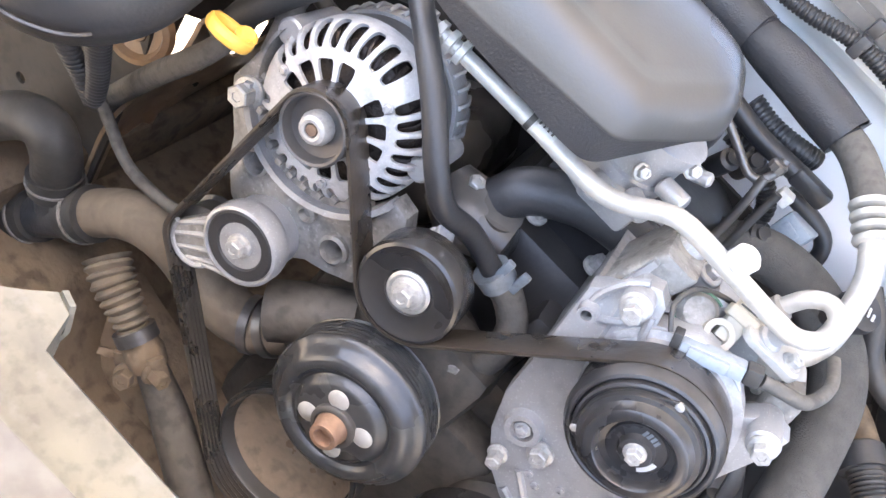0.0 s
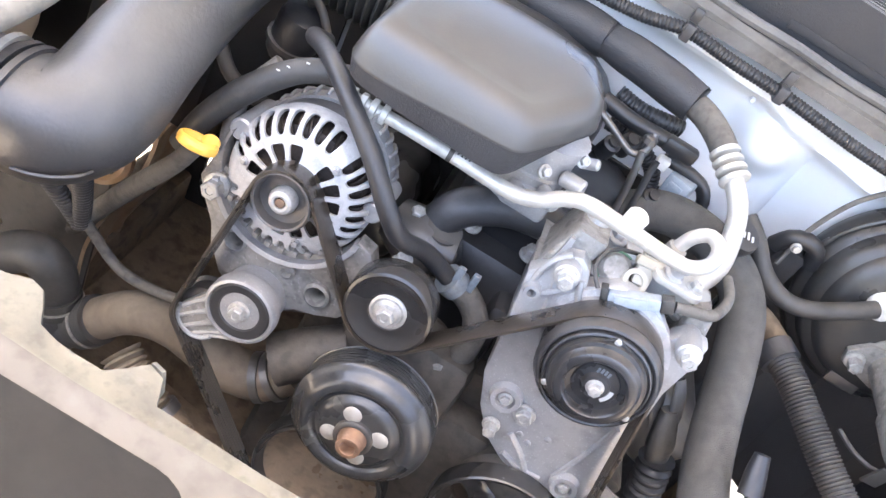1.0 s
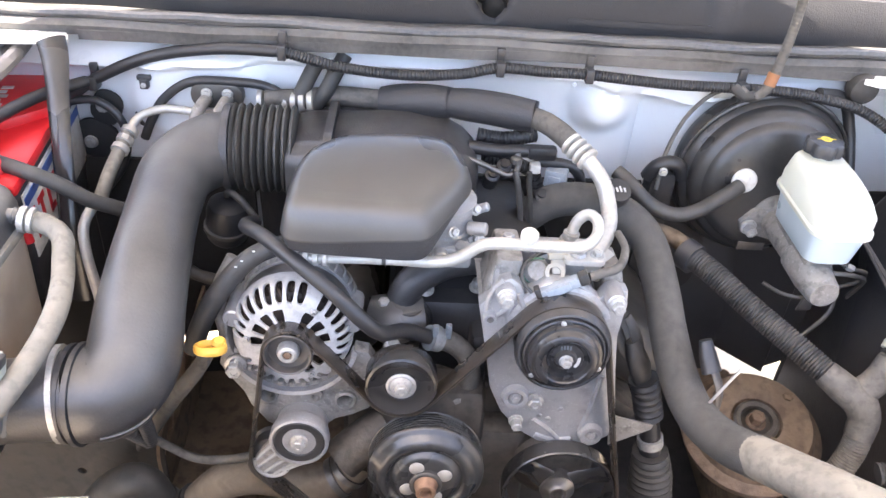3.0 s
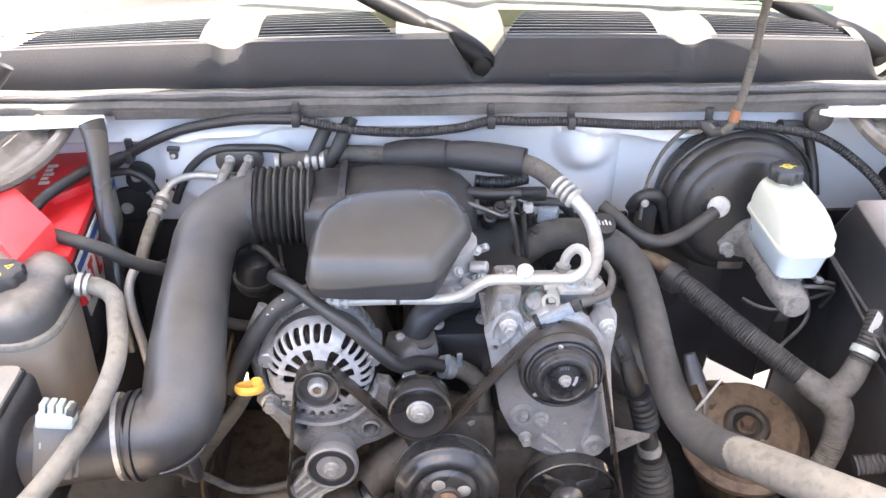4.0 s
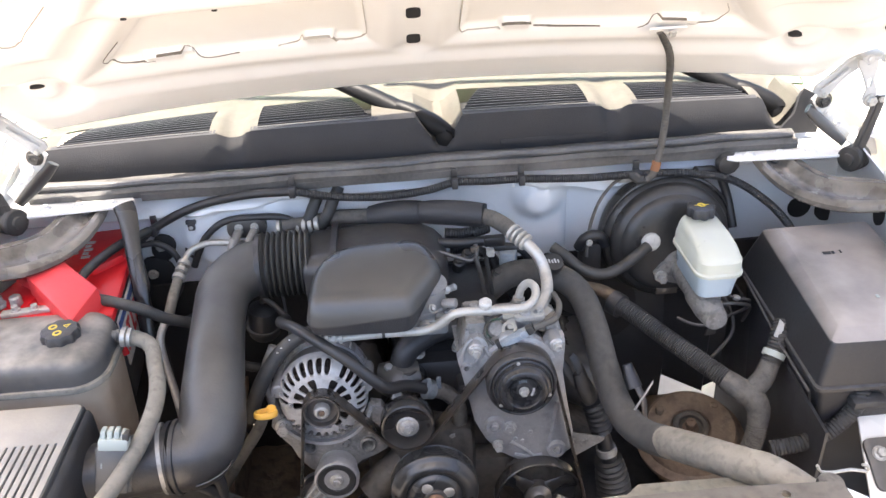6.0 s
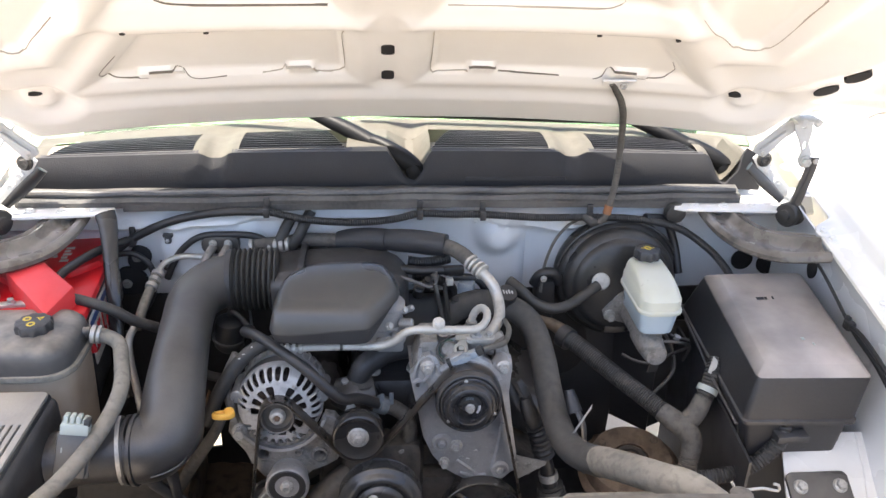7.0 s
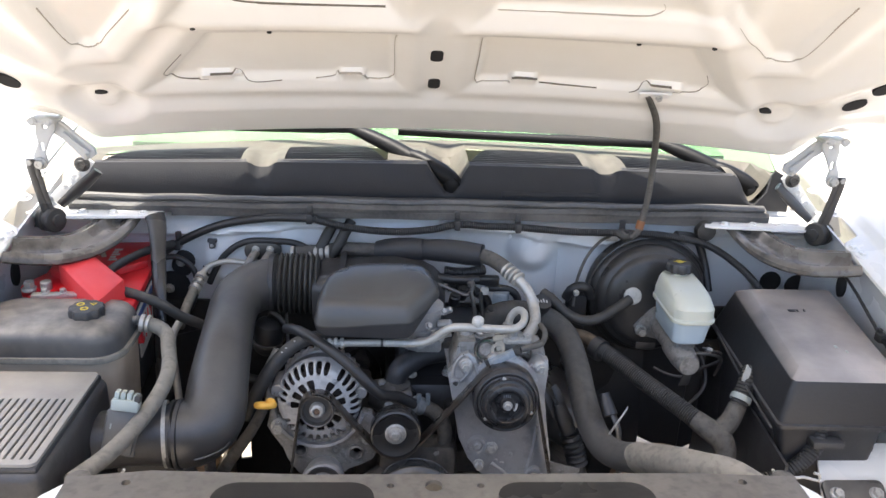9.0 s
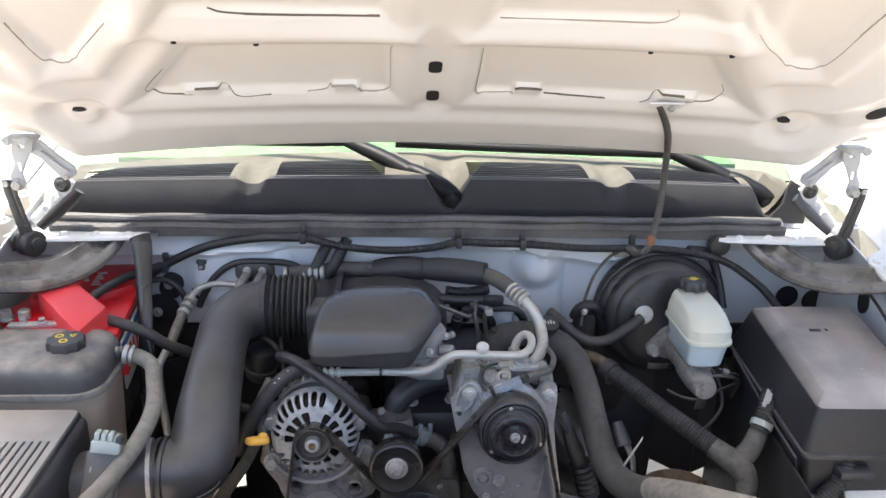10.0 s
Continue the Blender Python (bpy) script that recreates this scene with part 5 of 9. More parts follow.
    for k in range(4):
        bm = bmesh.new()
        q = at(0.0545, 1.83 - 0.10 * k, 0.0572)
        box(bm, q - Vector((0.0010, 0.0006, 0.0022)), q + Vector((0.0010, 0.0004, 0.0022)))
        part("cast_mark", bm, alu_bright, g)


def alternator_bracket():
    g = thing("alternator_bracket", "cast aluminium bracket cradling the alternator and tensioner", "bracket", (-0.21, 0.09, -0.12), ENG)
    inner = arc(-0.225, -0.027, 0.080, -14, -196, 26)
    outer = [(-0.312, -0.045), (-0.318, -0.075), (-0.308, -0.093), (-0.290, -0.118), (-0.282, -0.140), (-0.262, -0.168), (-0.235, -0.185), (-0.195, -0.182), (-0.172, -0.160), (-0.150, -0.152), (-0.128, -0.140), (-0.118, -0.122), (-0.124, -0.100), (-0.118, -0.070), (-0.130, -0.050)]
    bm = bmesh.new()
    slab(bm, inner + outer, 0.022, upright(0.094), holes=[circle(-0.158, -0.125, 0.011), circle(-0.258, -0.118, 0.010)], bevel=0.003)
    part("plate", bm, alu_dirty, g)
    bm = bmesh.new()
    loops = []
    for k in range(31):
        a = radians(-16 - 140 * k / 30)
        c, s = math.cos(a), math.sin(a)
        loops.append([(-0.225 + r * c, b, -0.027 + r * s) for r, b in ((0.0775, 0.058), (0.0825, 0.057), (0.0840, 0.062), (0.0830, 0.085), (0.0775, 0.085))])
    rings(bm, loops)
    part("rim", bm, alu, g, "bright curved rim round the alternator")
    bm = bmesh.new()
    loops = []
    for k in range(25):
        a = radians(-30 - 125 * k / 24)
        c, s = math.cos(a), math.sin(a)
        loops.append([(-0.225 + r * c, b, -0.027 + r * s) for r, b in ((0.052, 0.070), (0.0775, 0.068), (0.0775, 0.078), (0.052, 0.078))])
    rings(bm, loops)
    part("apron", bm, alu_dirty, g)
    bm = bmesh.new()
    for k in range(9):
        a = radians(-40 - 100 * k / 8)
        q = Vector((-0.225 + 0.068 * math.cos(a), 0.062, -0.027 + 0.068 * math.sin(a)))
        box(bm, q - Vector((0.003, 0.004, 0.003)), q + Vector((0.003, 0.008, 0.003)), 0.001)
    part("teeth", bm, alu_dirty, g)
    for c in ((-0.158, -0.125, 0.0145), (-0.258, -0.118, 0.0135), (-0.196, -0.118, 0.009)):
        bm = bmesh.new()
        turned(bm, c[0], c[1], [(c[2], 0.085), (c[2], 0.067), (c[2] - 0.003, 0.065), (c[2] - 0.0045, 0.068), (c[2] - 0.005, 0.088)], 24)
        part("boss", bm, alu_dirty, g)
    bm = bmesh.new()
    cylinder(bm, (-0.296, 0.075, -0.071), (-0.296, 0.10, -0.071), 0.017, 20, 0.003)
    part("ear", bm, alu_dirty, g)
    bolt(g, (-0.296, 0.066, -0.071), FWD, 0.0105, zinc, tall=1.3)
    bolt(g, (-0.138, 0.068, -0.098), FWD, 0.0075, zinc)
    bm = bmesh.new()
    tube(bm, [(-0.31, 0.10, -0.05), (-0.325, 0.12, 0.0), (-0.305, 0.13, 0.05)], [0.012, 0.009, 0.008], 10)
    part("strut", bm, alu_dirty, g)
    bolt(g, (-0.1, 0.075, -0.042), (0, -0.3, 1), 0.0085, zinc, tall=1.2)


def tensioner():
    x, h = -0.215, -0.166
    g = thing("belt_tensioner", "cast aluminium belt tensioner with a ribbed arm", "tensioner", (x, 0.06, h), ENG)
    bm = bmesh.new()
    turned(bm, x, h, [(0.0, 0.10), (0.030, 0.10), (0.033, 0.085), (0.034, 0.055), (0.037, 0.052), (0.0385, 0.046), (0.0385, 0.034), (0.037, 0.031), (0.0345, 0.030), (0.0335, 0.033), (0.0, 0.034)], 44)
    part("body", bm, alu, g, "round cast tensioner body")
    bm = bmesh.new()
    turned(bm, x, h, [(0.0, 0.036), (0.0330, 0.036), (0.0330, 0.0325), (0.031, 0.0310), (0.023, 0.0315), (0.021, 0.0340), (0.012, 0.0340), (0.0, 0.034)], 40)
    part("cap", bm, conduit_black, g, "dark grey dished cap")
    bolt(g, (x, 0.031, h), FWD, 0.0085, zinc)
    bm = bmesh.new()
    tip = arc(-0.252, -0.208, 0.023, 165, 330, 10)
    slab(bm, tip + [(-0.197, -0.198), (-0.187, -0.180), (-0.202, -0.160), (-0.232, -0.150), (-0.250, -0.165)], 0.008, upright(0.046), bevel=0.002)
    part("arm", bm, alu_dirty, g)
    bm = bmesh.new()
    for k in range(5):
        a = radians(196 + 22 * k)
        p = Vector((x + 0.037 * math.cos(a), 0.036, h + 0.037 * math.sin(a)))
        q = Vector((-0.252 + 0.020 * math.cos(a + (k - 2) * 0.25), 0.040, -0.208 + 0.020 * math.sin(a + (k - 2) * 0.25)))
        tube(bm, [p, p.lerp(q, 0.5) + Vector((0, 0.001, 0)), q], 0.0030, 8)
    tube(bm, [(a[0], 0.038, a[1]) for a in tip], 0.0028, 8)
    part("arm_ribs", bm, alu, g)
    bm = bmesh.new()
    turned(bm, -0.251, -0.203, [(0.0, 0.046), (0.030, 0.046), (0.031, 0.044), (0.029, 0.048), (0.0275, 0.050), (0.0275, 0.066), (0.031, 0.068), (0.031, 0.070), (0.0, 0.070)], 40)
    part("pulley", bm, steel_worn, g, "rusty rimmed tensioner pulley")


def idler():
    x, h = -0.087, -0.070
    g = thing("idler_pulley", "smooth black idler pulley with a zinc centre bolt", "pulley", (x, 0.045, h), ENG)
    bm = bmesh.new()
    turned(bm, x, h, [(0.0, 0.064), (0.030, 0.064), (0.043, 0.062), (0.0452, 0.059), (0.0452, 0.033), (0.0438, 0.0295), (0.041, 0.028), (0.038, 0.029), (0.029, 0.0335), (0.021, 0.0325), (0.0195, 0.034), (0.0, 0.034)], 56)
    part("wheel", bm, black_paint, g)
    bm = bmesh.new()
    turned(bm, x, h, [(0.0, 0.035), (0.0185, 0.035), (0.019, 0.032), (0.0165, 0.0305), (0.014, 0.031), (0.0125, 0.0285), (0.0, 0.0285)], 40)
    part("washer", bm, zinc, g, "zinc washer")
    bolt(g, (x, 0.0285, h), FWD, 0.0088, zinc)


def water_pump():
    x, h = -0.050, -0.204
    g = thing("water_pump", "black stepped water pump pulley with a rusty shaft nose", "water pump", (x, 0.05, h), ENG)
    bm = bmesh.new()
    turned(bm, x, h, [(0.0, 0.056), (0.060, 0.056), (0.073, 0.0555), (0.0765, 0.0545)] + grooves(0.0760, 0.0270, 0.0540, 6, 0.0042)[::-1] + [(0.0765, 0.0265), (0.0760, 0.0245), (0.0740, 0.0225), (0.0710, 0.0205), (0.0680, 0.0175), (0.0650, 0.0130), (0.0615, 0.0095), (0.0575, 0.0078), (0.0540, 0.0080), (0.0505, 0.0105), (0.0480, 0.0135), (0.0455, 0.0140), (0.0430, 0.0120), (0.0405, 0.0085), (0.0375, 0.0065), (0.0340, 0.0060), (0.0, 0.0060)], 72)
    part("pulley", bm, pump_enamel, g)
    for k in range(4):
        a = radians(28 + 90 * k)
        bm = bmesh.new()
        lathe(bm, (x + 0.0268 * math.cos(a), 0.0065, h + 0.0268 * math.sin(a)), FWD, [(0.0100, -0.002), (0.0098, 0.0012), (0.0075, 0.0030), (0.0, 0.0036)], 20)
        part("bolt_pad", bm, alu_tube, g, "pale worn bolt pad")
    bm = bmesh.new()
    turned(bm, x, h, [(0.0, 0.008), (0.0212, 0.008), (0.0212, 0.0015), (0.0195, 0.0), (0.0165, -0.0005), (0.0160, 0.001), (0.0150, 0.001)], 32)
    part("hub_collar", bm, steel_worn, g, "worn steel hub collar")
    bm = bmesh.new()
    turned(bm, x, h, [(0.0, 0.004), (0.0158, 0.004), (0.0152, -0.002), (0.0138, -0.004), (0.0132, -0.0125), (0.0122, -0.0140), (0.0085, -0.0142), (0.0078, -0.0125), (0.0072, -0.004), (0.0, -0.003)], 32)
    part("shaft_nose", bm, nose_copper, g, "copper-brown rusty shaft nose")
    bm = bmesh.new()
    turned(bm, x, h, [(0.0, 0.16), (0.075, 0.16), (0.07, 0.11), (0.05, 0.085), (0.035, 0.07), (0.03, 0.056), (0.0, 0.056)], 40)
    box(bm, (-0.12, 0.085, -0.25), (0.03, 0.15, -0.12), 0.02)
    tube(bm, [(-0.10, 0.10, -0.19), (-0.14, 0.085, -0.215), (-0.165, 0.075, -0.235)], 0.03, 16)
    part("casting", bm, engine_iron, g, "dark dusty pump casting")


def crank_pulley():
    x, h, b = -0.054, -0.342, 0.052
    g = thing("crank_pulley", "black dished crankshaft pulley", "pulley", (x, b, h), ENG)
    bm = bmesh.new()
    turned(bm, x, h, [(0.0, b + 0.03), (0.075, b + 0.03)] + grooves(0.080, b + 0.004, b + 0.028)[::-1] + [(0.080, b + 0.002), (0.0785, b), (0.0755, b - 0.0005), (0.074, b + 0.002), (0.0715, b + 0.014), (0.0665, b + 0.024), (0.03, b + 0.026), (0.0, b + 0.026)], 64)
    part("rim", bm, black_paint, g)
    bm = bmesh.new()
    turned(bm, x, h, [(0.0, b + 0.0255), (0.060, b + 0.0245), (0.0700, b + 0.0150), (0.0705, b + 0.0135), (0.066, b + 0.0170), (0.058, b + 0.0205), (0.045, b + 0.0230), (0.028, b + 0.0240), (0.0, b + 0.0240)], 48)
    part("hub", bm, dish_dust, g, "dusty brown hub dish")


def steering_pump():
    x, h, b = 0.134, -0.254, 0.036
    g = thing("power_steering_pump", "black power steering pump pulley with open spokes", "pump", (x, b, h), ENG)
    bm = bmesh.new()
    turned(bm, x, h, [(0.0785, b + 0.026), (0.0790, b + 0.002), (0.0775, b), (0.0745, b + 0.0005), (0.0725, b + 0.006), (0.0690, b + 0.022), (0.0690, b + 0.027)], 64)
    part("rim", bm, black_paint, g)
    for k in range(3):
        a = 2 * math.pi * k / 3 + 0.4
        bm = bmesh.new()
        c, s = math.cos(a), math.sin(a)
        tube(bm, [(x + 0.02 * c, b + 0.02, h + 0.02 * s), (x + 0.045 * c, b + 0.022, h + 0.045 * s), (x + 0.071 * c, b + 0.016, h + 0.071 * s)], [0.018, 0.013, 0.016], 10, flat=0.3, start=(-s, 0, c))
        part("spoke", bm, black_paint, g)
    bm = bmesh.new()
    turned(bm, x, h, [(0.0, b + 0.03), (0.024, b + 0.03), (0.024, b + 0.012), (0.014, b + 0.008), (0.011, b + 0.004), (0.007, b + 0.004), (0.006, b + 0.012), (0.0, b + 0.012)], 32)
    part("hub", bm, steel_worn, g)
    bm = bmesh.new()
    turned(bm, x, h, [(0.0, 0.16), (0.055, 0.16), (0.058, 0.10), (0.045, 0.085), (0.03, 0.075), (0.0, 0.075)], 32)
    part("body", bm, engine_iron, g)


def compressor():
    x, h = 0.105, -0.002
    g = thing("ac_compressor", "cast aluminium air-conditioning compressor with a black clutch pulley", "compressor", (x, 0.08, h), ENG)
    bm = bmesh.new()
    turned(bm, x, h, [(0.0, 0.060), (0.050, 0.060), (0.0568, 0.0575)] + grooves(0.0570, 0.0290, 0.0565)[::-1] + [(0.0588, 0.0285), (0.0575, 0.0235), (0.0552, 0.0190), (0.0530, 0.0180), (0.0515, 0.0190), (0.0510, 0.023), (0.0500, 0.023), (0.0495, 0.0165), (0.0475, 0.0155), (0.046, 0.017), (0.0, 0.017)], 72)
    part("clutch_pulley", bm, clutch_black, g, "black grooved clutch pulley")
    bm = bmesh.new()
    turned(bm, x, h, [(0.0, 0.016), (0.0440, 0.016), (0.0450, 0.013), (0.0440, 0.0095), (0.0405, 0.0085), (0.0385, 0.0055), (0.0375, 0.001), (0.0355, -0.0005), (0.0300, -0.0005), (0.0285, 0.0010), (0.0275, 0.0090), (0.0225, 0.0100), (0.0215, 0.0085), (0.014, 0.0085), (0.012, 0.004), (0.0, 0.004)], 64)
    part("clutch_plate", bm, clutch_black, g, "black clutch plate")
    bm = bmesh.new()
    lobes = []
    for k in range(60):
        a = 2 * math.pi * k / 60
        r = 0.0450 + 0.0045 * math.exp(-((((a - 1.72) % (2 * math.pi / 3)) - 0.0) / 0.20) ** 2) + 0.0045 * math.exp(-((((a - 1.72) % (2 * math.pi / 3)) - 2 * math.pi / 3) / 0.20) ** 2)
        lobes.append((x + r * math.cos(a), h + r * math.sin(a)))
    slab(bm, lobes, 0.003, upright(0.0165), bevel=0.0008)
    part("lobed_plate", bm, black_paint, g)
    for k in range(3):
        a = 1.72 + 2 * math.pi * k / 3
        bm = bmesh.new()
        lathe(bm, (x + 0.0465 * math.cos(a), 0.014, h + 0.0465 * math.sin(a)), FWD, [(0.0034, -0.002), (0.0034, 0.0012), (0.002, 0.002), (0, 0.0021)], 14)
        part("rivet", bm, zinc, g, "bright rivet")
    bolt(g, (x, 0.004, h), FWD, 0.0062, zinc, tall=1.0)
    for k, (a0, r0, r1, mt) in enumerate(((-0.5, 0.0145, 0.0185, white_ink),)):
        bm = bmesh.new()
        rings(bm, [[(x + r * math.cos(a), b, h + r * math.sin(a)) for r, b in ((r0, 0.0084), (r1, 0.0088), (r1, 0.0080), (r0, 0.0076))] for a in span(-0.75, 0.15, 8)])
        part("paper_label", bm, mt, g, "small pale curved label")
    for k in range(4):
        a = 1.95 - 0.22 * k
        q = Vector((x + 0.0165 * math.cos(a), 0.0083, h + 0.0165 * math.sin(a)))
        bm = bmesh.new()
        box(bm, q - Vector((0.0011, 0.0005, 0.0026)), q + Vector((0.0011, 0.0003, 0.0026)))
        part("print_bar", bm, grey_plastic, g, "pale printed mark")
    # body with fins
    bm = bmesh.new()
    turned(bm, x, h, [(0.0, 0.062), (0.057, 0.062), (0.0590, 0.066), (0.0590, 0.078), (0.0545, 0.080), (0.0545, 0.120), (0.0580, 0.122), (0.0580, 0.134), (0.0545, 0.136), (0.0545, 0.185), (0.050, 0.195), (0.0, 0.197)], 48)
    for k in range(10):
        a = radians(20 + 16 * k)
        c, s = math.cos(a), math.sin(a)
        tube(bm, [(x + 0.0555 * c, 0.082, h + 0.0555 * s), (x + 0.0570 * c, 0.10, h + 0.0570 * s), (x + 0.0555 * c, 0.120, h + 0.0555 * s)], 0.0025, 6)
    part("body", bm, alu, g)
    bm = bmesh.new()
    box(bm, (x - 0.028, 0.115, h + 0.045), (x + 0.048, 0.165, h + 0.082), 0.006)
    box(bm, (x - 0.048, 0.130, h + 0.040), (x - 0.01, 0.16, h + 0.078), 0.008)
    part("manifold", bm, alu, g, "cast hose manifold on the compressor")
    bm = bmesh.new()
    cylinder(bm, (x + 0.05, 0.125, h + 0.062), (x + 0.062, 0.115, h + 0.078), 0.017, 20, 0.002)
    cylinder(bm, (x + 0.046, 0.128, h + 0.058), (x + 0.052, 0.124, h + 0.064), 0.020, 20, 0.001)
    part("port_flange", bm, alu_tube, g)
    bm = bmesh.new()
    slab(bm, rounded(x + 0.000, 0.088, x + 0.052, 0.118, 0.009), 0.007, Matrix.Translation((0, 0, h + 0.070)) @ pose(0, 0, 0, 8), bevel=0.0015)
    part("hose_plate", bm, alu_tube, g, "bright clamp plate for the hoses")
    bolt(g, (x + 0.042, 0.100, h + 0.091), (0, -0.2, 1), 0.0065, zinc)
    bm = bmesh.new()
    lathe(bm, (x + 0.018, 0.102, h + 0.088), (0.1, -0.3, 1), [(0.0105, -0.004), (0.0105, 0.006), (0.0075, 0.008), (0.0075, 0.016), (0.0095, 0.017), (0.0095, 0.021), (0, 0.022)], 18)
    part("fitting", bm, alu, g, "small threaded fitting")
    for dx, b, dz in ((-0.046, 0.100, 0.048), (0.058, 0.092, 0.046)):
        bm = bmesh.new()
        lathe(bm, (x + dx, b, h + dz), (0.2 * (1 if dx > 0 else -1), -0.6, 0.7), [(0.009, -0.010), (0.009, 0.003), (0.006, 0.004), (0.006, 0.010), (0, 0.0105)], 6)
        part("plug", bm, alu_dirty, g, "hexagonal casting plug")
    bm = bmesh.new()
    tube(bm, [(x - 0.040, 0.060, h + 0.058), (x - 0.052, 0.070, h + 0.070), (x - 0.048, 0.088, h + 0.082), (x - 0.030, 0.104, h + 0.086), (x - 0.014, 0.118, h + 0.084)], 0.0022, 8)
    part("sensor_lead", bm, rubber, g, "thin dark lead")
    bolt(g, (x + 0.068, 0.112, h + 0.058), (0.4, -0.6, 0.3), 0.006, zinc)
    bolt(g, (x - 0.038, 0.135, h + 0.080), (0, -0.2, 1), 0.008, alu)
    # sensor, connector and wires on top
    bm = bmesh.new()
    lathe(bm, (x - 0.030, 0.098, h + 0.066), (-0.1, -0.7, 0.6), [(0.013, -0.012), (0.0165, -0.008), (0.0165, 0.002), (0.012, 0.007), (0.0, 0.008)], 24)
    part("pressure_switch", bm, alu_dirty, g, "round aluminium pressure switch")
    bm = bmesh.new()
    tube(bm, [(x - 0.030 + 0.0185 * math.cos(a), 0.093 + 0.004 * math.sin(a), h + 0.069 + 0.0165 * math.sin(a)) for a in span(1.2, 4.9, 10)], 0.0012, 6)
    part("green_wire", bm, paint("green_seal", (0.06, 0.13, 0.085), 0.5, amount=0.3, bump=0), g, "dark green looped wire")
    bm = bmesh.new()
    box(bm, (-0.008, -0.006, -0.020), (0.009, 0.006, 0.022), 0.002, m=Matrix.Translation((x - 0.006, 0.104, h + 0.083)) @ pose(0, 0, 0, -30, -6, 0))
    box(bm, (-0.012, -0.009, -0.002), (0.013, 0.003, 0.008), 0.002, m=Matrix.Translation((x - 0.006, 0.104, h + 0.083)) @ pose(0, 0, 0, -30, -6, 0))
    part("clip_block", bm, clip_cream, g, "cream plastic clip block")
    bm = bmesh.new()
    lathe(bm, (x - 0.010, 0.086, h + 0.072), (0.0, -0.7, 0.6), [(0.0125, -0.006), (0.0125, 0.0), (0.0075, 0.0), (0.0075, -0.006)], 22, close=True)
    part("clip_ring", bm, clip_cream, g)
    for k in range(3):
        bm = bmesh.new()
        box(bm, (-0.007, -0.0066, 0.0095 + 0.0035 * k), (0.008 - 0.003 * (k % 2), -0.0058, 0.0110 + 0.0035 * k), m=Matrix.Translation((x - 0.006, 0.104, h + 0.083)) @ pose(0, 0, 0, -30, -6, 0))
        part("print_bar", bm, rubber, g)
    bm = bmesh.new()
    m = Matrix.Translation((x - 0.004, 0.066, h + 0.066)) @ pose(0, 0, 0, 0, -26, 0)
    box(bm, (-0.026, -0.007, -0.007), (0.022, 0.007, 0.006), 0.002, m=m)
    box(bm, (-0.020, -0.0105, -0.005), (0.010, -0.006, 0.005), 0.001, m=m)
    part("connector", bm, connector_blue, g, "grey-blue wire connector")
    part("connector_lock", box(bmesh.new(), (0.022, -0.007, -0.007), (0.034, 0.007, 0.007), 0.0015, m=m), rubber, g)
    part("connector_tab", box(bmesh.new(), (-0.033, -0.005, -0.007), (-0.026, 0.007, 0.009), 0.001, m=m), rubber, g)
    bm = bmesh.new()
    tube(bm, [(x + 0.028, 0.066, h + 0.080), (x + 0.046, 0.070, h + 0.084), (x + 0.068, 0.086, h + 0.084), (x + 0.080, 0.115, h + 0.094), (x + 0.076, 0.145, h + 0.10)], [0.0055, 0.0058, 0.0055, 0.005, 0.005], 10)
    part("lead", bm, rubber_dusty, g, "dusty grey sleeved lead")


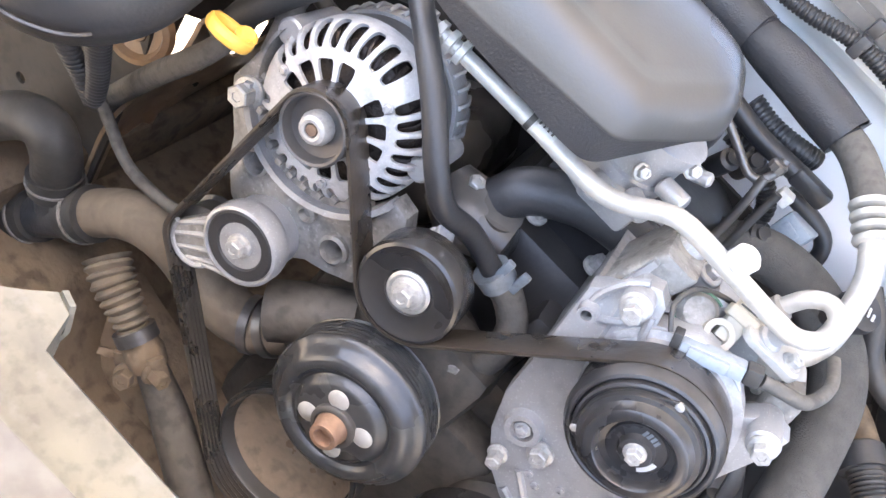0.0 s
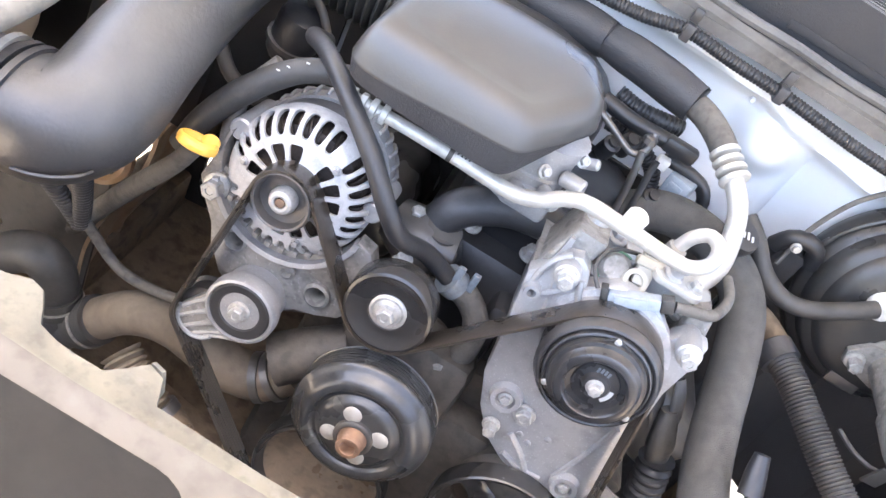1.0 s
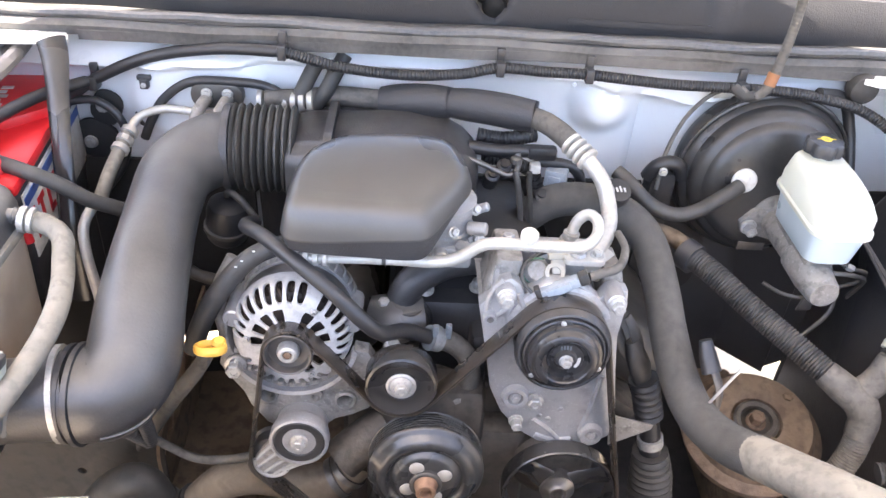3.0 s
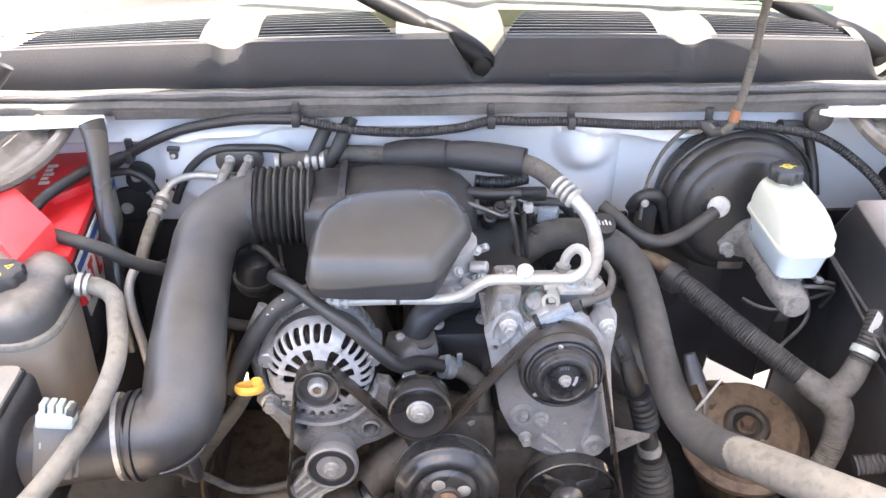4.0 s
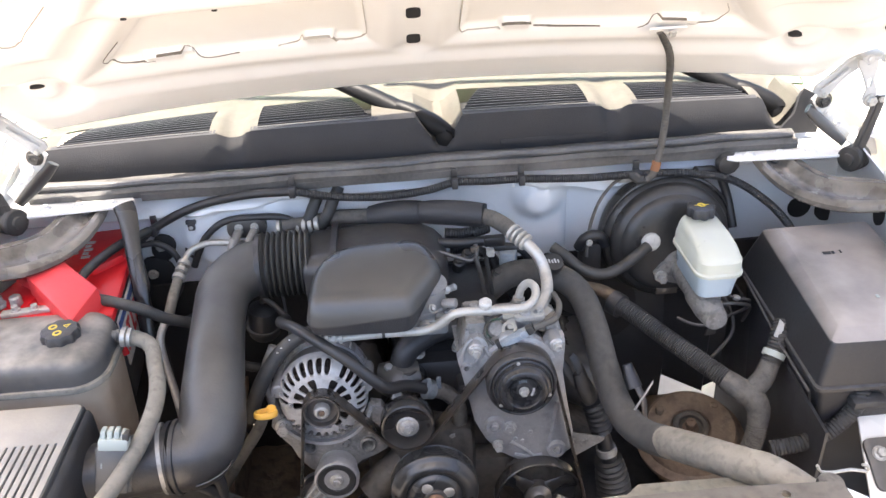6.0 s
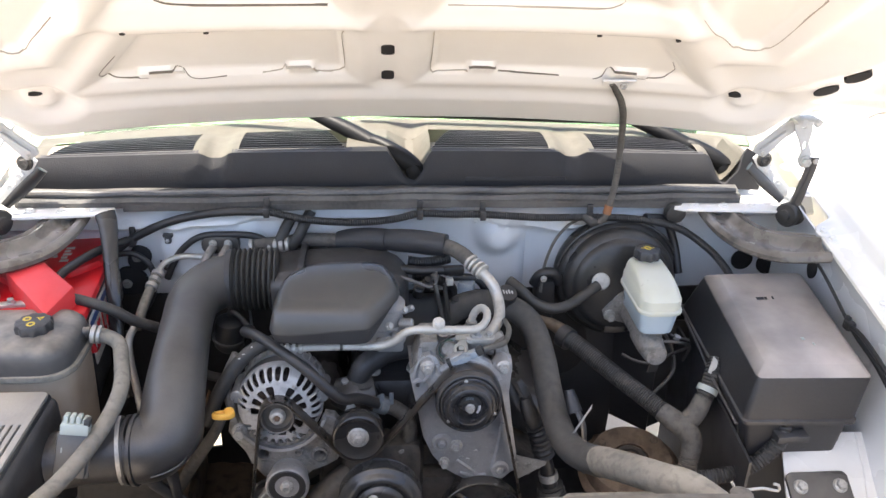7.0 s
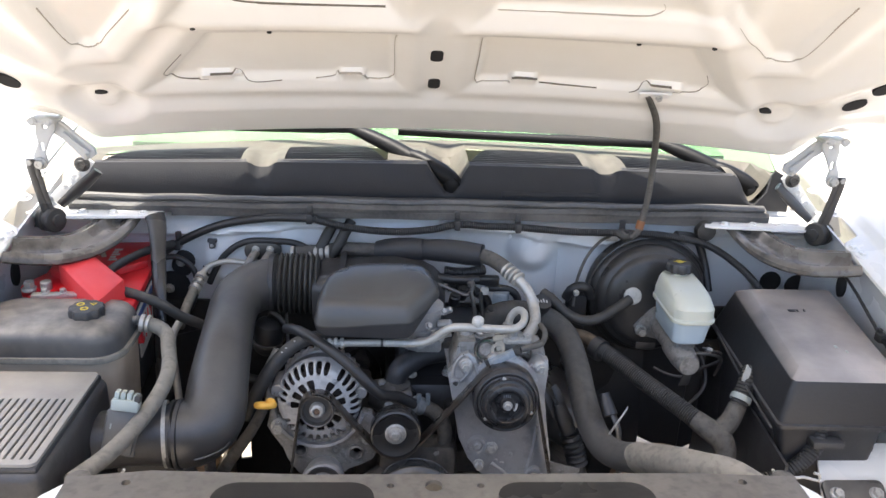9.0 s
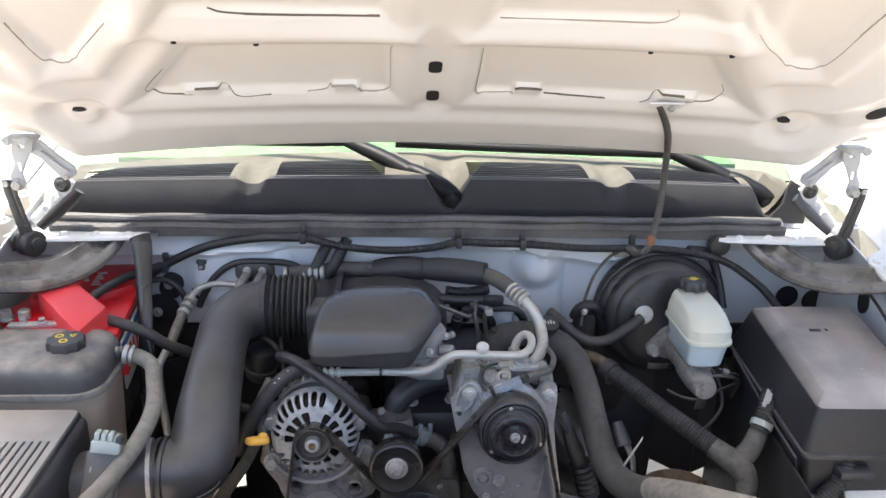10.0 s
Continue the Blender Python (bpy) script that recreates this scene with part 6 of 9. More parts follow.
def compressor_bracket():
    g = thing("compressor_bracket", "large cast aluminium accessory bracket below the compressor", "bracket", (0.1, 0.09, -0.08), ENG)
    out = [(0.004, 0.030), (0.010, 0.0), (0.020, -0.05), (0.028, -0.095), (0.046, -0.135), (0.070, -0.165), (0.10, -0.184), (0.137, -0.192), (0.170, -0.190), (0.196, -0.172), (0.200, -0.135), (0.188, -0.06), (0.182, -0.01), (0.186, 0.040), (0.184, 0.058), (0.160, 0.060), (0.150, 0.045), (0.125, 0.066), (0.085, 0.066), (0.058, 0.048), (0.052, 0.062), (0.040, 0.070), (0.024, 0.064), (0.018, 0.045)]
    bm = bmesh.new()
    slab(bm, out, 0.020, upright(0.088), holes=[circle(0.170, -0.167, 0.0085, 16), circle(0.018, 0.016, 0.0045, 12)], bevel=0.0025)
    part("plate", bm, alu, g)
    bm = bmesh.new()
    side = [(0.004, 0.030), (0.012, 0.0), (0.020, -0.05), (0.028, -0.095), (0.046, -0.135)]
    rings(bm, [[(px + 0.002, 0.072, ph), (px - 0.002, 0.20, ph + 0.015), (px + 0.010, 0.20, ph + 0.015), (px + 0.012, 0.075, ph)] for px, ph in side])
    part("side_wall", bm, alu_dirty, g)
    for pts in ([(0.026, 0.070, 0.045), (0.035, 0.0705, 0.02), (0.045, 0.070, -0.02)], [(0.09, 0.068, -0.145), (0.115, 0.068, -0.165), (0.13, 0.068, -0.182)],
                [(0.155, 0.068, -0.165), (0.165, 0.068, -0.12), (0.172, 0.068, -0.07)], [(0.145, 0.068, -0.178), (0.12, 0.068, -0.18), (0.095, 0.068, -0.172)]):
        part("web", tube(bmesh.new(), pts, 0.0038, 8), alu, g)
    for cx, ch, r, b in ((0.062, -0.107, 0.0165, 0.060), (0.170, -0.167, 0.0155, 0.060)):
        bm = bmesh.new()
        turned(bm, cx, ch, [(r + 0.003, 0.075), (r + 0.001, b + 0.004), (r - 0.001, b), (r - 0.006, b), (r - 0.0075, b + 0.006), (0.006, b + 0.007)], 30)
        part("boss", bm, alu, g)
    bm = bmesh.new()
    turned(bm, 0.018, 0.016, [(0.0045, 0.072), (0.0045, 0.058), (0.0075, 0.058), (0.0085, 0.062), (0.009, 0.070)], 18)
    part("lug", bm, alu, g, "small drilled lug")
    for pts in ([(0.014, 0.069, 0.023), (0.014, 0.067, 0.038), (0.020, 0.067, 0.056), (0.030, 0.067, 0.068)], [(0.024, 0.069, 0.014), (0.033, 0.067, 0.022), (0.042, 0.067, 0.034), (0.044, 0.067, 0.046)], [(0.050, 0.066, 0.050), (0.056, 0.064, 0.036), (0.062, 0.066, 0.028)]):
        part("pocket_rim", tube(bmesh.new(), pts, 0.0035, 8), alu, g)
    for cx, ch in ((0.034, 0.053), (0.168, 0.050)):
        bm = bmesh.new()
        cylinder(bm, (cx, 0.050, ch), (cx, 0.09, ch), 0.0125, 20, 0.002)
        part("ear", bm, alu, g)
        bolt(g, (cx, 0.048, ch), FWD, 0.0078, zinc, tall=1.2)
    bolt(g, (0.062, 0.063, -0.107), FWD, 0.0055, alu)
    bolt(g, (0.088, 0.064, -0.113), FWD, 0.0088, zinc)
    bolt(g, (0.066, 0.060, -0.143), FWD, 0.007, zinc, tall=1.8)
    bolt(g, (0.170, 0.066, -0.167), FWD, 0.006, zinc)
    bm = bmesh.new()
    rings(bm, [[(x + cx, d, h + 0.06 * (d - 0.10)) for x, d in rounded(-0.017 * k, 0.085, 0.017 * k, 0.160, 0.006, 3)] for cx, h, k in ((0.026, 0.02, 1.15), (0.033, 0.06, 1.05), (0.038, 0.078, 1.0), (0.0385, 0.084, 0.97), (0.039, 0.086, 0.88))])
    part("left_tower", bm, alu_dirty, g, "square cast tower beside the compressor")
    bm = bmesh.new()
    rings(bm, [[(x, d, h) for x, h in ((0.018, 0.045), (0.026, 0.030), (0.026, 0.076), (0.021, 0.076))] for d in (0.080, 0.150)])
    part("left_web", bm, alu, g)
    bm = bmesh.new()
    rings(bm, [[(x + cx, d, h) for x, d in rounded(-0.013 * k, 0.090, 0.013 * k, 0.150, 0.005, 3)] for cx, h, k in ((0.176, 0.02, 1.15), (0.172, 0.05, 1.0), (0.168, 0.070, 0.95), (0.167, 0.076, 0.82))])
    part("right_tower", bm, alu_dirty, g, "upright cast web beside the compressor")
    bm = bmesh.new()
    lathe(bm, (0.039, 0.125, 0.086), (0, 0.05, 1), [(0.0125, -0.002), (0.0130, 0.002), (0.0120, 0.006), (0.008, 0.007)], 22)
    part("tower_collar", bm, alu, g)
    bolt(g, (0.039, 0.1252, 0.092), (0, 0.05, 1), 0.0075, alu)
    bm = bmesh.new()
    rings(bm, [[(0.105 + r * math.cos(radians(a)), d, -0.002 + r * math.sin(radians(a))) for r, d in ((0.0585, 0.066), (0.0660, 0.066), (0.0665, 0.070), (0.0660, 0.084), (0.0585, 0.084))] for a in span(18, 162, 24)])
    part("nose_rim", bm, alu_bright, g, "bright curved rim over the clutch")
    for px, ph in ((0.125, -0.128), (0.098, -0.14), (0.11, -0.145)):
        bm = bmesh.new()
        turned(bm, px, ph, [(0.004, 0.069), (0.004, 0.066), (0.002, 0.0655)], 12)
        part("cast_dot", bm, alu, g)
    bm = bmesh.new()
    slab(bm, [(0.205, -0.205), (0.26, -0.175), (0.262, -0.168), (0.212, -0.155), (0.198, -0.15)], 0.003, upright(0.09))
    part("heat_shield", bm, alu_dirty, g, "thin dull metal shield")


def belt():
    """One closed belt round the pulleys: (x, height, radius, turn) in running order; turn 1 is clockwise seen from the front."""
    wheels = [(-0.054, -0.342, 0.0795, 1), (-0.251, -0.203, 0.0285, 1), (-0.225, -0.027, 0.0305, 1), (-0.087, -0.070, 0.0462, -1), (0.105, -0.002, 0.0575, 1), (0.134, -0.254, 0.0792, 1)]
    ends = []
    for (x0, h0, r0, s0), (x1, h1, r1, s1) in zip(wheels, wheels[1:] + wheels[:1]):
        d = Vector((x1 - x0, h1 - h0))
        a = math.atan2(d.y, d.x)
        k = math.asin(max(-1, min(1, (s1 * r1 - s0 * r0) / d.length)))
        n = a + math.pi / 2 + k
        ends.append(((x0 + s0 * r0 * math.cos(n), h0 + s0 * r0 * math.sin(n)), (x1 + s1 * r1 * math.cos(n), h1 + s1 * r1 * math.sin(n))))
    path = []
    for k, (x, h, r, s) in enumerate(wheels):
        p, q = ends[k - 1][1], ends[k][0]
        a, b = math.atan2(p[1] - h, p[0] - x), math.atan2(q[1] - h, q[0] - x)
        if s > 0:
            while b > a:
                b -= 2 * math.pi
        else:
            while b < a:
                b += 2 * math.pi
        n = max(2, int(abs(b - a) / 0.12))
        path += [(x + r * math.cos(a + (b - a) * j / n), h + r * math.sin(a + (b - a) * j / n)) for j in range(n + 1)]
        m = 6
        p2, q2 = ends[k]
        path += [(p2[0] + (q2[0] - p2[0]) * j / m, p2[1] + (q2[1] - p2[1]) * j / m) for j in range(1, m)]
    g = thing("serpentine_belt", "black ribbed serpentine belt running round the pulleys", "belt", (0, 0.045, -0.15), ENG)
    b0, b1, count = 0.0295, 0.0590, 6
    w = (b1 - b0) / count
    back = [(-0.0003, b0), (0.0018, b0), (0.0022, b0 + 0.0015), (0.0022, b1 - 0.0015), (0.0018, b1), (-0.0003, b1)]
    ribs = [(-0.0003, b0)]
    for j in range(count):
        ribs += [(-0.0022, b0 + w * (j + 0.3)), (-0.0022, b0 + w * (j + 0.7)), (-0.0004, b0 + w * (j + 1))]
    ribs += [(0.0, b1 - 0.0005), (0.0, b0 + 0.0005)]
    n = len(path)
    for name, profile in (("backing", back), ("ribs", ribs)):
        loops = []
        for k, (px, ph) in enumerate(path):
            ax, ah = path[k - 1]
            bx, bh = path[(k + 1) % n]
            t = Vector((bx - ax, bh - ah)).normalized()
            loops.append([(px - t.y * o, b, ph + t.x * o) for o, b in profile])
        bm = bmesh.new()
        rings(bm, loops, closed=True)
        part(name, bm, belt_rubber, g, sharp=30)


def engine_block():
    g = thing("engine", "dark dusty engine block with valve covers and intake", "engine", (0, 0.3, -0.2), ENG)
    bm = bmesh.new()
    box(bm, (-0.17, 0.15, -0.50), (0.19, 0.50, -0.16), 0.03)
    part("block", bm, engine_iron, g)
    bm = bmesh.new()
    box(bm, (-0.13, 0.10, -0.46), (0.10, 0.16, -0.20), 0.025)
    part("timing_cover", bm, engine_iron, g)
    for s, label in ((-1, "black valve cover"), (1, "black valve cover")):
        bm = bmesh.new()
        box(bm, (-0.075, 0.0, -0.045), (0.075, 0.36, 0.045), 0.028, 3, Matrix.Translation((0.02 + s * 0.215, 0.18, -0.12)) @ pose(0, 0, 0, 0, s * 32, 0))
        part("valve_cover", bm, black_metal, g, label)
        bm = bmesh.new()
        box(bm, (-0.09, 0.0, -0.10), (0.09, 0.34, -0.045), 0.012, 2, Matrix.Translation((0.02 + s * 0.205, 0.175, -0.135)) @ pose(0, 0, 0, 0, s * 32, 0))
        part("cylinder_head", bm, engine_iron, g)
    bm = bmesh.new()
    box(bm, (-0.11, 0.17, -0.17), (0.15, 0.46, -0.03), 0.03)
    box(bm, (-0.09, 0.20, -0.05), (0.10, 0.44, 0.05), 0.03)
    part("intake_manifold", bm, conduit_black, g)
    # water outlet with the big black pipe behind
    bm = bmesh.new()
    tube(bm, [(-0.135, 0.155, -0.045), (-0.10, 0.15, -0.048), (-0.06, 0.155, -0.045)], [0.025, 0.040, 0.03], 18, flat=0.75)
    lathe(bm, (-0.085, 0.16, -0.05), (0.1, -0.35, 1), [(0.036, -0.03), (0.038, 0.0), (0.030, 0.012), (0.024, 0.024), (0.022, 0.03)], 28)
    part("water_outlet", bm, black_metal, g, "black water outlet housing")
    for q in ((-0.114, 0.150, -0.030), (-0.058, 0.165, -0.010), (0.012, 0.185, -0.015)):
        bolt(g, q, (0, -0.35, 1), 0.0078, zinc, tall=1.4)
    bm = bmesh.new()
    tube(bm, [(-0.092, 0.160, -0.03), (-0.078, 0.165, 0.0), (-0.037, 0.18, 0.022), (0.006, 0.185, 0.030), (0.03, 0.19, 0.028), (0.07, 0.21, 0.0)], 0.022, 18)
    part("water_pipe", bm, plastic, g, "smooth black water pipe")
    bolt(g, (-0.062, 0.255, -0.045), (0, -0.2, 1), 0.009, zinc, tall=1.4)
    bm = bmesh.new()
    box(bm, (0.005, 0.13, -0.20), (0.03, 0.30, -0.06), 0.01)
    part("bracket_rib", bm, conduit_black, g)


alternator()
alternator_bracket()
tensioner()
idler()
water_pump()
crank_pulley()
steering_pump()
compressor()
compressor_bracket()
belt()
engine_block()
# ---- the bay round the engine ----
def hose(name, points, r, material, label, category="hose", seg=16, **more):
    """A plain hose or pipe as one thing."""
    bm = bmesh.new()
    tube(bm, points, r, seg, **more)
    return single(name, bm, material, label, category, points[0])


def band(parent, a, b, r, material, name="clamp", label="", thick=0.002):
    """A band round a hose from a to b."""
    bm = bmesh.new()
    a, b = Vector(a), Vector(b)
    d = (b - a).length
    lathe(bm, a, b - a, [(r - 0.002, 0), (r + thick, 0), (r + thick, d), (r - 0.002, d)], 28)
    return part(name, bm, material, parent, label)


# Black sheets added low on the firewall; the bay's shade is their colour.
def insulation():
    g = thing("lower_firewall_shade", "black sheets added on the lower firewall for the bay's darkness", "insulation", (0, 0.42, 0.8))
    def wide(z):
        return 0.475 + 0.315 * step(z, 0.69, 0.72)

    for a, b in ((-1.0, -0.42), (-0.41, 0.36), (0.37, 1.0)):
        bm = grid(bmesh.new(), lambda u, z: Vector((u * wide(z), 0.418 - 0.012 * math.sin(11 * u) * math.sin(13 * z), z)), span(a, b, 24), [0.45, 0.5, 0.55, 0.585, 0.615, 0.64, 0.665, 0.69, 0.705, 0.72] + span(0.75, 0.985, 10))
        # an opening low down beside the frame
        bmesh.ops.delete(bm, geom=[f for f in bm.faces if -0.445 < f.calc_center_median().x < -0.415 and 0.585 < f.calc_center_median().z < 0.635], context="FACES")
        geom = bmesh.ops.extrude_face_region(bm, geom=list(bm.faces), use_keep_orig=True)["geom"]
        bmesh.ops.translate(bm, vec=(0, -0.008, 0), verts=[v for v in geom if isinstance(v, bmesh.types.BMVert)])
        part("mat", bm, mat_black, g)
    # A black box added here keeps the corner of the bay dark.
    for s in (1,):
        bm = bmesh.new()
        box(bm, (s * 0.72 - 0.09, 0.02, 0.60), (s * 0.72 + 0.09, 0.42, 0.93), 0.03)
        single("wheelhouse", bm, plastic_grain, "black box added low beside the engine to darken the bay", "wheelhouse", (s * 0.66, 0.2, 0.7), group="wheelhouses")


def intake():
    g = thing("intake_duct", "large matte black plastic air intake duct with a bellows", "duct", (-0.38, 0.1, 1.0))
    path = [(-0.435, -0.050, 0.955), (-0.410, -0.046, 0.957), (-0.391, -0.018, 0.974), (-0.390, 0.035, 1.011), (-0.391, 0.10, 1.040), (-0.397, 0.20, 1.056), (-0.393, 0.255, 1.064), (-0.365, 0.300, 1.068), (-0.325, 0.318, 1.068)]
    bm = bmesh.new()
    tube(bm, path, [0.054, 0.053, 0.0505, 0.0475, 0.0455, 0.045, 0.047, 0.050, 0.052], 40, step=0.006)
    part("duct", bm, duct_black, g, "smooth black duct elbow")
    bm = bmesh.new()
    tube(bm, [(-0.405 + 0.055 * math.sin(a) * 0.9, -0.10 + 0.035 * (1 - math.cos(a)), 0.940 + 0.012 * math.sin(a)) for a in span(0.0, 1.5, 6)], 0.0018, 6)
    part("mould_seam", bm, plastic, g)
    for a, r in ((-0.452, 0.0555), (-0.441, 0.0575)):
        bm = bmesh.new()
        lathe(bm, (a, -0.050, 0.955), (1, 0.02, 0.02), [(r - 0.006, 0), (r, 0.001), (r, 0.007), (r - 0.006, 0.008)], 40)
        part("cuff_ring", bm, plastic, g)
    bm = bmesh.new()
    tube(bm, [(-0.332, 0.318, 1.068), (-0.245, 0.322, 1.066)], 0.062, 48, ribs=0.0102, rib_depth=0.0095)
    part("bellows", bm, rubber, g, "ribbed black rubber bellows")
    bm = bmesh.new()
    lathe(bm, (-0.345, 0.317, 1.068), (1, 0.03, 0), [(0.050, 0), (0.060, 0.002), (0.060, 0.012), (0.050, 0.014)], 36)
    part("band", bm, plastic, g)
    # resonator box behind the cover
    bm = bmesh.new()
    loops = []
    for x, k, zt in ((-0.255, 0.86, 0.0), (-0.235, 0.98, 0.0), (-0.16, 1.0, 0.003), (-0.09, 1.02, 0.006), (-0.04, 1.0, 0.0), (-0.012, 0.90, -0.008), (0.004, 0.72, -0.012), (0.010, 0.40, -0.014)):
        loops.append([(x, 0.325 + dy * k, 1.052 + zt + dz * k * 0.94) for dy, dz in ((y, z) for y, z in rounded(-0.075, -0.060, 0.075, 0.055, 0.034, 6))])
    rings(bm, loops)
    part("resonator", bm, plastic, g, "black moulded resonator box")
    bm = bmesh.new()
    rings(bm, [[(x, 0.325 + y, 1.058 + z) for y, z in rounded(-0.079, -0.064, 0.079, 0.060, 0.036, 6)] for x in (-0.203, -0.192)])
    part("ridge", bm, plastic, g)


def engine_cover():
    g = thing("engine_cover", "satin black rounded plastic cover on the throttle body", "engine cover", (-0.13, 0.15, 1.1))
    # outlines seen from above: the seam, and the crown where the sides have rounded over into the top
    seam = [(-0.231, 0.085), (-0.230, 0.066), (-0.220, 0.055), (-0.19, 0.050), (-0.13, 0.048), (-0.085, 0.047), (-0.064, 0.053), (-0.046, 0.080), (-0.024, 0.116), (-0.013, 0.140), (-0.014, 0.165), (-0.026, 0.198), (-0.045, 0.214), (-0.09, 0.220), (-0.15, 0.218), (-0.190, 0.205), (-0.218, 0.175), (-0.229, 0.130)]
    crown = [(-0.204, 0.100), (-0.200, 0.090), (-0.190, 0.086), (-0.17, 0.084), (-0.13, 0.082), (-0.095, 0.081), (-0.082, 0.084), (-0.070, 0.102), (-0.056, 0.128), (-0.049, 0.146), (-0.048, 0.162), (-0.052, 0.180), (-0.064, 0.188), (-0.09, 0.190), (-0.14, 0.188), (-0.168, 0.180), (-0.190, 0.160), (-0.203, 0.130)]
    n = 144

    def resample(loop, bends):
        """Points spread evenly between each pair of the outline's own points."""
        per = n // bends
        out = []
        for k in range(bends):
            a, b = Vector(loop[k]), Vector(loop[(k + 1) % bends])
            prev, after = Vector(loop[k - 1]), Vector(loop[(k + 2) % bends])
            for j in range(per):
                t = j / per
                out.append(0.5 * (2 * a + (b - prev) * t + (2 * prev - 5 * a + 4 * b - after) * t * t + (3 * a - prev - 3 * b + after) * t ** 3))
        return out

    a, b = resample(seam, len(seam)), resample(crown, len(crown))
    cen = Vector((-0.13, 0.135))
    rise = lambda q: 1.100 + 0.13 * (q.y - 0.05) + 0.011 * step(q.x, -0.22, -0.06)
    deep = lambda q: 0.005 + (0.013 + 0.014 * step(q.x, -0.22, -0.06)) * (1 - step(q.y, 0.045, 0.135))
    loops = []
    for k, f in ((0.78, 1.05), (0.90, 1.03), (0.965, 0.92), (0.985, 0.45), (0.99, 0.05)):
        loops.append([((cen + (q - cen) * k).x, (cen + (q - cen) * k).y, rise(q) - deep(q) * f) for q in a])
    part("lower_shell", rings(bmesh.new(), loops), plastic_grain, g, "dull black grained lower shell")
    top = lambda y: 1.145 + 0.16 * (y - 0.08)
    loops = [[(q.x, q.y, rise(q) - 0.001) for q in a], [((cen + (q - cen) * 1.004).x, (cen + (q - cen) * 1.004).y, rise(q) + 0.001) for q in a], [(q.x, q.y, rise(q) + 0.0025) for q in a]]
    for h in (0.1, 0.25, 0.4, 0.55, 0.68, 0.78, 0.86, 0.92, 0.96, 0.985, 1.0):
        inset = 0.22 * h + 0.78 * (1 - (1 - h ** 2.8) ** (1 / 2.8))
        ring = []
        for q, c in zip(a, b):
            p = q.lerp(c, inset)
            z0 = rise(q) + 0.0025
            ring.append((p.x, p.y, z0 + (top(c.y) - z0) * h))
        loops.append(ring)
    for k, dz in ((0.93, 0.0006), (0.8, 0.0014), (0.5, 0.0025), (0.15, 0.003)):
        loops.append([((cen + (q - cen) * k).x, (cen + (q - cen) * k).y, top((cen + (q - cen) * k).y) + dz) for q in b])
    part("dome", rings(bmesh.new(), loops), cover_black, g, "smooth satin black dome", sharp=60)
    # throttle body under its corner
    t = thing("throttle_body", "cast aluminium throttle body under the cover", "throttle body", (-0.03, 0.12, 1.04))
    bm = bmesh.new()
    lathe(bm, (-0.045, 0.175, 1.01), (0, 0, 1), [(0.036, 0), (0.040, 0.01), (0.040, 0.030), (0.043, 0.032), (0.043, 0.042), (0.040, 0.044), (0.040, 0.066), (0.044, 0.068), (0.044, 0.080), (0.034, 0.082)], 32)
    box(bm, (-0.055, 0.128, 1.012), (-0.005, 0.17, 1.044), 0.006)
    part("casting", bm, alu, t)
    for p, r, w in (((-0.012, 0.150, 1.062), 0.0085, (0.024, -0.008, 0.004)), ((-0.022, 0.135, 1.046), 0.008, (0.016, -0.022, 0.004)), ((-0.045, 0.128, 1.035), 0.010, (0.0, -0.018, 0.004)), ((-0.004, 0.170, 1.075), 0.006, (0.018, -0.004, 0.010))):
        bm = bmesh.new()
        cylinder(bm, p, Vector(p) + Vector(w), r, 18, 0.002)
        part("stub", bm, alu, t)
    for q in ((0.004, 0.142, 1.05), (-0.003, 0.158, 1.084), (-0.030, 0.132, 1.066)):
        bolt(t, q, (0.4, -0.6, 0.5), 0.0055, zinc)
    bm = bmesh.new()
    slab(bm, [(-0.012, -0.006), (0.012, -0.006), (0.012, 0.003), (0.004, 0.010), (-0.012, 0.008)], 0.004, Matrix.Translation((0.002, 0.150, 1.040)) @ pose(0, 0, 0, 60, 0, 25), bevel=0.001)
    part("lever", bm, alu, t, "small cast lever")


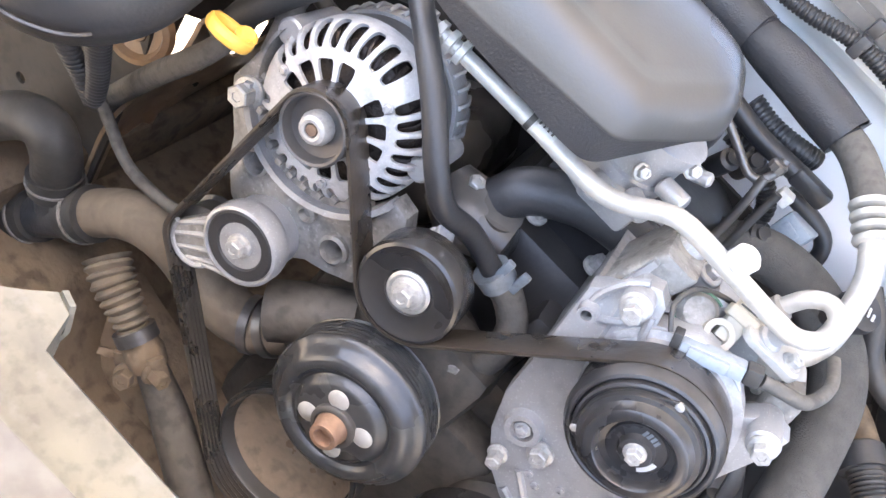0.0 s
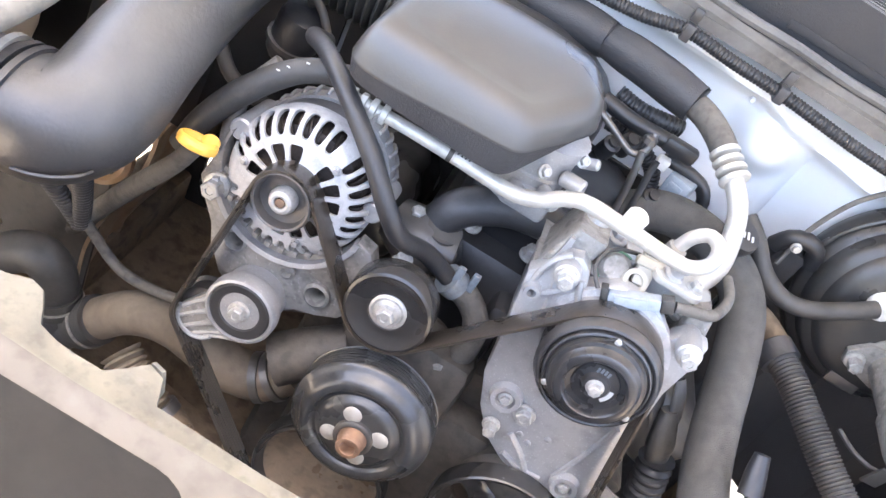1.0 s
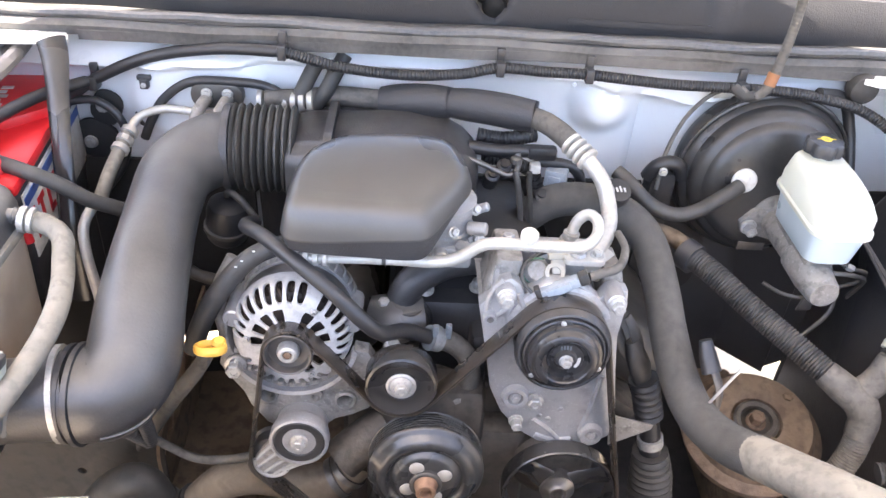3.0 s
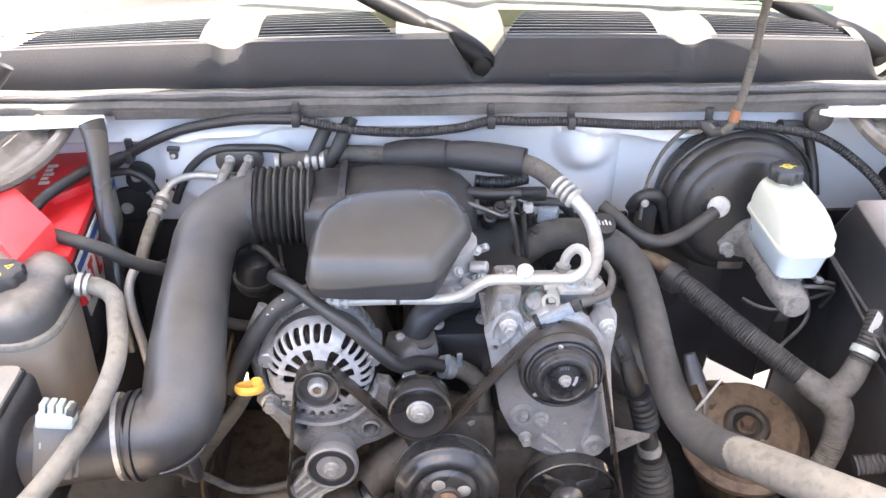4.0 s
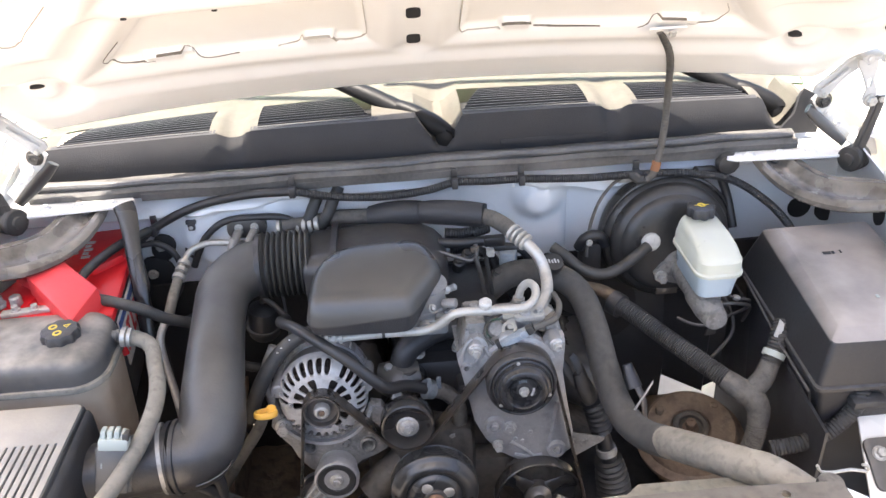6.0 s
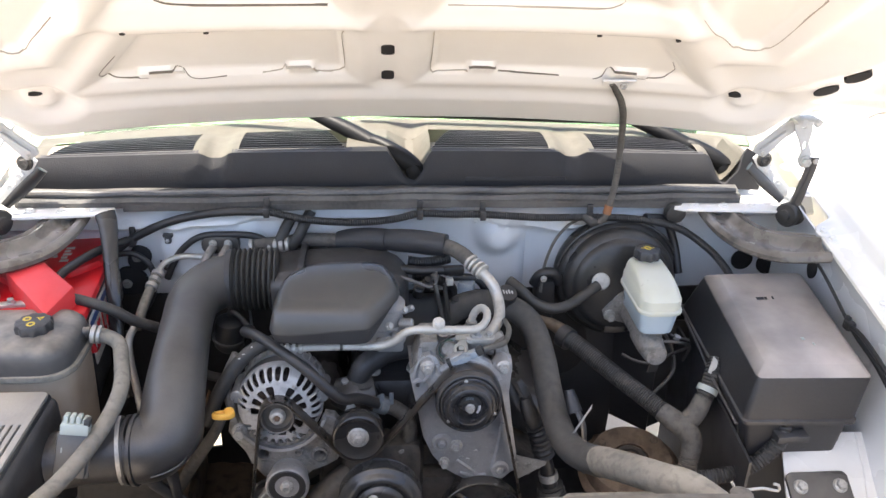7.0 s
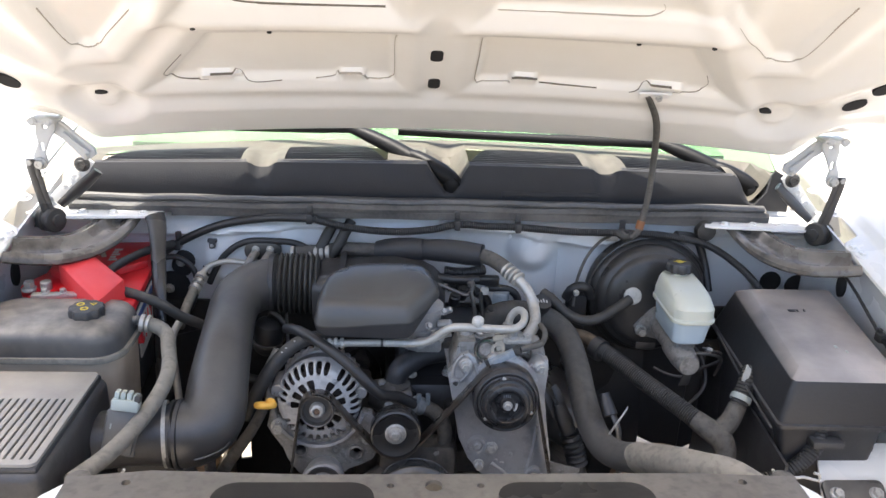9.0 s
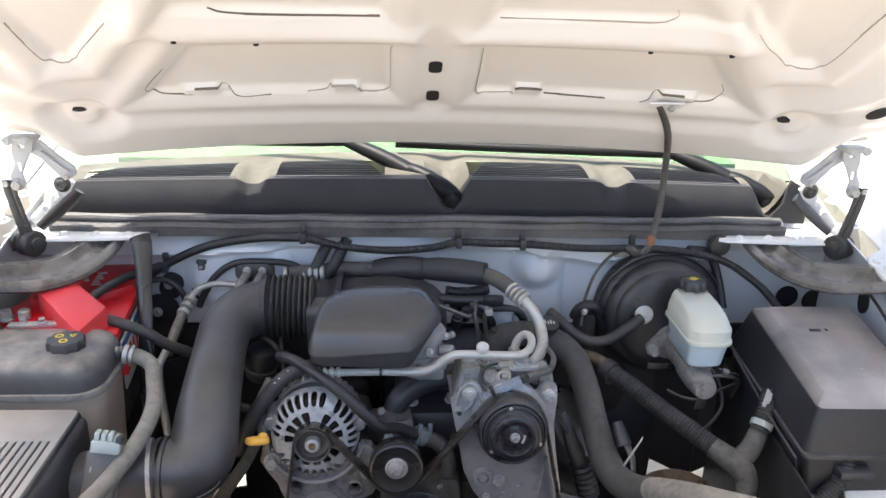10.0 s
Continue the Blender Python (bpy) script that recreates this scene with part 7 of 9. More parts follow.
def ac_lines():
    g = thing("suction_line", "bare aluminium air-conditioning line across the engine front", "pipe", (-0.2, 0.09, 1.05))
    pts = [(-0.218, 0.083, 1.0535), (-0.18, 0.086, 1.0535), (-0.114, 0.088, 1.0535), (-0.052, 0.086, 1.0545), (-0.026, 0.083, 1.064), (-0.004, 0.080, 1.083), (0.014, 0.078, 1.0905), (0.06, 0.079, 1.089), (0.100, 0.082, 1.086), (0.122, 0.086, 1.086), (0.138, 0.099, 1.092), (0.142, 0.120, 1.099), (0.134, 0.137, 1.098), (0.123, 0.141, 1.086), (0.117, 0.140, 1.066)]
    bm = bmesh.new()
    tube(bm, pts, [0.0062, 0.0062, 0.0064, 0.0066, 0.007, 0.0074, 0.0074, 0.0074, 0.0074, 0.0074, 0.0072, 0.0070, 0.0070, 0.0070, 0.0070], 18, step=0.005)
    part("pipe", bm, alu_tube, g)
    bm = bmesh.new()
    tube(bm, [(-0.1165, 0.0879, 1.0535), (-0.1115, 0.0880, 1.0535)], 0.0070, 18)
    part("mark_band", bm, rubber, g, "narrow black band")
    bm = bmesh.new()
    tube(bm, [(-0.1115, 0.0880, 1.0535), (-0.092, 0.0875, 1.0538)], 0.0067, 18)
    part("tag", bm, white_plastic, g, "white printed tag")
    for k in range(4):
        bm = bmesh.new()
        q = Vector((-0.108 + 0.004 * k, 0.0860, 1.0601))
        box(bm, q - Vector((0.0009, 0.002, 0.0005)), q + Vector((0.0009, 0.002, 0.0003)))
        part("print_bar", bm, rubber, g)
    for k in range(4):
        bm = bmesh.new()
        x = -0.221 + 0.011 * k
        lathe(bm, (x, 0.0832 + 0.0009 * k, 1.0535), (1, 0.08, 0), [(0.006, 0), (0.0095, 0.001), (0.0098, 0.0065), (0.006, 0.0075)], 6 if k == 1 else 20)
        part("crimp", bm, alu_tube, g)
    bm = bmesh.new()
    lathe(bm, (0.054, 0.080, 1.092), (0, -0.2, 1), [(0.007, 0.0), (0.008, 0.004), (0.0105, 0.006), (0.0105, 0.015), (0.008, 0.018), (0, 0.0185)], 20)
    part("service_cap", bm, white_plastic, g, "pale service port cap")
    bm = bmesh.new()
    lathe(bm, (0.117, 0.140, 1.058), (0.1, 0.02, 1), [(0.0125, -0.012), (0.0130, 0.0), (0.0105, 0.002), (0.0105, 0.010), (0.007, 0.012)], 20)
    part("end_nut", bm, alu_dirty, g, "dull end fitting")
    g = thing("discharge_line", "dusty aluminium air-conditioning line with a crimped fitting", "pipe", (0.13, 0.26, 1.12))
    bm = bmesh.new()
    tube(bm, [(0.148, 0.248, 1.112), (0.166, 0.232, 1.095), (0.176, 0.215, 1.073), (0.176, 0.185, 1.056), (0.165, 0.155, 1.050), (0.150, 0.130, 1.045), (0.142, 0.112, 1.040)], 0.0106, 20, step=0.005)
    part("pipe", bm, alu_tube, g)
    bm = bmesh.new()
    tube(bm, [(0.076, 0.338, 1.128), (0.098, 0.315, 1.130), (0.118, 0.288, 1.127), (0.130, 0.270, 1.122)], 0.0150, 20)
    part("rubber_hose", bm, rubber_dusty, g, "dusty rubber hose")
    for k in range(4):
        bm = bmesh.new()
        q = Vector((0.126, 0.275, 1.1235)).lerp(Vector((0.148, 0.249, 1.1125)), k / 3.4)
        lathe(bm, q, (0.022, -0.026, -0.011), [(0.0125, 0), (0.0160, 0.0015), (0.0168, 0.004), (0.0160, 0.0065), (0.0125, 0.008)], 24)
        part("crimp", bm, alu_tube, g, "crimped ferrule ring")
    for a, b, name in (((-0.130, 0.402, 1.110), (-0.034, 0.376, 1.124), "sleeve"), ((-0.036, 0.377, 1.124), (0.084, 0.334, 1.129), "sleeve")):
        bm = bmesh.new()
        a, b = Vector(a), Vector(b)
        tube(bm, [a, a.lerp(b, 0.03), a.lerp(b, 0.5) + Vector((0, 0, 0.002)), a.lerp(b, 0.96), b], [0.020, 0.0235, 0.024, 0.0242, 0.0225], 28)
        part(name, bm, plastic_grain, g, "black foam insulating sleeve")
    bm = bmesh.new()
    tube(bm, [(-0.13, 0.402, 1.11), (-0.20, 0.412, 1.108), (-0.25, 0.40, 1.106), (-0.30, 0.395, 1.105)], 0.015, 18)
    part("far_hose", bm, rubber_dusty, g)
    for k in range(7):
        bm = bmesh.new()
        lathe(bm, (-0.312 + 0.012 * k, 0.398, 1.101 + 0.0006 * k), (1, 0, 0.05), [(0.012, 0), (0.0162, 0.001), (0.0168, 0.004), (0.0162, 0.008), (0.012, 0.009)], 22)
        part("far_crimp", bm, alu_tube, g)
    g = thing("liquid_line", "thin aluminium line and dusty fitting by the duct", "pipe", (-0.48, 0.36, 1.05))
    bm = bmesh.new()
    tube(bm, [(-0.372, 0.40, 1.075), (-0.385, 0.392, 1.078), (-0.41, 0.392, 1.082), (-0.45, 0.395, 1.082), (-0.482, 0.385, 1.073), (-0.494, 0.36, 1.058)], 0.0062, 14)
    part("pipe", bm, alu_tube, g)
    bm = bmesh.new()
    tube(bm, [(-0.494, 0.362, 1.058), (-0.50, 0.33, 1.044), (-0.505, 0.29, 1.028), (-0.512, 0.25, 1.0)], 0.0095, 16)
    part("rubber_hose", bm, hose_tan, g)
    for k in range(3):
        bm = bmesh.new()
        q = Vector((-0.491, 0.368, 1.061)).lerp(Vector((-0.501, 0.325, 1.042)), k / 3)
        lathe(bm, q, (-0.01, -0.043, -0.019), [(0.008, 0), (0.0125, 0.001), (0.0125, 0.009), (0.008, 0.010)], 8 if k == 1 else 20)
        part("nut", bm, alu_tube, g)
    bm = bmesh.new()
    tube(bm, [(-0.505, 0.23, 1.022), (-0.512, 0.20, 1.005), (-0.510, 0.185, 0.97), (-0.505, 0.18, 0.90), (-0.50, 0.17, 0.80)], 0.0072, 12)
    part("down_pipe", bm, alu_tube, g)
    g = thing("line_block", "black fitting block with two nuts on the firewall", "fitting", (-0.385, 0.41, 1.135))
    bm = bmesh.new()
    slab(bm, rounded(-0.408, 1.086, -0.332, 1.124, 0.017, 6), 0.016, upright(0.412), bevel=0.003)
    part("plate", bm, black_metal, g)
    bm = bmesh.new()
    tube(bm, [(-0.485, 0.40, 1.030), (-0.470, 0.403, 1.062), (-0.447, 0.404, 1.096), (-0.406, 0.402, 1.124), (-0.344, 0.402, 1.127), (-0.298, 0.402, 1.122), (-0.27, 0.400, 1.103), (-0.262, 0.395, 1.07)], 0.0068, 10)
    part("overflow_hose", bm, conduit_black, g, "thin black hose looped over the block")
    for x in (-0.384, -0.354):
        bolt(g, (x, 0.395, 1.110), FWD, 0.006, zinc)
        bm = bmesh.new()
        tube(bm, [(x, 0.400, 1.102), (x - 0.004, 0.378, 1.100), (x - 0.012, 0.365, 1.085), (x - 0.020, 0.360, 1.045)], 0.0088, 12)
        part("stub_pipe", bm, alu_dirty, g)


def harness():
    g = thing("wiring_harness", "black corrugated wiring conduit along the firewall", "wiring", (0, 0.385, 1.18))
    pts = [(-0.60, 0.40, 1.075), (-0.55, 0.405, 1.115), (-0.46, 0.398, 1.160), (-0.36, 0.388, 1.182), (-0.269, 0.378, 1.187), (-0.19, 0.380, 1.168), (-0.10, 0.384, 1.159), (-0.02, 0.384, 1.165), (0.035, 0.384, 1.177), (0.10, 0.386, 1.174), (0.163, 0.386, 1.173), (0.28, 0.384, 1.166), (0.388, 0.382, 1.166), (0.48, 0.380, 1.162), (0.566, 0.370, 1.146), (0.62, 0.33, 1.118), (0.648, 0.285, 1.090), (0.66, 0.25, 1.06)]
    bm = bmesh.new()
    tube(bm, pts[:5], 0.0084, 14)
    part("taped_run", bm, conduit_black, g, "smooth black taped run")
    bm = bmesh.new()
    tube(bm, pts[4:], 0.0082, 12, ribs=0.0046, rib_depth=0.0015)
    part("conduit", bm, conduit_black, g)
    for x, y, z in ((-0.269, 0.378, 1.187), (0.035, 0.384, 1.177), (0.163, 0.386, 1.173), (0.385, 0.382, 1.166), (-0.545, 0.405, 1.115)):
        bm = bmesh.new()
        box(bm, (x - 0.006, y - 0.0105, z - 0.0105), (x + 0.006, y + 0.012, z + 0.0100), 0.002)
        box(bm, (x - 0.006, y + 0.004, z + 0.006), (x + 0.006, y + 0.012, z + 0.026), 0.002)
        part("clip", bm, plastic, g, "black plastic clip")
    bm = bmesh.new()
    tube(bm, [(0.50, 0.382, 1.165), (0.55, 0.40, 1.15), (0.575, 0.395, 1.10), (0.585, 0.37, 1.04)], 0.0085, 10)
    part("branch", bm, conduit_black, g)
    bm = bmesh.new()
    lathe(bm, (0.565, 0.392, 1.172), FWD, [(0.02, -0.01), (0.023, 0), (0.02, 0.012), (0.008, 0.016)], 20)
    part("grommet", bm, rubber, g)
    # the strap from hood to cowl
    s = thing("ground_strap", "grey sleeved strap hanging from the open hood", "strap", (0.41, 0.36, 1.2))
    bm = bmesh.new()
    tube(bm, [(0.360, 0.252, 1.476), (0.372, 0.268, 1.462), (0.408, 0.325, 1.41), (0.426, 0.368, 1.33), (0.424, 0.365, 1.26), (0.414, 0.355, 1.205), (0.405, 0.350, 1.178), (0.390, 0.354, 1.166), (0.378, 0.368, 1.172)], [0.0055, 0.0062, 0.0068, 0.0068, 0.0068, 0.0066, 0.0070, 0.0068, 0.006], 12, ribs=0.006, rib_depth=0.0005)
    part("sleeve", bm, rubber_dusty, s, "worn grey sleeve")
    band(s, (0.4125, 0.3540, 1.203), (0.4085, 0.3510, 1.186), 0.0072, orange_tape, "tape", "orange tape wrap", 0.0012)
    bm = bmesh.new()
    tube(bm, [(0.394, 0.352, 1.170), (0.383, 0.358, 1.164), (0.370, 0.372, 1.172)], 0.0078, 10)
    part("lower_sleeve", bm, rubber, s)
    bm = bmesh.new()
    slab(bm, [(-0.03, -0.004), (0.03, -0.004), (0.026, 0.012), (-0.026, 0.014)], 0.004, Matrix.Translation((0.372, 0.247, 1.478)) @ pose(0, 0, 0, -38))
    part("tab", bm, primer, s)
    bolt(s, (0.378, 0.240, 1.474), (0, -0.6, -0.8), 0.005, zinc)
    w = thing("bonding_wire", "thin braided wire from the firewall to the engine", "wire", (0.36, 0.4, 1.15))
    bm = bmesh.new()
    tube(bm, [(0.372, 0.410, 1.150), (0.345, 0.398, 1.142), (0.315, 0.385, 1.11), (0.295, 0.37, 1.06), (0.287, 0.35, 1.01)], 0.0032, 8)
    part("wire", bm, rubber_dusty, w)
    bm = bmesh.new()
    box(bm, (0.357, 0.405, 1.138), (0.385, 0.411, 1.160), 0.002)
    part("lug", bm, zinc, w)


def brakes():
    g = thing("brake_booster", "round black brake booster on the firewall", "brake booster", (0.455, 0.36, 1.03))
    c, ax = Vector((0.455, 0.415, 1.022)), Vector((0, -1, 0.10))
    bm = bmesh.new()
    lathe(bm, c, ax, [(0.10, -0.01), (0.128, 0.0), (0.1325, 0.006), (0.1325, 0.020), (0.128, 0.026), (0.1285, 0.034), (0.1265, 0.040), (0.118, 0.046), (0.117, 0.060), (0.112, 0.068), (0.103, 0.072), (0.099, 0.080), (0.088, 0.086), (0.04, 0.088), (0.0, 0.088)], 80)
    part("shell", bm, booster_black, g)
    bm = bmesh.new()
    tube(bm, [c + ax * 0.03 + Vector((0.131 * math.cos(a), 0, 0.131 * math.sin(a))) for a in span(0.2, 3.0, 30)], 0.0035, 8)
    part("clinch_rim", bm, black_metal, g)
    bm = bmesh.new()
    box(bm, (0.425, 0.322, 0.925), (0.468, 0.327, 0.940), 0.001, m=None)
    part("label_plate", bm, steel_worn, g, "small dark label plate")
    g2 = thing("vacuum_hose", "black rubber vacuum hose with a white check valve", "hose", (0.40, 0.33, 1.04))
    bm = bmesh.new()
    tube(bm, [(0.398, 0.318, 1.042), (0.372, 0.305, 1.030), (0.335, 0.295, 1.010), (0.300, 0.292, 1.004), (0.265, 0.300, 1.015), (0.235, 0.312, 1.04), (0.215, 0.33, 1.05)], 0.0108, 18)
    part("hose", bm, rubber, g2)
    bm = bmesh.new()
    lathe(bm, (0.407, 0.338, 1.043), (-0.05, -1, 0.25), [(0.012, -0.02), (0.0135, 0.0), (0.0185, 0.002), (0.0185, 0.012), (0.016, 0.015), (0, 0.0155)], 28)
    part("check_valve", bm, white_plastic, g2, "round white check valve cap")
    # master cylinder and reservoir
    m = thing("brake_master_cylinder", "milky brake fluid reservoir on a cast master cylinder", "master cylinder", (0.478, 0.25, 1.0))
    bm = bmesh.new()
    lathe(bm, (0.470, 0.335, 0.985), (0.02, -1, -0.02), [(0.040, 0), (0.040, 0.012), (0.024, 0.02), (0.022, 0.10), (0.026, 0.105), (0.026, 0.15), (0.022, 0.185), (0.019, 0.192), (0, 0.193)], 32)
    box(bm, (0.455, 0.18, 0.99), (0.495, 0.30, 1.012), 0.006)
    part("casting", bm, alu_dirty, m, "dull cast cylinder body")
    bm = bmesh.new()
    slab(bm, [(-0.05, -0.018), (-0.03, -0.022), (0.0, -0.03), (0.05, -0.022), (0.055, 0.0), (0.04, 0.025), (0.0, 0.034), (-0.04, 0.02), (-0.056, 0.0)], 0.010, Matrix.Translation((0.470, 0.325, 0.980)) @ pose(0, 0, 0, 90), bevel=0.002)
    part("flange", bm, alu_dirty, m)
    bolt(m, (0.428, 0.312, 0.974), FWD, 0.009, zinc, tall=1.5)
    bolt(m, (0.512, 0.312, 0.974), FWD, 0.009, zinc, tall=1.5)

    def ringed(k, z, x0, x1, y0, y1, r=0.018):
        cx, cy = (x0 + x1) / 2, (y0 + y1) / 2
        return [(cx + (x - cx) * k, cy + (y - cy) * k, z) for x, y in rounded(x0, y0, x1, y1, r, 6)]

    bm = bmesh.new()
    rings(bm, [ringed(0.96, 1.016, 0.445, 0.503, 0.165, 0.285), ringed(1.02, 1.021, 0.443, 0.507, 0.162, 0.29), ringed(1.06, 1.066, 0.441, 0.511, 0.158, 0.292)])
    part("lower_tank", bm, fluid_blue, m, "bluish lower tank with fluid")
    bm = bmesh.new()
    full = (0.434, 0.517, 0.150, 0.302, 0.024)
    loops = [ringed(1, 1.064, *full), ringed(1.035, 1.066, *full), ringed(1.035, 1.071, *full), ringed(0.985, 1.0735, *full), ringed(0.98, 1.092, *full)]
    for k in range(1, 9):
        t = k / 8
        y0 = 0.152 + 0.088 * (1 - math.cos(t * math.pi / 2)) ** 0.9
        loops.append(ringed(0.975 - 0.30 * (1 - math.sqrt(1 - 0.985 * t * t)), 1.093 + 0.026 * math.sin(t * math.pi / 2), 0.436 + 0.004 * t, 0.515 - 0.003 * t, y0, 0.303, 0.024))
    rings(bm, loops)
    part("upper_tank", bm, reservoir_mat, m, "milky white upper tank")
    bm = bmesh.new()
    lathe(bm, (0.478, 0.280, 1.112), (0, -0.08, 1), [(0.017, 0), (0.017, 0.012)], 24)
    part("neck", bm, reservoir_mat, m)
    bm = bmesh.new()
    lob = lambda a: 1 + 0.07 * math.cos(8 * a)
    loops = [[(0.478 + r * lob(a) * math.cos(a), 0.282 + r * lob(a) * math.sin(a), z) for a in (2 * math.pi * k / 72 for k in range(72))] for r, z in ((0.020, 1.122), (0.0245, 1.123), (0.0245, 1.138), (0.0225, 1.141), (0.012, 1.1425))]
    rings(bm, loops)
    part("cap", bm, plastic, m, "black screw cap with a yellow symbol")
    bm = bmesh.new()
    lathe(bm, (0.478, 0.282, 1.1425), (0, 0, 1), [(0.0075, -0.001), (0.0075, 0.0006), (0.0045, 0.0007), (0.0045, -0.001)], 20, close=True)
    box(bm, (0.465, 0.281, 1.142), (0.491, 0.283, 1.1431))
    part("cap_symbol", bm, yellow_ink, m, "yellow warning symbol")
    bm = bmesh.new()
    cylinder(bm, (0.515, 0.215, 1.038), (0.530, 0.21, 1.038), 0.010, 16, 0.002)
    part("level_sensor", bm, plastic, m)
    for pts in (([(0.487, 0.19, 0.985), (0.53, 0.185, 0.985), (0.56, 0.20, 0.965), (0.56, 0.22, 0.92)]), ([(0.487, 0.26, 0.98), (0.53, 0.25, 0.96), (0.545, 0.22, 0.90), (0.50, 0.20, 0.85)])):
        bm = bmesh.new()
        tube(bm, pts, 0.0034, 8)
        part("brake_line", bm, steel_worn, m)
    bm = bmesh.new()
    lathe(bm, (0.482, 0.19, 0.985), (1, 0, 0), [(0.008, 0), (0.008, 0.016), (0.005, 0.018)], 6)
    part("line_nut", bm, zinc, m)


def fuse_box():
    g = thing("fuse_box", "black plastic under-hood fuse box with a dusty lid", "fuse box", (0.69, 0.1, 1.0))

    def soft(loop, r=0.010, n=4):
        out = []
        loop = [Vector(p) for p in loop]
        for k in range(len(loop)):
            p, a, b = loop[k], loop[k - 1], loop[(k + 1) % len(loop)]
            u, v = (a - p).normalized() * r, (b - p).normalized() * r
            for j in range(n + 1):
                t = j / n
                out.append((p + u) * (1 - t) ** 2 + p * 2 * t * (1 - t) + (p + v) * t * t)
        return out

    def mix(a, b, k):
        return [p.lerp(q, k) for p, q in zip(a, b)]

    crown = soft([(0.600, -0.012, 1.065), (0.764, -0.020, 1.065), (0.780, 0.252, 1.098), (0.619, 0.256, 1.096)], 0.008)
    brow = soft([(0.579, -0.038, 1.053), (0.774, -0.044, 1.053), (0.798, 0.272, 1.084), (0.598, 0.278, 1.083)], 0.010)
    hem = soft([(0.563, -0.050, 0.976), (0.758, -0.054, 0.974), (0.788, 0.278, 1.000), (0.566, 0.285, 1.010)], 0.012)
    cen = sum(crown, Vector()) / len(crown)
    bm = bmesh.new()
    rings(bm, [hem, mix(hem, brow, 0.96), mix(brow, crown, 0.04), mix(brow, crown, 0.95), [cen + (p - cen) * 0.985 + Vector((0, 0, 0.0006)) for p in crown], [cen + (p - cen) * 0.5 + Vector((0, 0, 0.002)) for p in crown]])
    part("lid", bm, lid_black, g, "dusty black lid, the sheen of its top put into the colour")
    edge = [p + Vector((p.x - cen.x, p.y - cen.y, 0)).normalized() * 0.005 for p in hem]
    bm = bmesh.new()
    rings(bm, [[p + Vector((0, 0, d)) for p in loop] for loop, d in ((hem, -0.006), (edge, -0.005), (edge, 0.001), (hem, 0.003))])
    part("lid_rim", bm, plastic, g)
    bm = bmesh.new()
    rings(bm, [soft([(0.592, -0.030, 0.880), (0.752, -0.030, 0.880), (0.772, 0.25, 0.90), (0.590, 0.25, 0.90)]), [cen + (p - cen) * 0.955 for p in hem]])
    part("base", bm, plastic_grain, g)
    bm = bmesh.new()
    box(bm, (0.675, -0.018, 0.895), (0.765, 0.02, 0.955), 0.004)
    part("front_foot", bm, plastic, g)
    bolt(g, (0.70, -0.02, 0.918), FWD, 0.007, zinc)
    bm = bmesh.new()
    rings(bm, [[(0.648 + r * math.cos(a), b, 0.957 + r * 1.1 * math.sin(a)) for r, b in ((0.030, -0.028), (0.030, -0.036), (0.023, -0.036), (0.023, -0.028))] for a in span(0.0, math.pi, 14)])
    part("cable_arch", bm, plastic, g)
    for x, y, k in ((0.665, 0.165, 0.014), (0.676, 0.165, 0.004), (0.690, 0.166, 0.003), (0.692, 0.045, 0.005), (0.705, 0.030, 0.003)):
        zz = 1.0688 + 0.121 * (y + 0.015)
        for j in range(2):
            bm = bmesh.new()
            box(bm, (-k / 2, -0.0012, -0.001), (k / 2, 0.0012, 0.0004), 0.0, 1, Matrix.Translation((x, y + 0.004 * j, zz + 0.0005 * j)) @ pose(0, 0, 0, 6.9))
            part("moulded_mark", bm, plastic if y > 0.1 else grey_pale, g)
    c = thing("fuse_box_conduit", "black corrugated conduit leaving the fuse box", "conduit", (0.648, -0.03, 0.96))
    bm = bmesh.new()
    tube(bm, [(0.648, -0.012, 0.966), (0.648, -0.030, 0.958), (0.643, -0.040, 0.934), (0.624, -0.046, 0.905), (0.594, -0.050, 0.880), (0.556, -0.050, 0.862), (0.51, -0.045, 0.85)], 0.0145, 16, ribs=0.006, rib_depth=0.002)
    part("conduit", bm, conduit_black, c)
    bm = bmesh.new()
    box(bm, (0.625, -0.062, 0.935), (0.680, -0.030, 0.948), 0.002)
    part("strap", bm, plastic, c)
    # side bracket with bright tip
    b = thing("fuse_box_bracket", "thin dark steel bracket edge beside the fuse box", "bracket", (0.57, 0.1, 1.0))
    bm = bmesh.new()
    tube(bm, [(0.555, 0.230, 1.012), (0.553, 0.150, 1.000), (0.552, 0.070, 0.985), (0.553, -0.045, 0.968)], 0.0022, 6)
    part("edge", bm, steel_worn, b)
    bm = bmesh.new()
    slab(bm, [(-0.008, 0.0), (0.006, -0.006), (0.010, 0.02), (0.002, 0.03)], 0.003, Matrix.Translation((0.552, 0.074, 0.992)) @ pose(0, 0, 0, 80, 0, 10))
    part("tip", bm, white_plastic, b)
    bm = bmesh.new()
    slab(bm, [(-0.04, 0.80), (0.20, 0.78), (0.24, 1.02), (0.0, 0.955)], 0.004, Matrix.Translation((0.578, 0, 0)) @ pose(0, 0, 0, 90, 0, 90))
    part("side_wall", bm, plastic_grain, b)


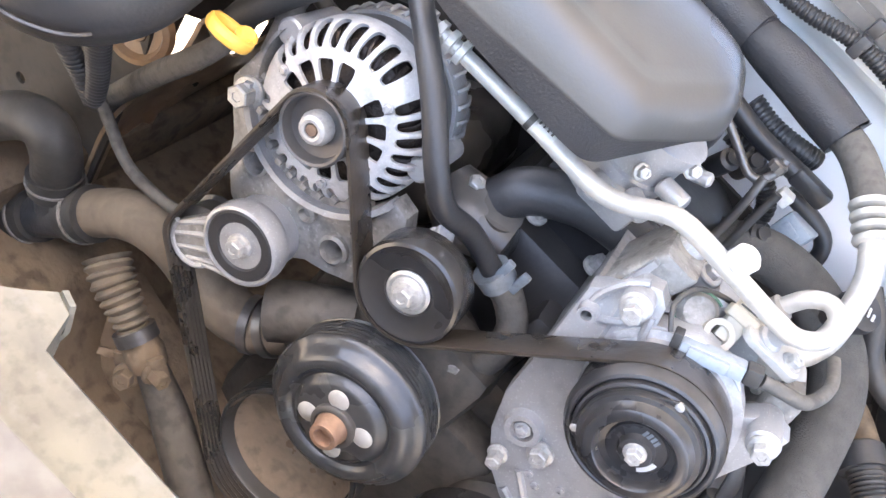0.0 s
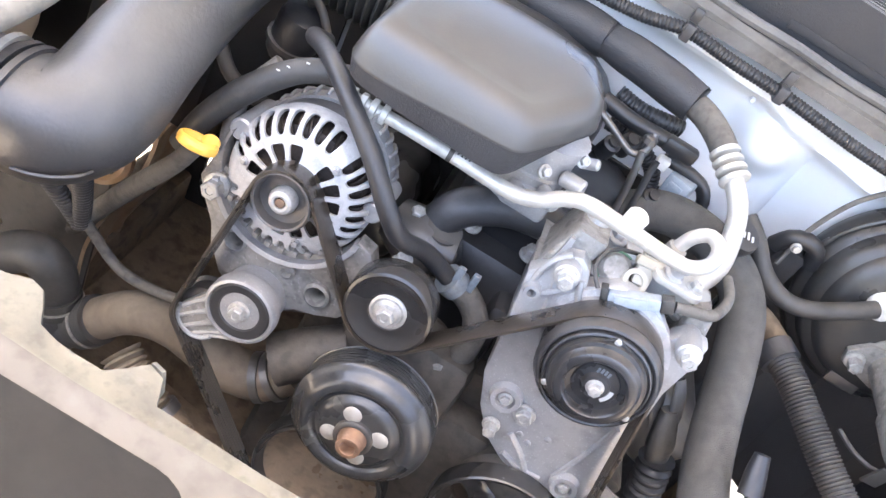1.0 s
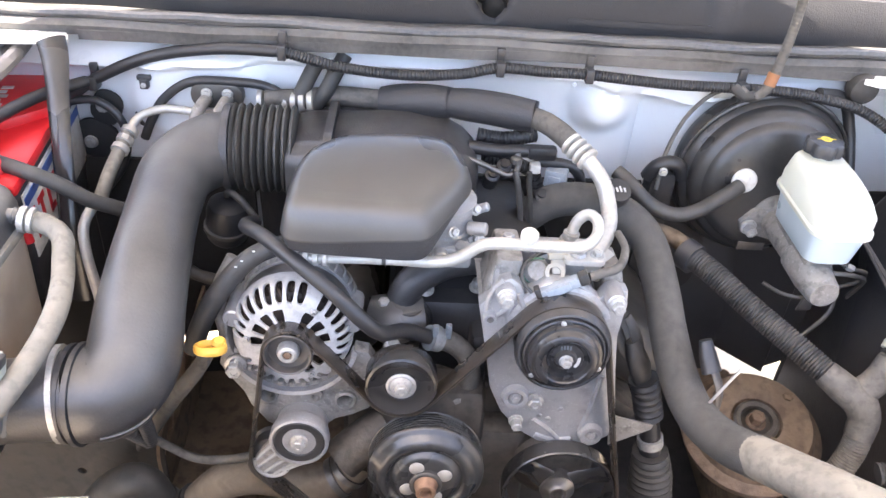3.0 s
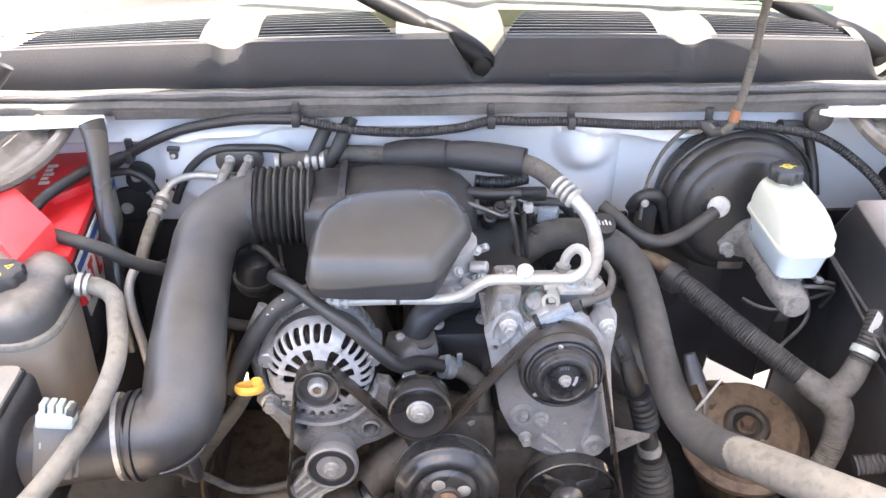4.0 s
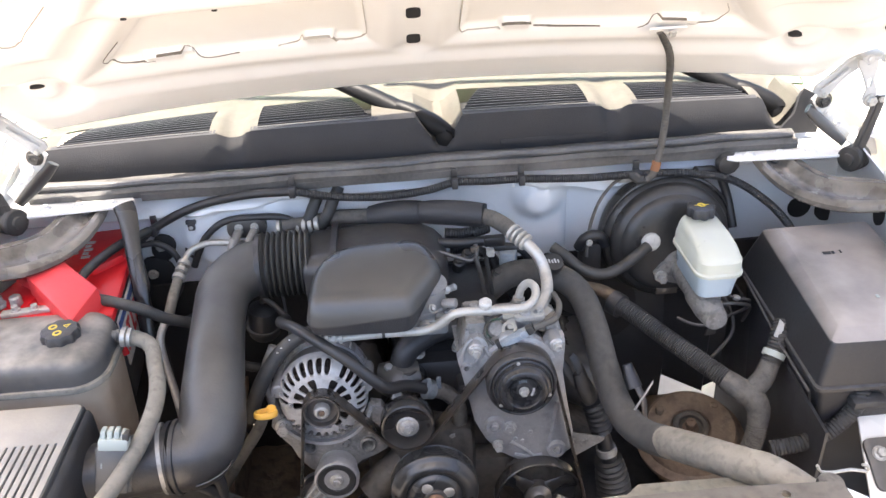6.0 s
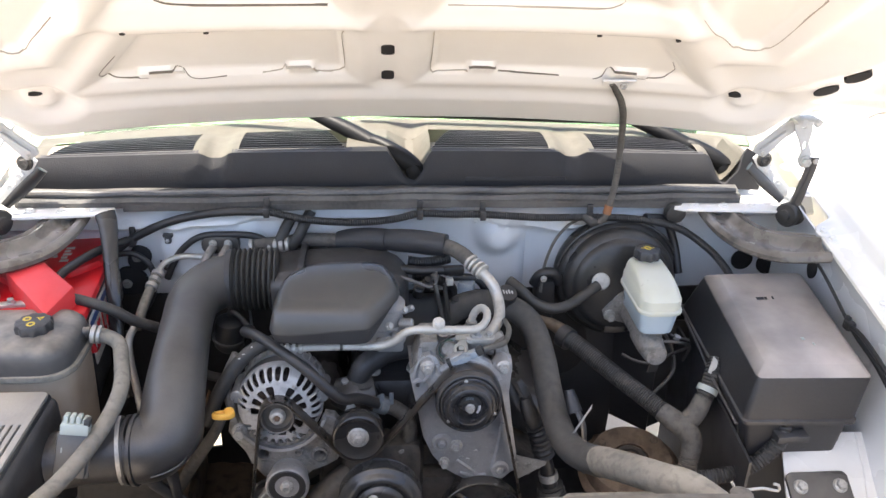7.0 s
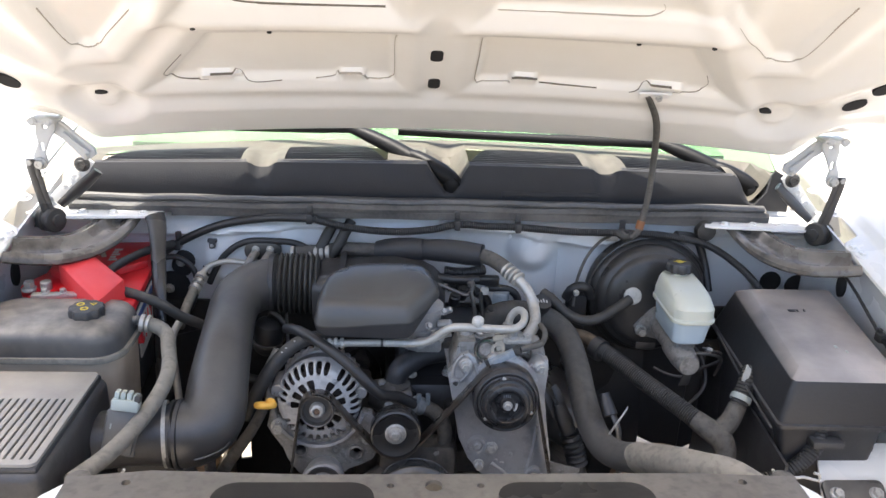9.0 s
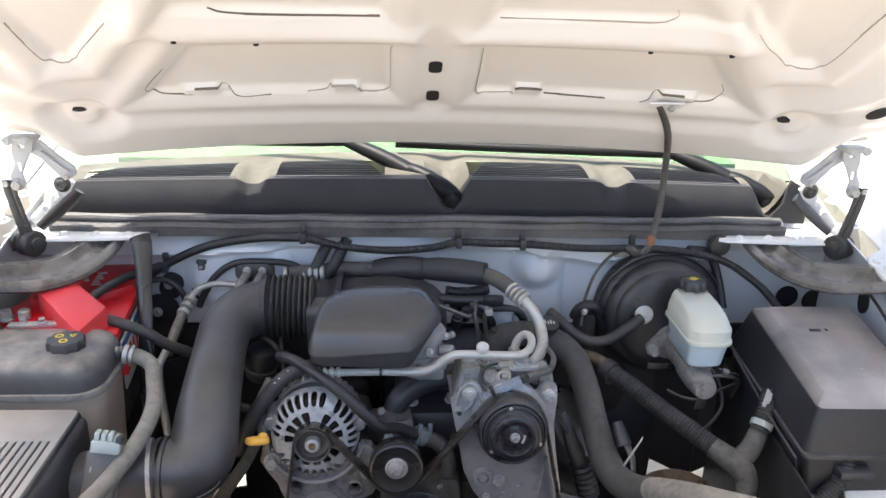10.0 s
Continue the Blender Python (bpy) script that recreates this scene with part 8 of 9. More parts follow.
def looms():
    g = thing("main_wiring_loom", "thick black corrugated wiring loom, taped and dusty", "wiring", (0.4, 0.15, 0.93))
    bm = bmesh.new()
    tube(bm, [(0.315, 0.262, 0.962), (0.345, 0.222, 0.958), (0.395, 0.160, 0.938), (0.445, 0.100, 0.920), (0.478, 0.058, 0.908)], 0.0178, 20, ribs=0.0044, rib_depth=0.0024)
    part("conduit", bm, rubber, g)
    bm = bmesh.new()
    tube(bm, [(0.468, 0.068, 0.912), (0.49, 0.045, 0.903), (0.505, 0.035, 0.895), (0.515, 0.025, 0.875), (0.512, 0.015, 0.85)], [0.0185, 0.0205, 0.022, 0.020, 0.018], 18)
    tube(bm, [(0.50, 0.04, 0.898), (0.525, 0.048, 0.92), (0.54, 0.060, 0.945)], [0.019, 0.018, 0.0165], 18)
    part("taped_joint", bm, rubber_dusty, g, "dusty taped joint")
    bm = bmesh.new()
    tube(bm, [(0.538, 0.058, 0.940), (0.551, 0.070, 0.962), (0.560, 0.082, 0.985), (0.572, 0.10, 1.0)], 0.0165, 16, ribs=0.006, rib_depth=0.002)
    part("upper_branch", bm, rubber, g)
    band(g, (0.545, 0.065, 0.953), (0.550, 0.070, 0.961), 0.0172, grey_pale, "tie", "pale plastic tie")
    bm = bmesh.new()
    tube(bm, [(0.514, 0.02, 0.86), (0.510, 0.01, 0.83), (0.495, 0.0, 0.79), (0.47, -0.01, 0.76)], 0.0175, 16, ribs=0.0045, rib_depth=0.002)
    part("lower_branch", bm, rubber_dusty, g)
    band(g, (0.317, 0.259, 0.962), (0.330, 0.241, 0.960), 0.021, plastic, "end_collar")
    bm = bmesh.new()
    tube(bm, [(0.322, 0.268, 0.965), (0.30, 0.29, 0.97), (0.27, 0.31, 0.97)], [0.014, 0.012, 0.010], 12)
    part("brown_sleeve", bm, dirt_iron, g)


def upper_hose():
    g = thing("radiator_hose", "thick braided rubber radiator hose, dusty at its end", "hose", (0.27, 0.1, 0.95))
    pts = [(0.085, 0.300, 0.985), (0.125, 0.305, 1.010), (0.175, 0.298, 1.018), (0.225, 0.275, 1.010), (0.254, 0.240, 0.990), (0.264, 0.180, 0.960), (0.265, 0.110, 0.932), (0.268, 0.045, 0.912), (0.276, -0.010, 0.907), (0.289, -0.065, 0.925), (0.305, -0.115, 0.955)]
    bm = bmesh.new()
    tube(bm, pts, 0.0248, 28, step=0.006)
    part("braided_cover", bm, braid, g, "grey braided hose cover")
    bm = bmesh.new()
    tube(bm, [(0.301, -0.103, 0.948), (0.309, -0.130, 0.966), (0.330, -0.180, 0.995), (0.360, -0.225, 1.015), (0.39, -0.262, 1.028), (0.43, -0.31, 1.02)], [0.0240, 0.0240, 0.0240, 0.0238, 0.0236, 0.0236], 28, step=0.006)
    part("bare_end", bm, hose_tan, g, "pale dusty bare hose end")


def coolant_tank():
    g = thing("coolant_tank", "dusty plastic coolant surge tank with a black cap", "coolant tank", (-0.65, 0.03, 1.05))

    def sec(k, z, x1=-0.545):
        cx, cy = -0.66, 0.075
        return [(cx + (x - cx) * k, cy + (y - cy) * k, z) for x, y in rounded(-0.80, 0.0, x1, 0.155, 0.045, 8)]

    bm = bmesh.new()
    rings(bm, [sec(0.99, 1.060), sec(1.0, 1.066), sec(1.0, 1.084), sec(0.975, 1.096), sec(0.92, 1.104), sec(0.8, 1.109), sec(0.5, 1.112), sec(0.2, 1.112)])
    part("upper_tank", bm, tank_top, g, "grey-black dusty upper shell")
    bm = bmesh.new()
    rings(bm, [sec(1.0, 1.054), sec(1.045, 1.055), sec(1.055, 1.060), sec(1.045, 1.065), sec(1.0, 1.066)])
    part("weld_seam", bm, hose_tan, g, "pale dusty weld seam")
    bm = bmesh.new()
    rings(bm, [sec(0.86, 0.86), sec(0.93, 0.90), sec(0.96, 0.98), sec(0.985, 1.058)])
    part("lower_tank", bm, tank_mat, g, "brown-stained translucent lower shell")
    c = Vector((-0.612, 0.072, 1.0))
    lob = lambda a: 1 + 0.045 * math.cos(10 * a)
    bm = bmesh.new()
    rings(bm, [[(c.x + r * lob(a) * math.cos(a), c.y + r * lob(a) * math.sin(a), z) for a in (2 * math.pi * k / 80 for k in range(80))] for r, z in ((0.027, 1.098), (0.0285, 1.100), (0.0290, 1.121), (0.0265, 1.1255), (0.02, 1.1265), (0.01, 1.1268))])
    part("cap", bm, plastic, g, "black ribbed cap with yellow symbols")
    for k in range(3):
        a = 0.6 + 2.1 * k
        bm = bmesh.new()
        lathe(bm, (c.x + 0.012 * math.cos(a), c.y + 0.012 * math.sin(a), 1.1266), (0, 0, 1), [(0.0068, -0.0006), (0.0068, 0.0007), (0.0038, 0.0008), (0.0038, -0.0006)], 3 if k == 0 else 16, close=True)
        part("cap_symbol", bm, yellow_ink, g)
    bm = bmesh.new()
    lathe(bm, (-0.555, 0.100, 1.086), (1, 0.1, -0.1), [(0.009, -0.02), (0.009, 0.012), (0.011, 0.014), (0.009, 0.018)], 18)
    part("spigot", bm, tank_top, g)
    h = thing("tank_hose", "dusty grey rubber hose from tank to radiator", "hose", (-0.5, 0.05, 1.03))
    bm = bmesh.new()
    tube(bm, [(-0.535, 0.100, 1.082), (-0.512, 0.102, 1.076), (-0.490, 0.094, 1.064), (-0.480, 0.064, 1.050), (-0.468, 0.024, 1.046), (-0.462, -0.02, 1.040), (-0.468, -0.070, 1.028), (-0.484, -0.130, 1.016), (-0.505, -0.190, 1.010), (-0.53, -0.25, 1.012)], 0.0125, 18)
    part("hose", bm, hose_tan, h)
    for a, b in (((-0.534, 0.100, 1.082), (-0.527, 0.100, 1.081)), ((-0.524, 0.100, 1.081), (-0.519, 0.100, 1.080))):
        band(h, a, b, 0.0138, zinc, "clamp", "bright spring clamp")


def air_box():
    g = thing("air_filter_box", "black plastic air filter box with ribbed lid", "air filter", (-0.68, -0.15, 1.0))
    bm = bmesh.new()
    box(bm, (-0.82, -0.285, 0.84), (-0.553, -0.020, 1.046), 0.014, 3)
    part("body", bm, plastic, g)
    bm = bmesh.new()
    box(bm, (-0.818, -0.278, 1.042), (-0.560, -0.028, 1.0535), 0.005, 2)
    part("lid", bm, plastic, g)
    bm = bmesh.new()
    slab(bm, rounded(-0.816, -0.276, -0.562, -0.030, 0.010), 0.005, Matrix.Translation((0, 0, 1.0530)), holes=[rounded(-0.5755 - 0.0112 * k, -0.264, -0.5721 - 0.0112 * k, -0.112, 0.0016, 2) for k in range(20)], bevel=0.001)
    part("slotted_panel", bm, airbox_top, g, "grey dusty panel with long narrow slots")
    m = thing("air_flow_sensor", "black air flow sensor tube with a grey plug", "sensor", (-0.5, -0.1, 1.0))
    bm = bmesh.new()
    tube(bm, [(-0.56, -0.085, 0.965), (-0.53, -0.078, 0.965), (-0.455, -0.055, 0.958)], [0.046, 0.045, 0.050], 32)
    part("tube", bm, plastic, m)
    bm = bmesh.new()
    mm = Matrix.Translation((-0.510, -0.112, 1.000)) @ pose(0, 0, 0, -16, 12, 4)
    box(bm, (-0.022, -0.010, -0.034), (0.022, 0.012, 0.036), 0.003, m=mm)
    box(bm, (-0.026, 0.004, -0.040), (0.026, 0.014, 0.030), 0.003, m=mm)
    part("sensor_body", bm, sensor_grey, m, "dusty grey sensor body")
    for x in (-0.014, 0.013):
        bm = bmesh.new()
        box(bm, (x - 0.001, -0.0108, 0.006), (x + 0.001, -0.0098, 0.014), m=mm)
        part("moulded_mark", bm, grey_pale, m)
    mm = Matrix.Translation((-0.499, -0.106, 1.044)) @ pose(0, 0, 0, -16, 10, 4)
    bm = bmesh.new()
    box(bm, (-0.020, -0.012, -0.008), (0.020, 0.012, 0.010), 0.003, m=mm)
    part("plug", bm, grey_pale, m, "pale grey wire plug")
    for k in range(4):
        bm = bmesh.new()
        box(bm, (-0.017 + 0.009 * k, -0.009, 0.008), (-0.010 + 0.009 * k, 0.010, 0.021 - 0.003 * (k == 3)), 0.0015, m=mm)
        part("plug_rib", bm, grey_pale, m)
    bm = bmesh.new()
    box(bm, (0.012, -0.011, 0.006), (0.021, 0.006, 0.018), 0.002, m=mm)
    part("lock_tab", bm, rubber, m)
    band(m, (-0.462, -0.053, 0.957), (-0.456, -0.052, 0.957), 0.0525, zinc, "clamp", "bright band clamp")


def battery():
    g = thing("battery", "red-topped car battery with printed side label", "battery", (-0.69, 0.3, 1.0))
    m = Matrix.Translation((-0.670, 0.302, 0.014)) @ pose(0, 0, 0, 0, 0, 6)
    bm = bmesh.new()
    box(bm, (-0.10, -0.16, 0.90), (0.092, 0.135, 1.066), 0.006, m=m)
    part("case", bm, plastic, g, "black battery case")
    bm = bmesh.new()
    box(bm, (-0.102, -0.162, 1.062), (0.094, 0.137, 1.080), 0.006, m=m)
    part("top", bm, red_plastic, g, "bright red top")
    bm = bmesh.new()
    slab(bm, [(-0.050, -0.02), (0.040, -0.02), (0.086, 0.02), (0.086, 0.130), (-0.050, 0.130)], 0.016, m @ Matrix.Translation((0, 0, 1.078)), bevel=0.004)
    part("vent_cover", bm, red_plastic, g, "raised red vent cover")
    bm = bmesh.new()
    box(bm, (0.0925, -0.15, 0.965), (0.0955, 0.11, 1.058), 0.001, m=m)
    part("side_label", bm, white_plastic, g, "white and blue side label")
    bm = bmesh.new()
    box(bm, (0.0950, -0.15, 1.040), (0.0965, 0.11, 1.053), 0.0004, 1, m=m)
    part("label_edge", bm, blue_print, g)
    for k in range(6):
        bm = bmesh.new()
        y = -0.135 + 0.030 * k
        box(bm, (0.0952, y, 0.985), (0.0964, y + 0.009, 1.030), 0.0003, 1, m=m)
        if k % 2:
            box(bm, (0.0952, y - 0.008, 1.021), (0.0964, y + 0.017, 1.030), 0.0003, 1, m=m)
        else:
            box(bm, (0.0952, y, 0.985), (0.0964, y + 0.020, 0.994), 0.0003, 1, m=m)
        part("label_mark", bm, red_plastic, g, "bold red mark")
    for k in range(5):
        bm = bmesh.new()
        y = 0.022 + 0.014 * k
        box(bm, (0.010, y, 1.0936), (0.026 - 0.005 * (k % 2), y + 0.009, 1.0950), 0.0004, 1, m=m)
        part("print_bar", bm, white_ink, g)
    for x, y in ((-0.070, -0.10), (-0.018, 0.060)):
        bm = bmesh.new()
        q = m @ Vector((x, y, 1.078))
        cylinder(bm, q, q + Vector((0, 0, 0.026)), 0.010, 16, 0.002)
        part("terminal", bm, zinc, g)
    bm = bmesh.new()
    tube(bm, [(-0.708, 0.345, 1.096), (-0.706, 0.350, 1.112), (-0.694, 0.352, 1.119), (-0.680, 0.350, 1.114), (-0.676, 0.346, 1.098)], 0.0055, 10)
    part("clamp_loop", bm, zinc, g, "pale metal clamp loop")
    t = thing("terminal_cover", "red plastic battery terminal cover", "cover", (-0.645, 0.19, 1.08))
    lid = [Vector(p) for p in ((-0.712, 0.222, 1.140), (-0.676, 0.272, 1.146), (-0.586, 0.182, 1.130), (-0.604, 0.100, 1.122))]
    cen = sum(lid, Vector()) / 4
    bm = bmesh.new()
    rings(bm, [[cen + (p - cen) * k + Vector((0, 0, d)) for p in lid] for k, d in ((1.06, -0.044), (1.04, -0.030), (1.03, -0.005), (1.01, -0.001), (0.97, 0.0), (0.6, 0.001))])
    part("lid", bm, red_pale, t, "faded red hinged lid")
    bm = bmesh.new()
    box(bm, (-0.024, -0.022, -0.018), (0.026, 0.024, 0.014), 0.004, m=Matrix.Translation((-0.716, 0.262, 1.104)) @ pose(0, 0, 0, 4, 0, -40))
    part("side_cap", bm, red_pale, t)
    bm = bmesh.new()
    box(bm, (-0.040, -0.034, -0.012), (0.036, 0.034, 0.012), 0.004, m=Matrix.Translation((-0.735, 0.228, 1.090)) @ pose(0, 0, 0, 0, 0, -18))
    part("skirt", bm, red_plastic, t)
    bm = bmesh.new()
    box(bm, (-0.050, -0.008, -0.004), (0.036, 0.008, 0.004), 0.002, m=Matrix.Translation((-0.695, 0.172, 1.101)) @ pose(0, 0, 0, 0, 0, 6))
    part("link", bm, alu_tube, t, "pale metal terminal link")
    bm = bmesh.new()
    box(bm, (-0.030, -0.026, -0.008), (0.034, 0.022, 0.008), 0.003, m=Matrix.Translation((-0.688, 0.166, 1.090)) @ pose(0, 0, 0, 0, 0, 4))
    part("fuse_block", bm, red_plastic, t)
    for x in (-0.722, -0.690):
        bolt(t, (x, 0.171, 1.106), (0, 0, 1), 0.006, zinc, tall=1.0)
    bolt(t, (-0.762, 0.200, 1.100), (0, 0, 1), 0.010, zinc, tall=1.2)
    c = thing("battery_cable", "thick black battery cable", "cable", (-0.59, 0.19, 1.1))
    bm = bmesh.new()
    tube(bm, [(-0.620, 0.205, 1.098), (-0.590, 0.190, 1.101), (-0.555, 0.180, 1.096), (-0.520, 0.180, 1.080), (-0.490, 0.19, 1.052), (-0.455, 0.215, 1.02), (-0.43, 0.24, 0.98)], 0.0098, 14)
    part("cable", bm, rubber, c)
    bm = bmesh.new()
    tube(bm, [(-0.640, 0.225, 1.108), (-0.627, 0.250, 1.122), (-0.610, 0.298, 1.124), (-0.586, 0.345, 1.124), (-0.55, 0.39, 1.122)], 0.0085, 12)
    part("second_cable", bm, conduit_black, c)
    bm = bmesh.new()
    tube(bm, [(-0.630, 0.190, 1.086), (-0.605, 0.172, 1.085), (-0.580, 0.152, 1.080), (-0.556, 0.132, 1.066), (-0.545, 0.125, 1.03)], 0.0055, 10)
    part("red_lead", bm, red_plastic, c, "red lead")
    s = thing("cowl_strut", "flat black steel strut from the cowl down by the battery", "strut", (-0.56, 0.35, 1.19))
    bm = bmesh.new()
    tube(bm, [(-0.575, 0.365, 1.192), (-0.566, 0.345, 1.17), (-0.556, 0.30, 1.12), (-0.546, 0.255, 1.06), (-0.54, 0.22, 0.98), (-0.535, 0.20, 0.88)], [0.020, 0.015, 0.0135, 0.0135, 0.015, 0.016], 12, flat=0.45, start=(1, 0, 0))
    part("strut", bm, black_paint, s)
    bm = bmesh.new()
    tube(bm, [(-0.571, 0.352, 1.182), (-0.560, 0.309, 1.135), (-0.550, 0.264, 1.080), (-0.543, 0.226, 1.00)], 0.0030, 8)
    part("pressed_rib", bm, black_paint, s)


def lower_left():
    g = thing("lower_radiator_hose", "dust-caked lower radiator hose with a black tee", "hose", (-0.3, 0.02, 0.7))
    bm = bmesh.new()
    tube(bm, [(-0.378, 0.046, 0.627), (-0.345, 0.050, 0.666), (-0.315, 0.052, 0.686), (-0.282, 0.054, 0.692), (-0.248, 0.056, 0.684), (-0.221, 0.057, 0.674), (-0.190, 0.060, 0.672), (-0.165, 0.064, 0.682), (-0.140, 0.072, 0.712)], [0.0255, 0.0255, 0.0265, 0.0275, 0.028, 0.028, 0.0275, 0.027, 0.026], 24)
    part("hose", bm, hose_brown, g, "brown dust-caked rubber")
    for a, b in (((-0.176, 0.062, 0.676), (-0.168, 0.064, 0.681)), ((-0.160, 0.066, 0.687), (-0.154, 0.068, 0.694))):
        band(g, a, b, 0.0285, steel_worn, "clamp", "dusty steel clamp")
    bm = bmesh.new()
    tube(bm, [(-0.452, 0.040, 0.533), (-0.405, 0.042, 0.592), (-0.368, 0.045, 0.640)], 0.0245, 24)
    tube(bm, [(-0.405, 0.042, 0.592), (-0.421, 0.040, 0.640)], 0.0225, 18)
    part("tee", bm, plastic, g, "black plastic tee joint")
    for a, b, r in (((-0.388, 0.044, 0.614), (-0.368, 0.045, 0.640), 0.0285), ((-0.444, 0.040, 0.544), (-0.424, 0.041, 0.570), 0.0285), ((-0.4165, 0.0405, 0.626), (-0.4235, 0.0390, 0.648), 0.0260)):
        band(g, a, b, r, rubber, "collar", "black rubber collar")
        c = Vector(a).lerp(Vector(b), 0.5)
        band(g, c - (Vector(b) - c) * 0.1, c + (Vector(b) - c) * 0.1, r + 0.0018, alu_dirty, "collar_wire", "thin pale clip wire")
    bm = bmesh.new()
    tube(bm, [(-0.421, 0.040, 0.640), (-0.428, 0.036, 0.678), (-0.443, 0.032, 0.700), (-0.468, 0.030, 0.692), (-0.496, 0.030, 0.660), (-0.53, 0.032, 0.61)], 0.0245, 20)
    part("branch_hose", bm, rubber, g, "curved grey branch hose")
    bm = bmesh.new()
    tube(bm, [(-0.440, 0.040, 0.549), (-0.471, 0.040, 0.510), (-0.51, 0.04, 0.47)], 0.0255, 20)
    part("far_hose", bm, hose_brown, g)
    d = thing("dipstick", "yellow-handled oil dipstick in a dusty tube", "dipstick", (-0.31, 0.03, 0.97))
    bm = bmesh.new()
    tube(bm, [(-0.314, 0.026, 0.962), (-0.340, 0.044, 0.905), (-0.389, 0.076, 0.817), (-0.425, 0.100, 0.748), (-0.48, 0.136, 0.64)], [0.0085, 0.0105, 0.0115, 0.0115, 0.0115], 14)
    part("tube", bm, rubber_dusty, d, "dusty grey tube")
    bm = bmesh.new()
    q, u, v = Vector((-0.310, 0.010, 0.973)), Vector((1.0, 0.0, 0.04)).normalized(), Vector((0.1, -0.85, 0.42)).normalized()
    rings(bm, [[q + u * (0.017 * math.cos(a)) + v * (0.017 * math.sin(a)) + (u * math.cos(a) * 0.6 + v * math.sin(a)) * (0.005 * math.cos(e)) + u.cross(v) * (0.0055 * math.sin(e)) for e in span(0, 2 * math.pi * 7 / 8, 7)] for a in (2 * math.pi * k / 28 for k in range(28))], closed=True)
    part("handle", bm, yellow, d, "yellow loop handle")
    bm = bmesh.new()
    cylinder(bm, q + u * 0.006 + Vector((0, 0.012, -0.010)), q + u * 0.008 + Vector((0, 0.010, 0.004)), 0.0085, 14, 0.003)
    part("plug", bm, yellow, d)
    b = thing("duct_bracket", "black ribbed plastic forked bracket under the duct", "bracket", (-0.44, 0.03, 0.85))
    for pts in ([(-0.450, 0.000, 0.880), (-0.446, 0.020, 0.826), (-0.432, 0.038, 0.786), (-0.420, 0.050, 0.756)], [(-0.408, 0.000, 0.900), (-0.413, 0.020, 0.850), (-0.416, 0.038, 0.800), (-0.419, 0.050, 0.756)]):
        bm = bmesh.new()
        tube(bm, pts, [0.0125, 0.0115, 0.0105, 0.0095], 12, flat=0.7, ribs=0.0055, rib_depth=0.0014)
        part("fork", bm, plastic, b)
    bm = bmesh.new()
    tube(bm, [(-0.419, 0.052, 0.765), (-0.402, 0.060, 0.739), (-0.378, 0.058, 0.723), (-0.353, 0.055, 0.719), (-0.318, 0.052, 0.725), (-0.282, 0.050, 0.738)], 0.0062, 10)
    part("lead", bm, rubber_dusty, b, "dusty thin lead")
    s = thing("steering_shaft", "dusty steering joint and shaft low in the bay", "steering shaft", (-0.25, 0.05, 0.56))
    bm = bmesh.new()
    tube(bm, [(-0.318, 0.012, 0.652), (-0.296, 0.004, 0.643), (-0.270, 0.0, 0.632), (-0.250, -0.002, 0.620)], [0.024, 0.023, 0.020, 0.017], 20, ribs=0.0085, rib_depth=0.005)
    part("boot", bm, hose_brown, s, "ribbed rubber boot")
    band(s, (-0.252, -0.002, 0.621), (-0.240, -0.003, 0.614), 0.0195, steel_worn, "collar", "worn steel collar")
    bm = bmesh.new()
    tube(bm, [(-0.243, -0.002, 0.615), (-0.230, -0.003, 0.607), (-0.214, -0.004, 0.597)], [0.017, 0.021, 0.018], 16)
    part("joint", bm, dirt_iron, s)
    for dx, dz in ((-0.014, -0.018), (0.018, 0.016)):
        bm = bmesh.new()
        tube(bm, [(-0.232 + dx, -0.010, 0.608 + dz), (-0.218 + dx, -0.012, 0.594 + dz), (-0.204 + dx * 0.6, -0.010, 0.584 + dz * 0.6)], [0.009, 0.011, 0.008], 10, flat=0.6)
        part("yoke_ear", bm, dirt_iron, s)
    bolt(s, (-0.224, -0.022, 0.584), (0.2, -1, 0.5), 0.010, dirt_iron, tall=1.2)
    bolt(s, (-0.205, -0.014, 0.610), (1, -0.3, 0.6), 0.009, dirt_iron, tall=1.8)
    for dx in (0.0, 0.03):
        bm = bmesh.new()
        slab(bm, [(-0.030, -0.004), (0.012, -0.006), (0.020, 0.0), (0.012, 0.006), (-0.030, 0.004)], 0.004, Matrix.Translation((-0.240 + dx, -0.004, 0.577 - 0.3 * dx)) @ pose(0, 0, 0, 40, 0, 35), bevel=0.001)
        part("bracket_tongue", bm, dirt_iron, s)
    bm = bmesh.new()
    tube(bm, [(-0.214, -0.004, 0.597), (-0.17, -0.012, 0.575), (-0.11, -0.03, 0.545), (-0.05, -0.05, 0.52)], [0.016, 0.021, 0.022, 0.022], 14)
    part("shaft", bm, engine_iron, s)
    bm = bmesh.new()
    tube(bm, [(-0.186, 0.03, 0.630), (-0.172, 0.03, 0.590), (-0.160, 0.03, 0.552), (-0.140, 0.018, 0.562), (-0.112, 0.0, 0.580)], 0.0036, 8)
    part("line", bm, tank_mat, s)


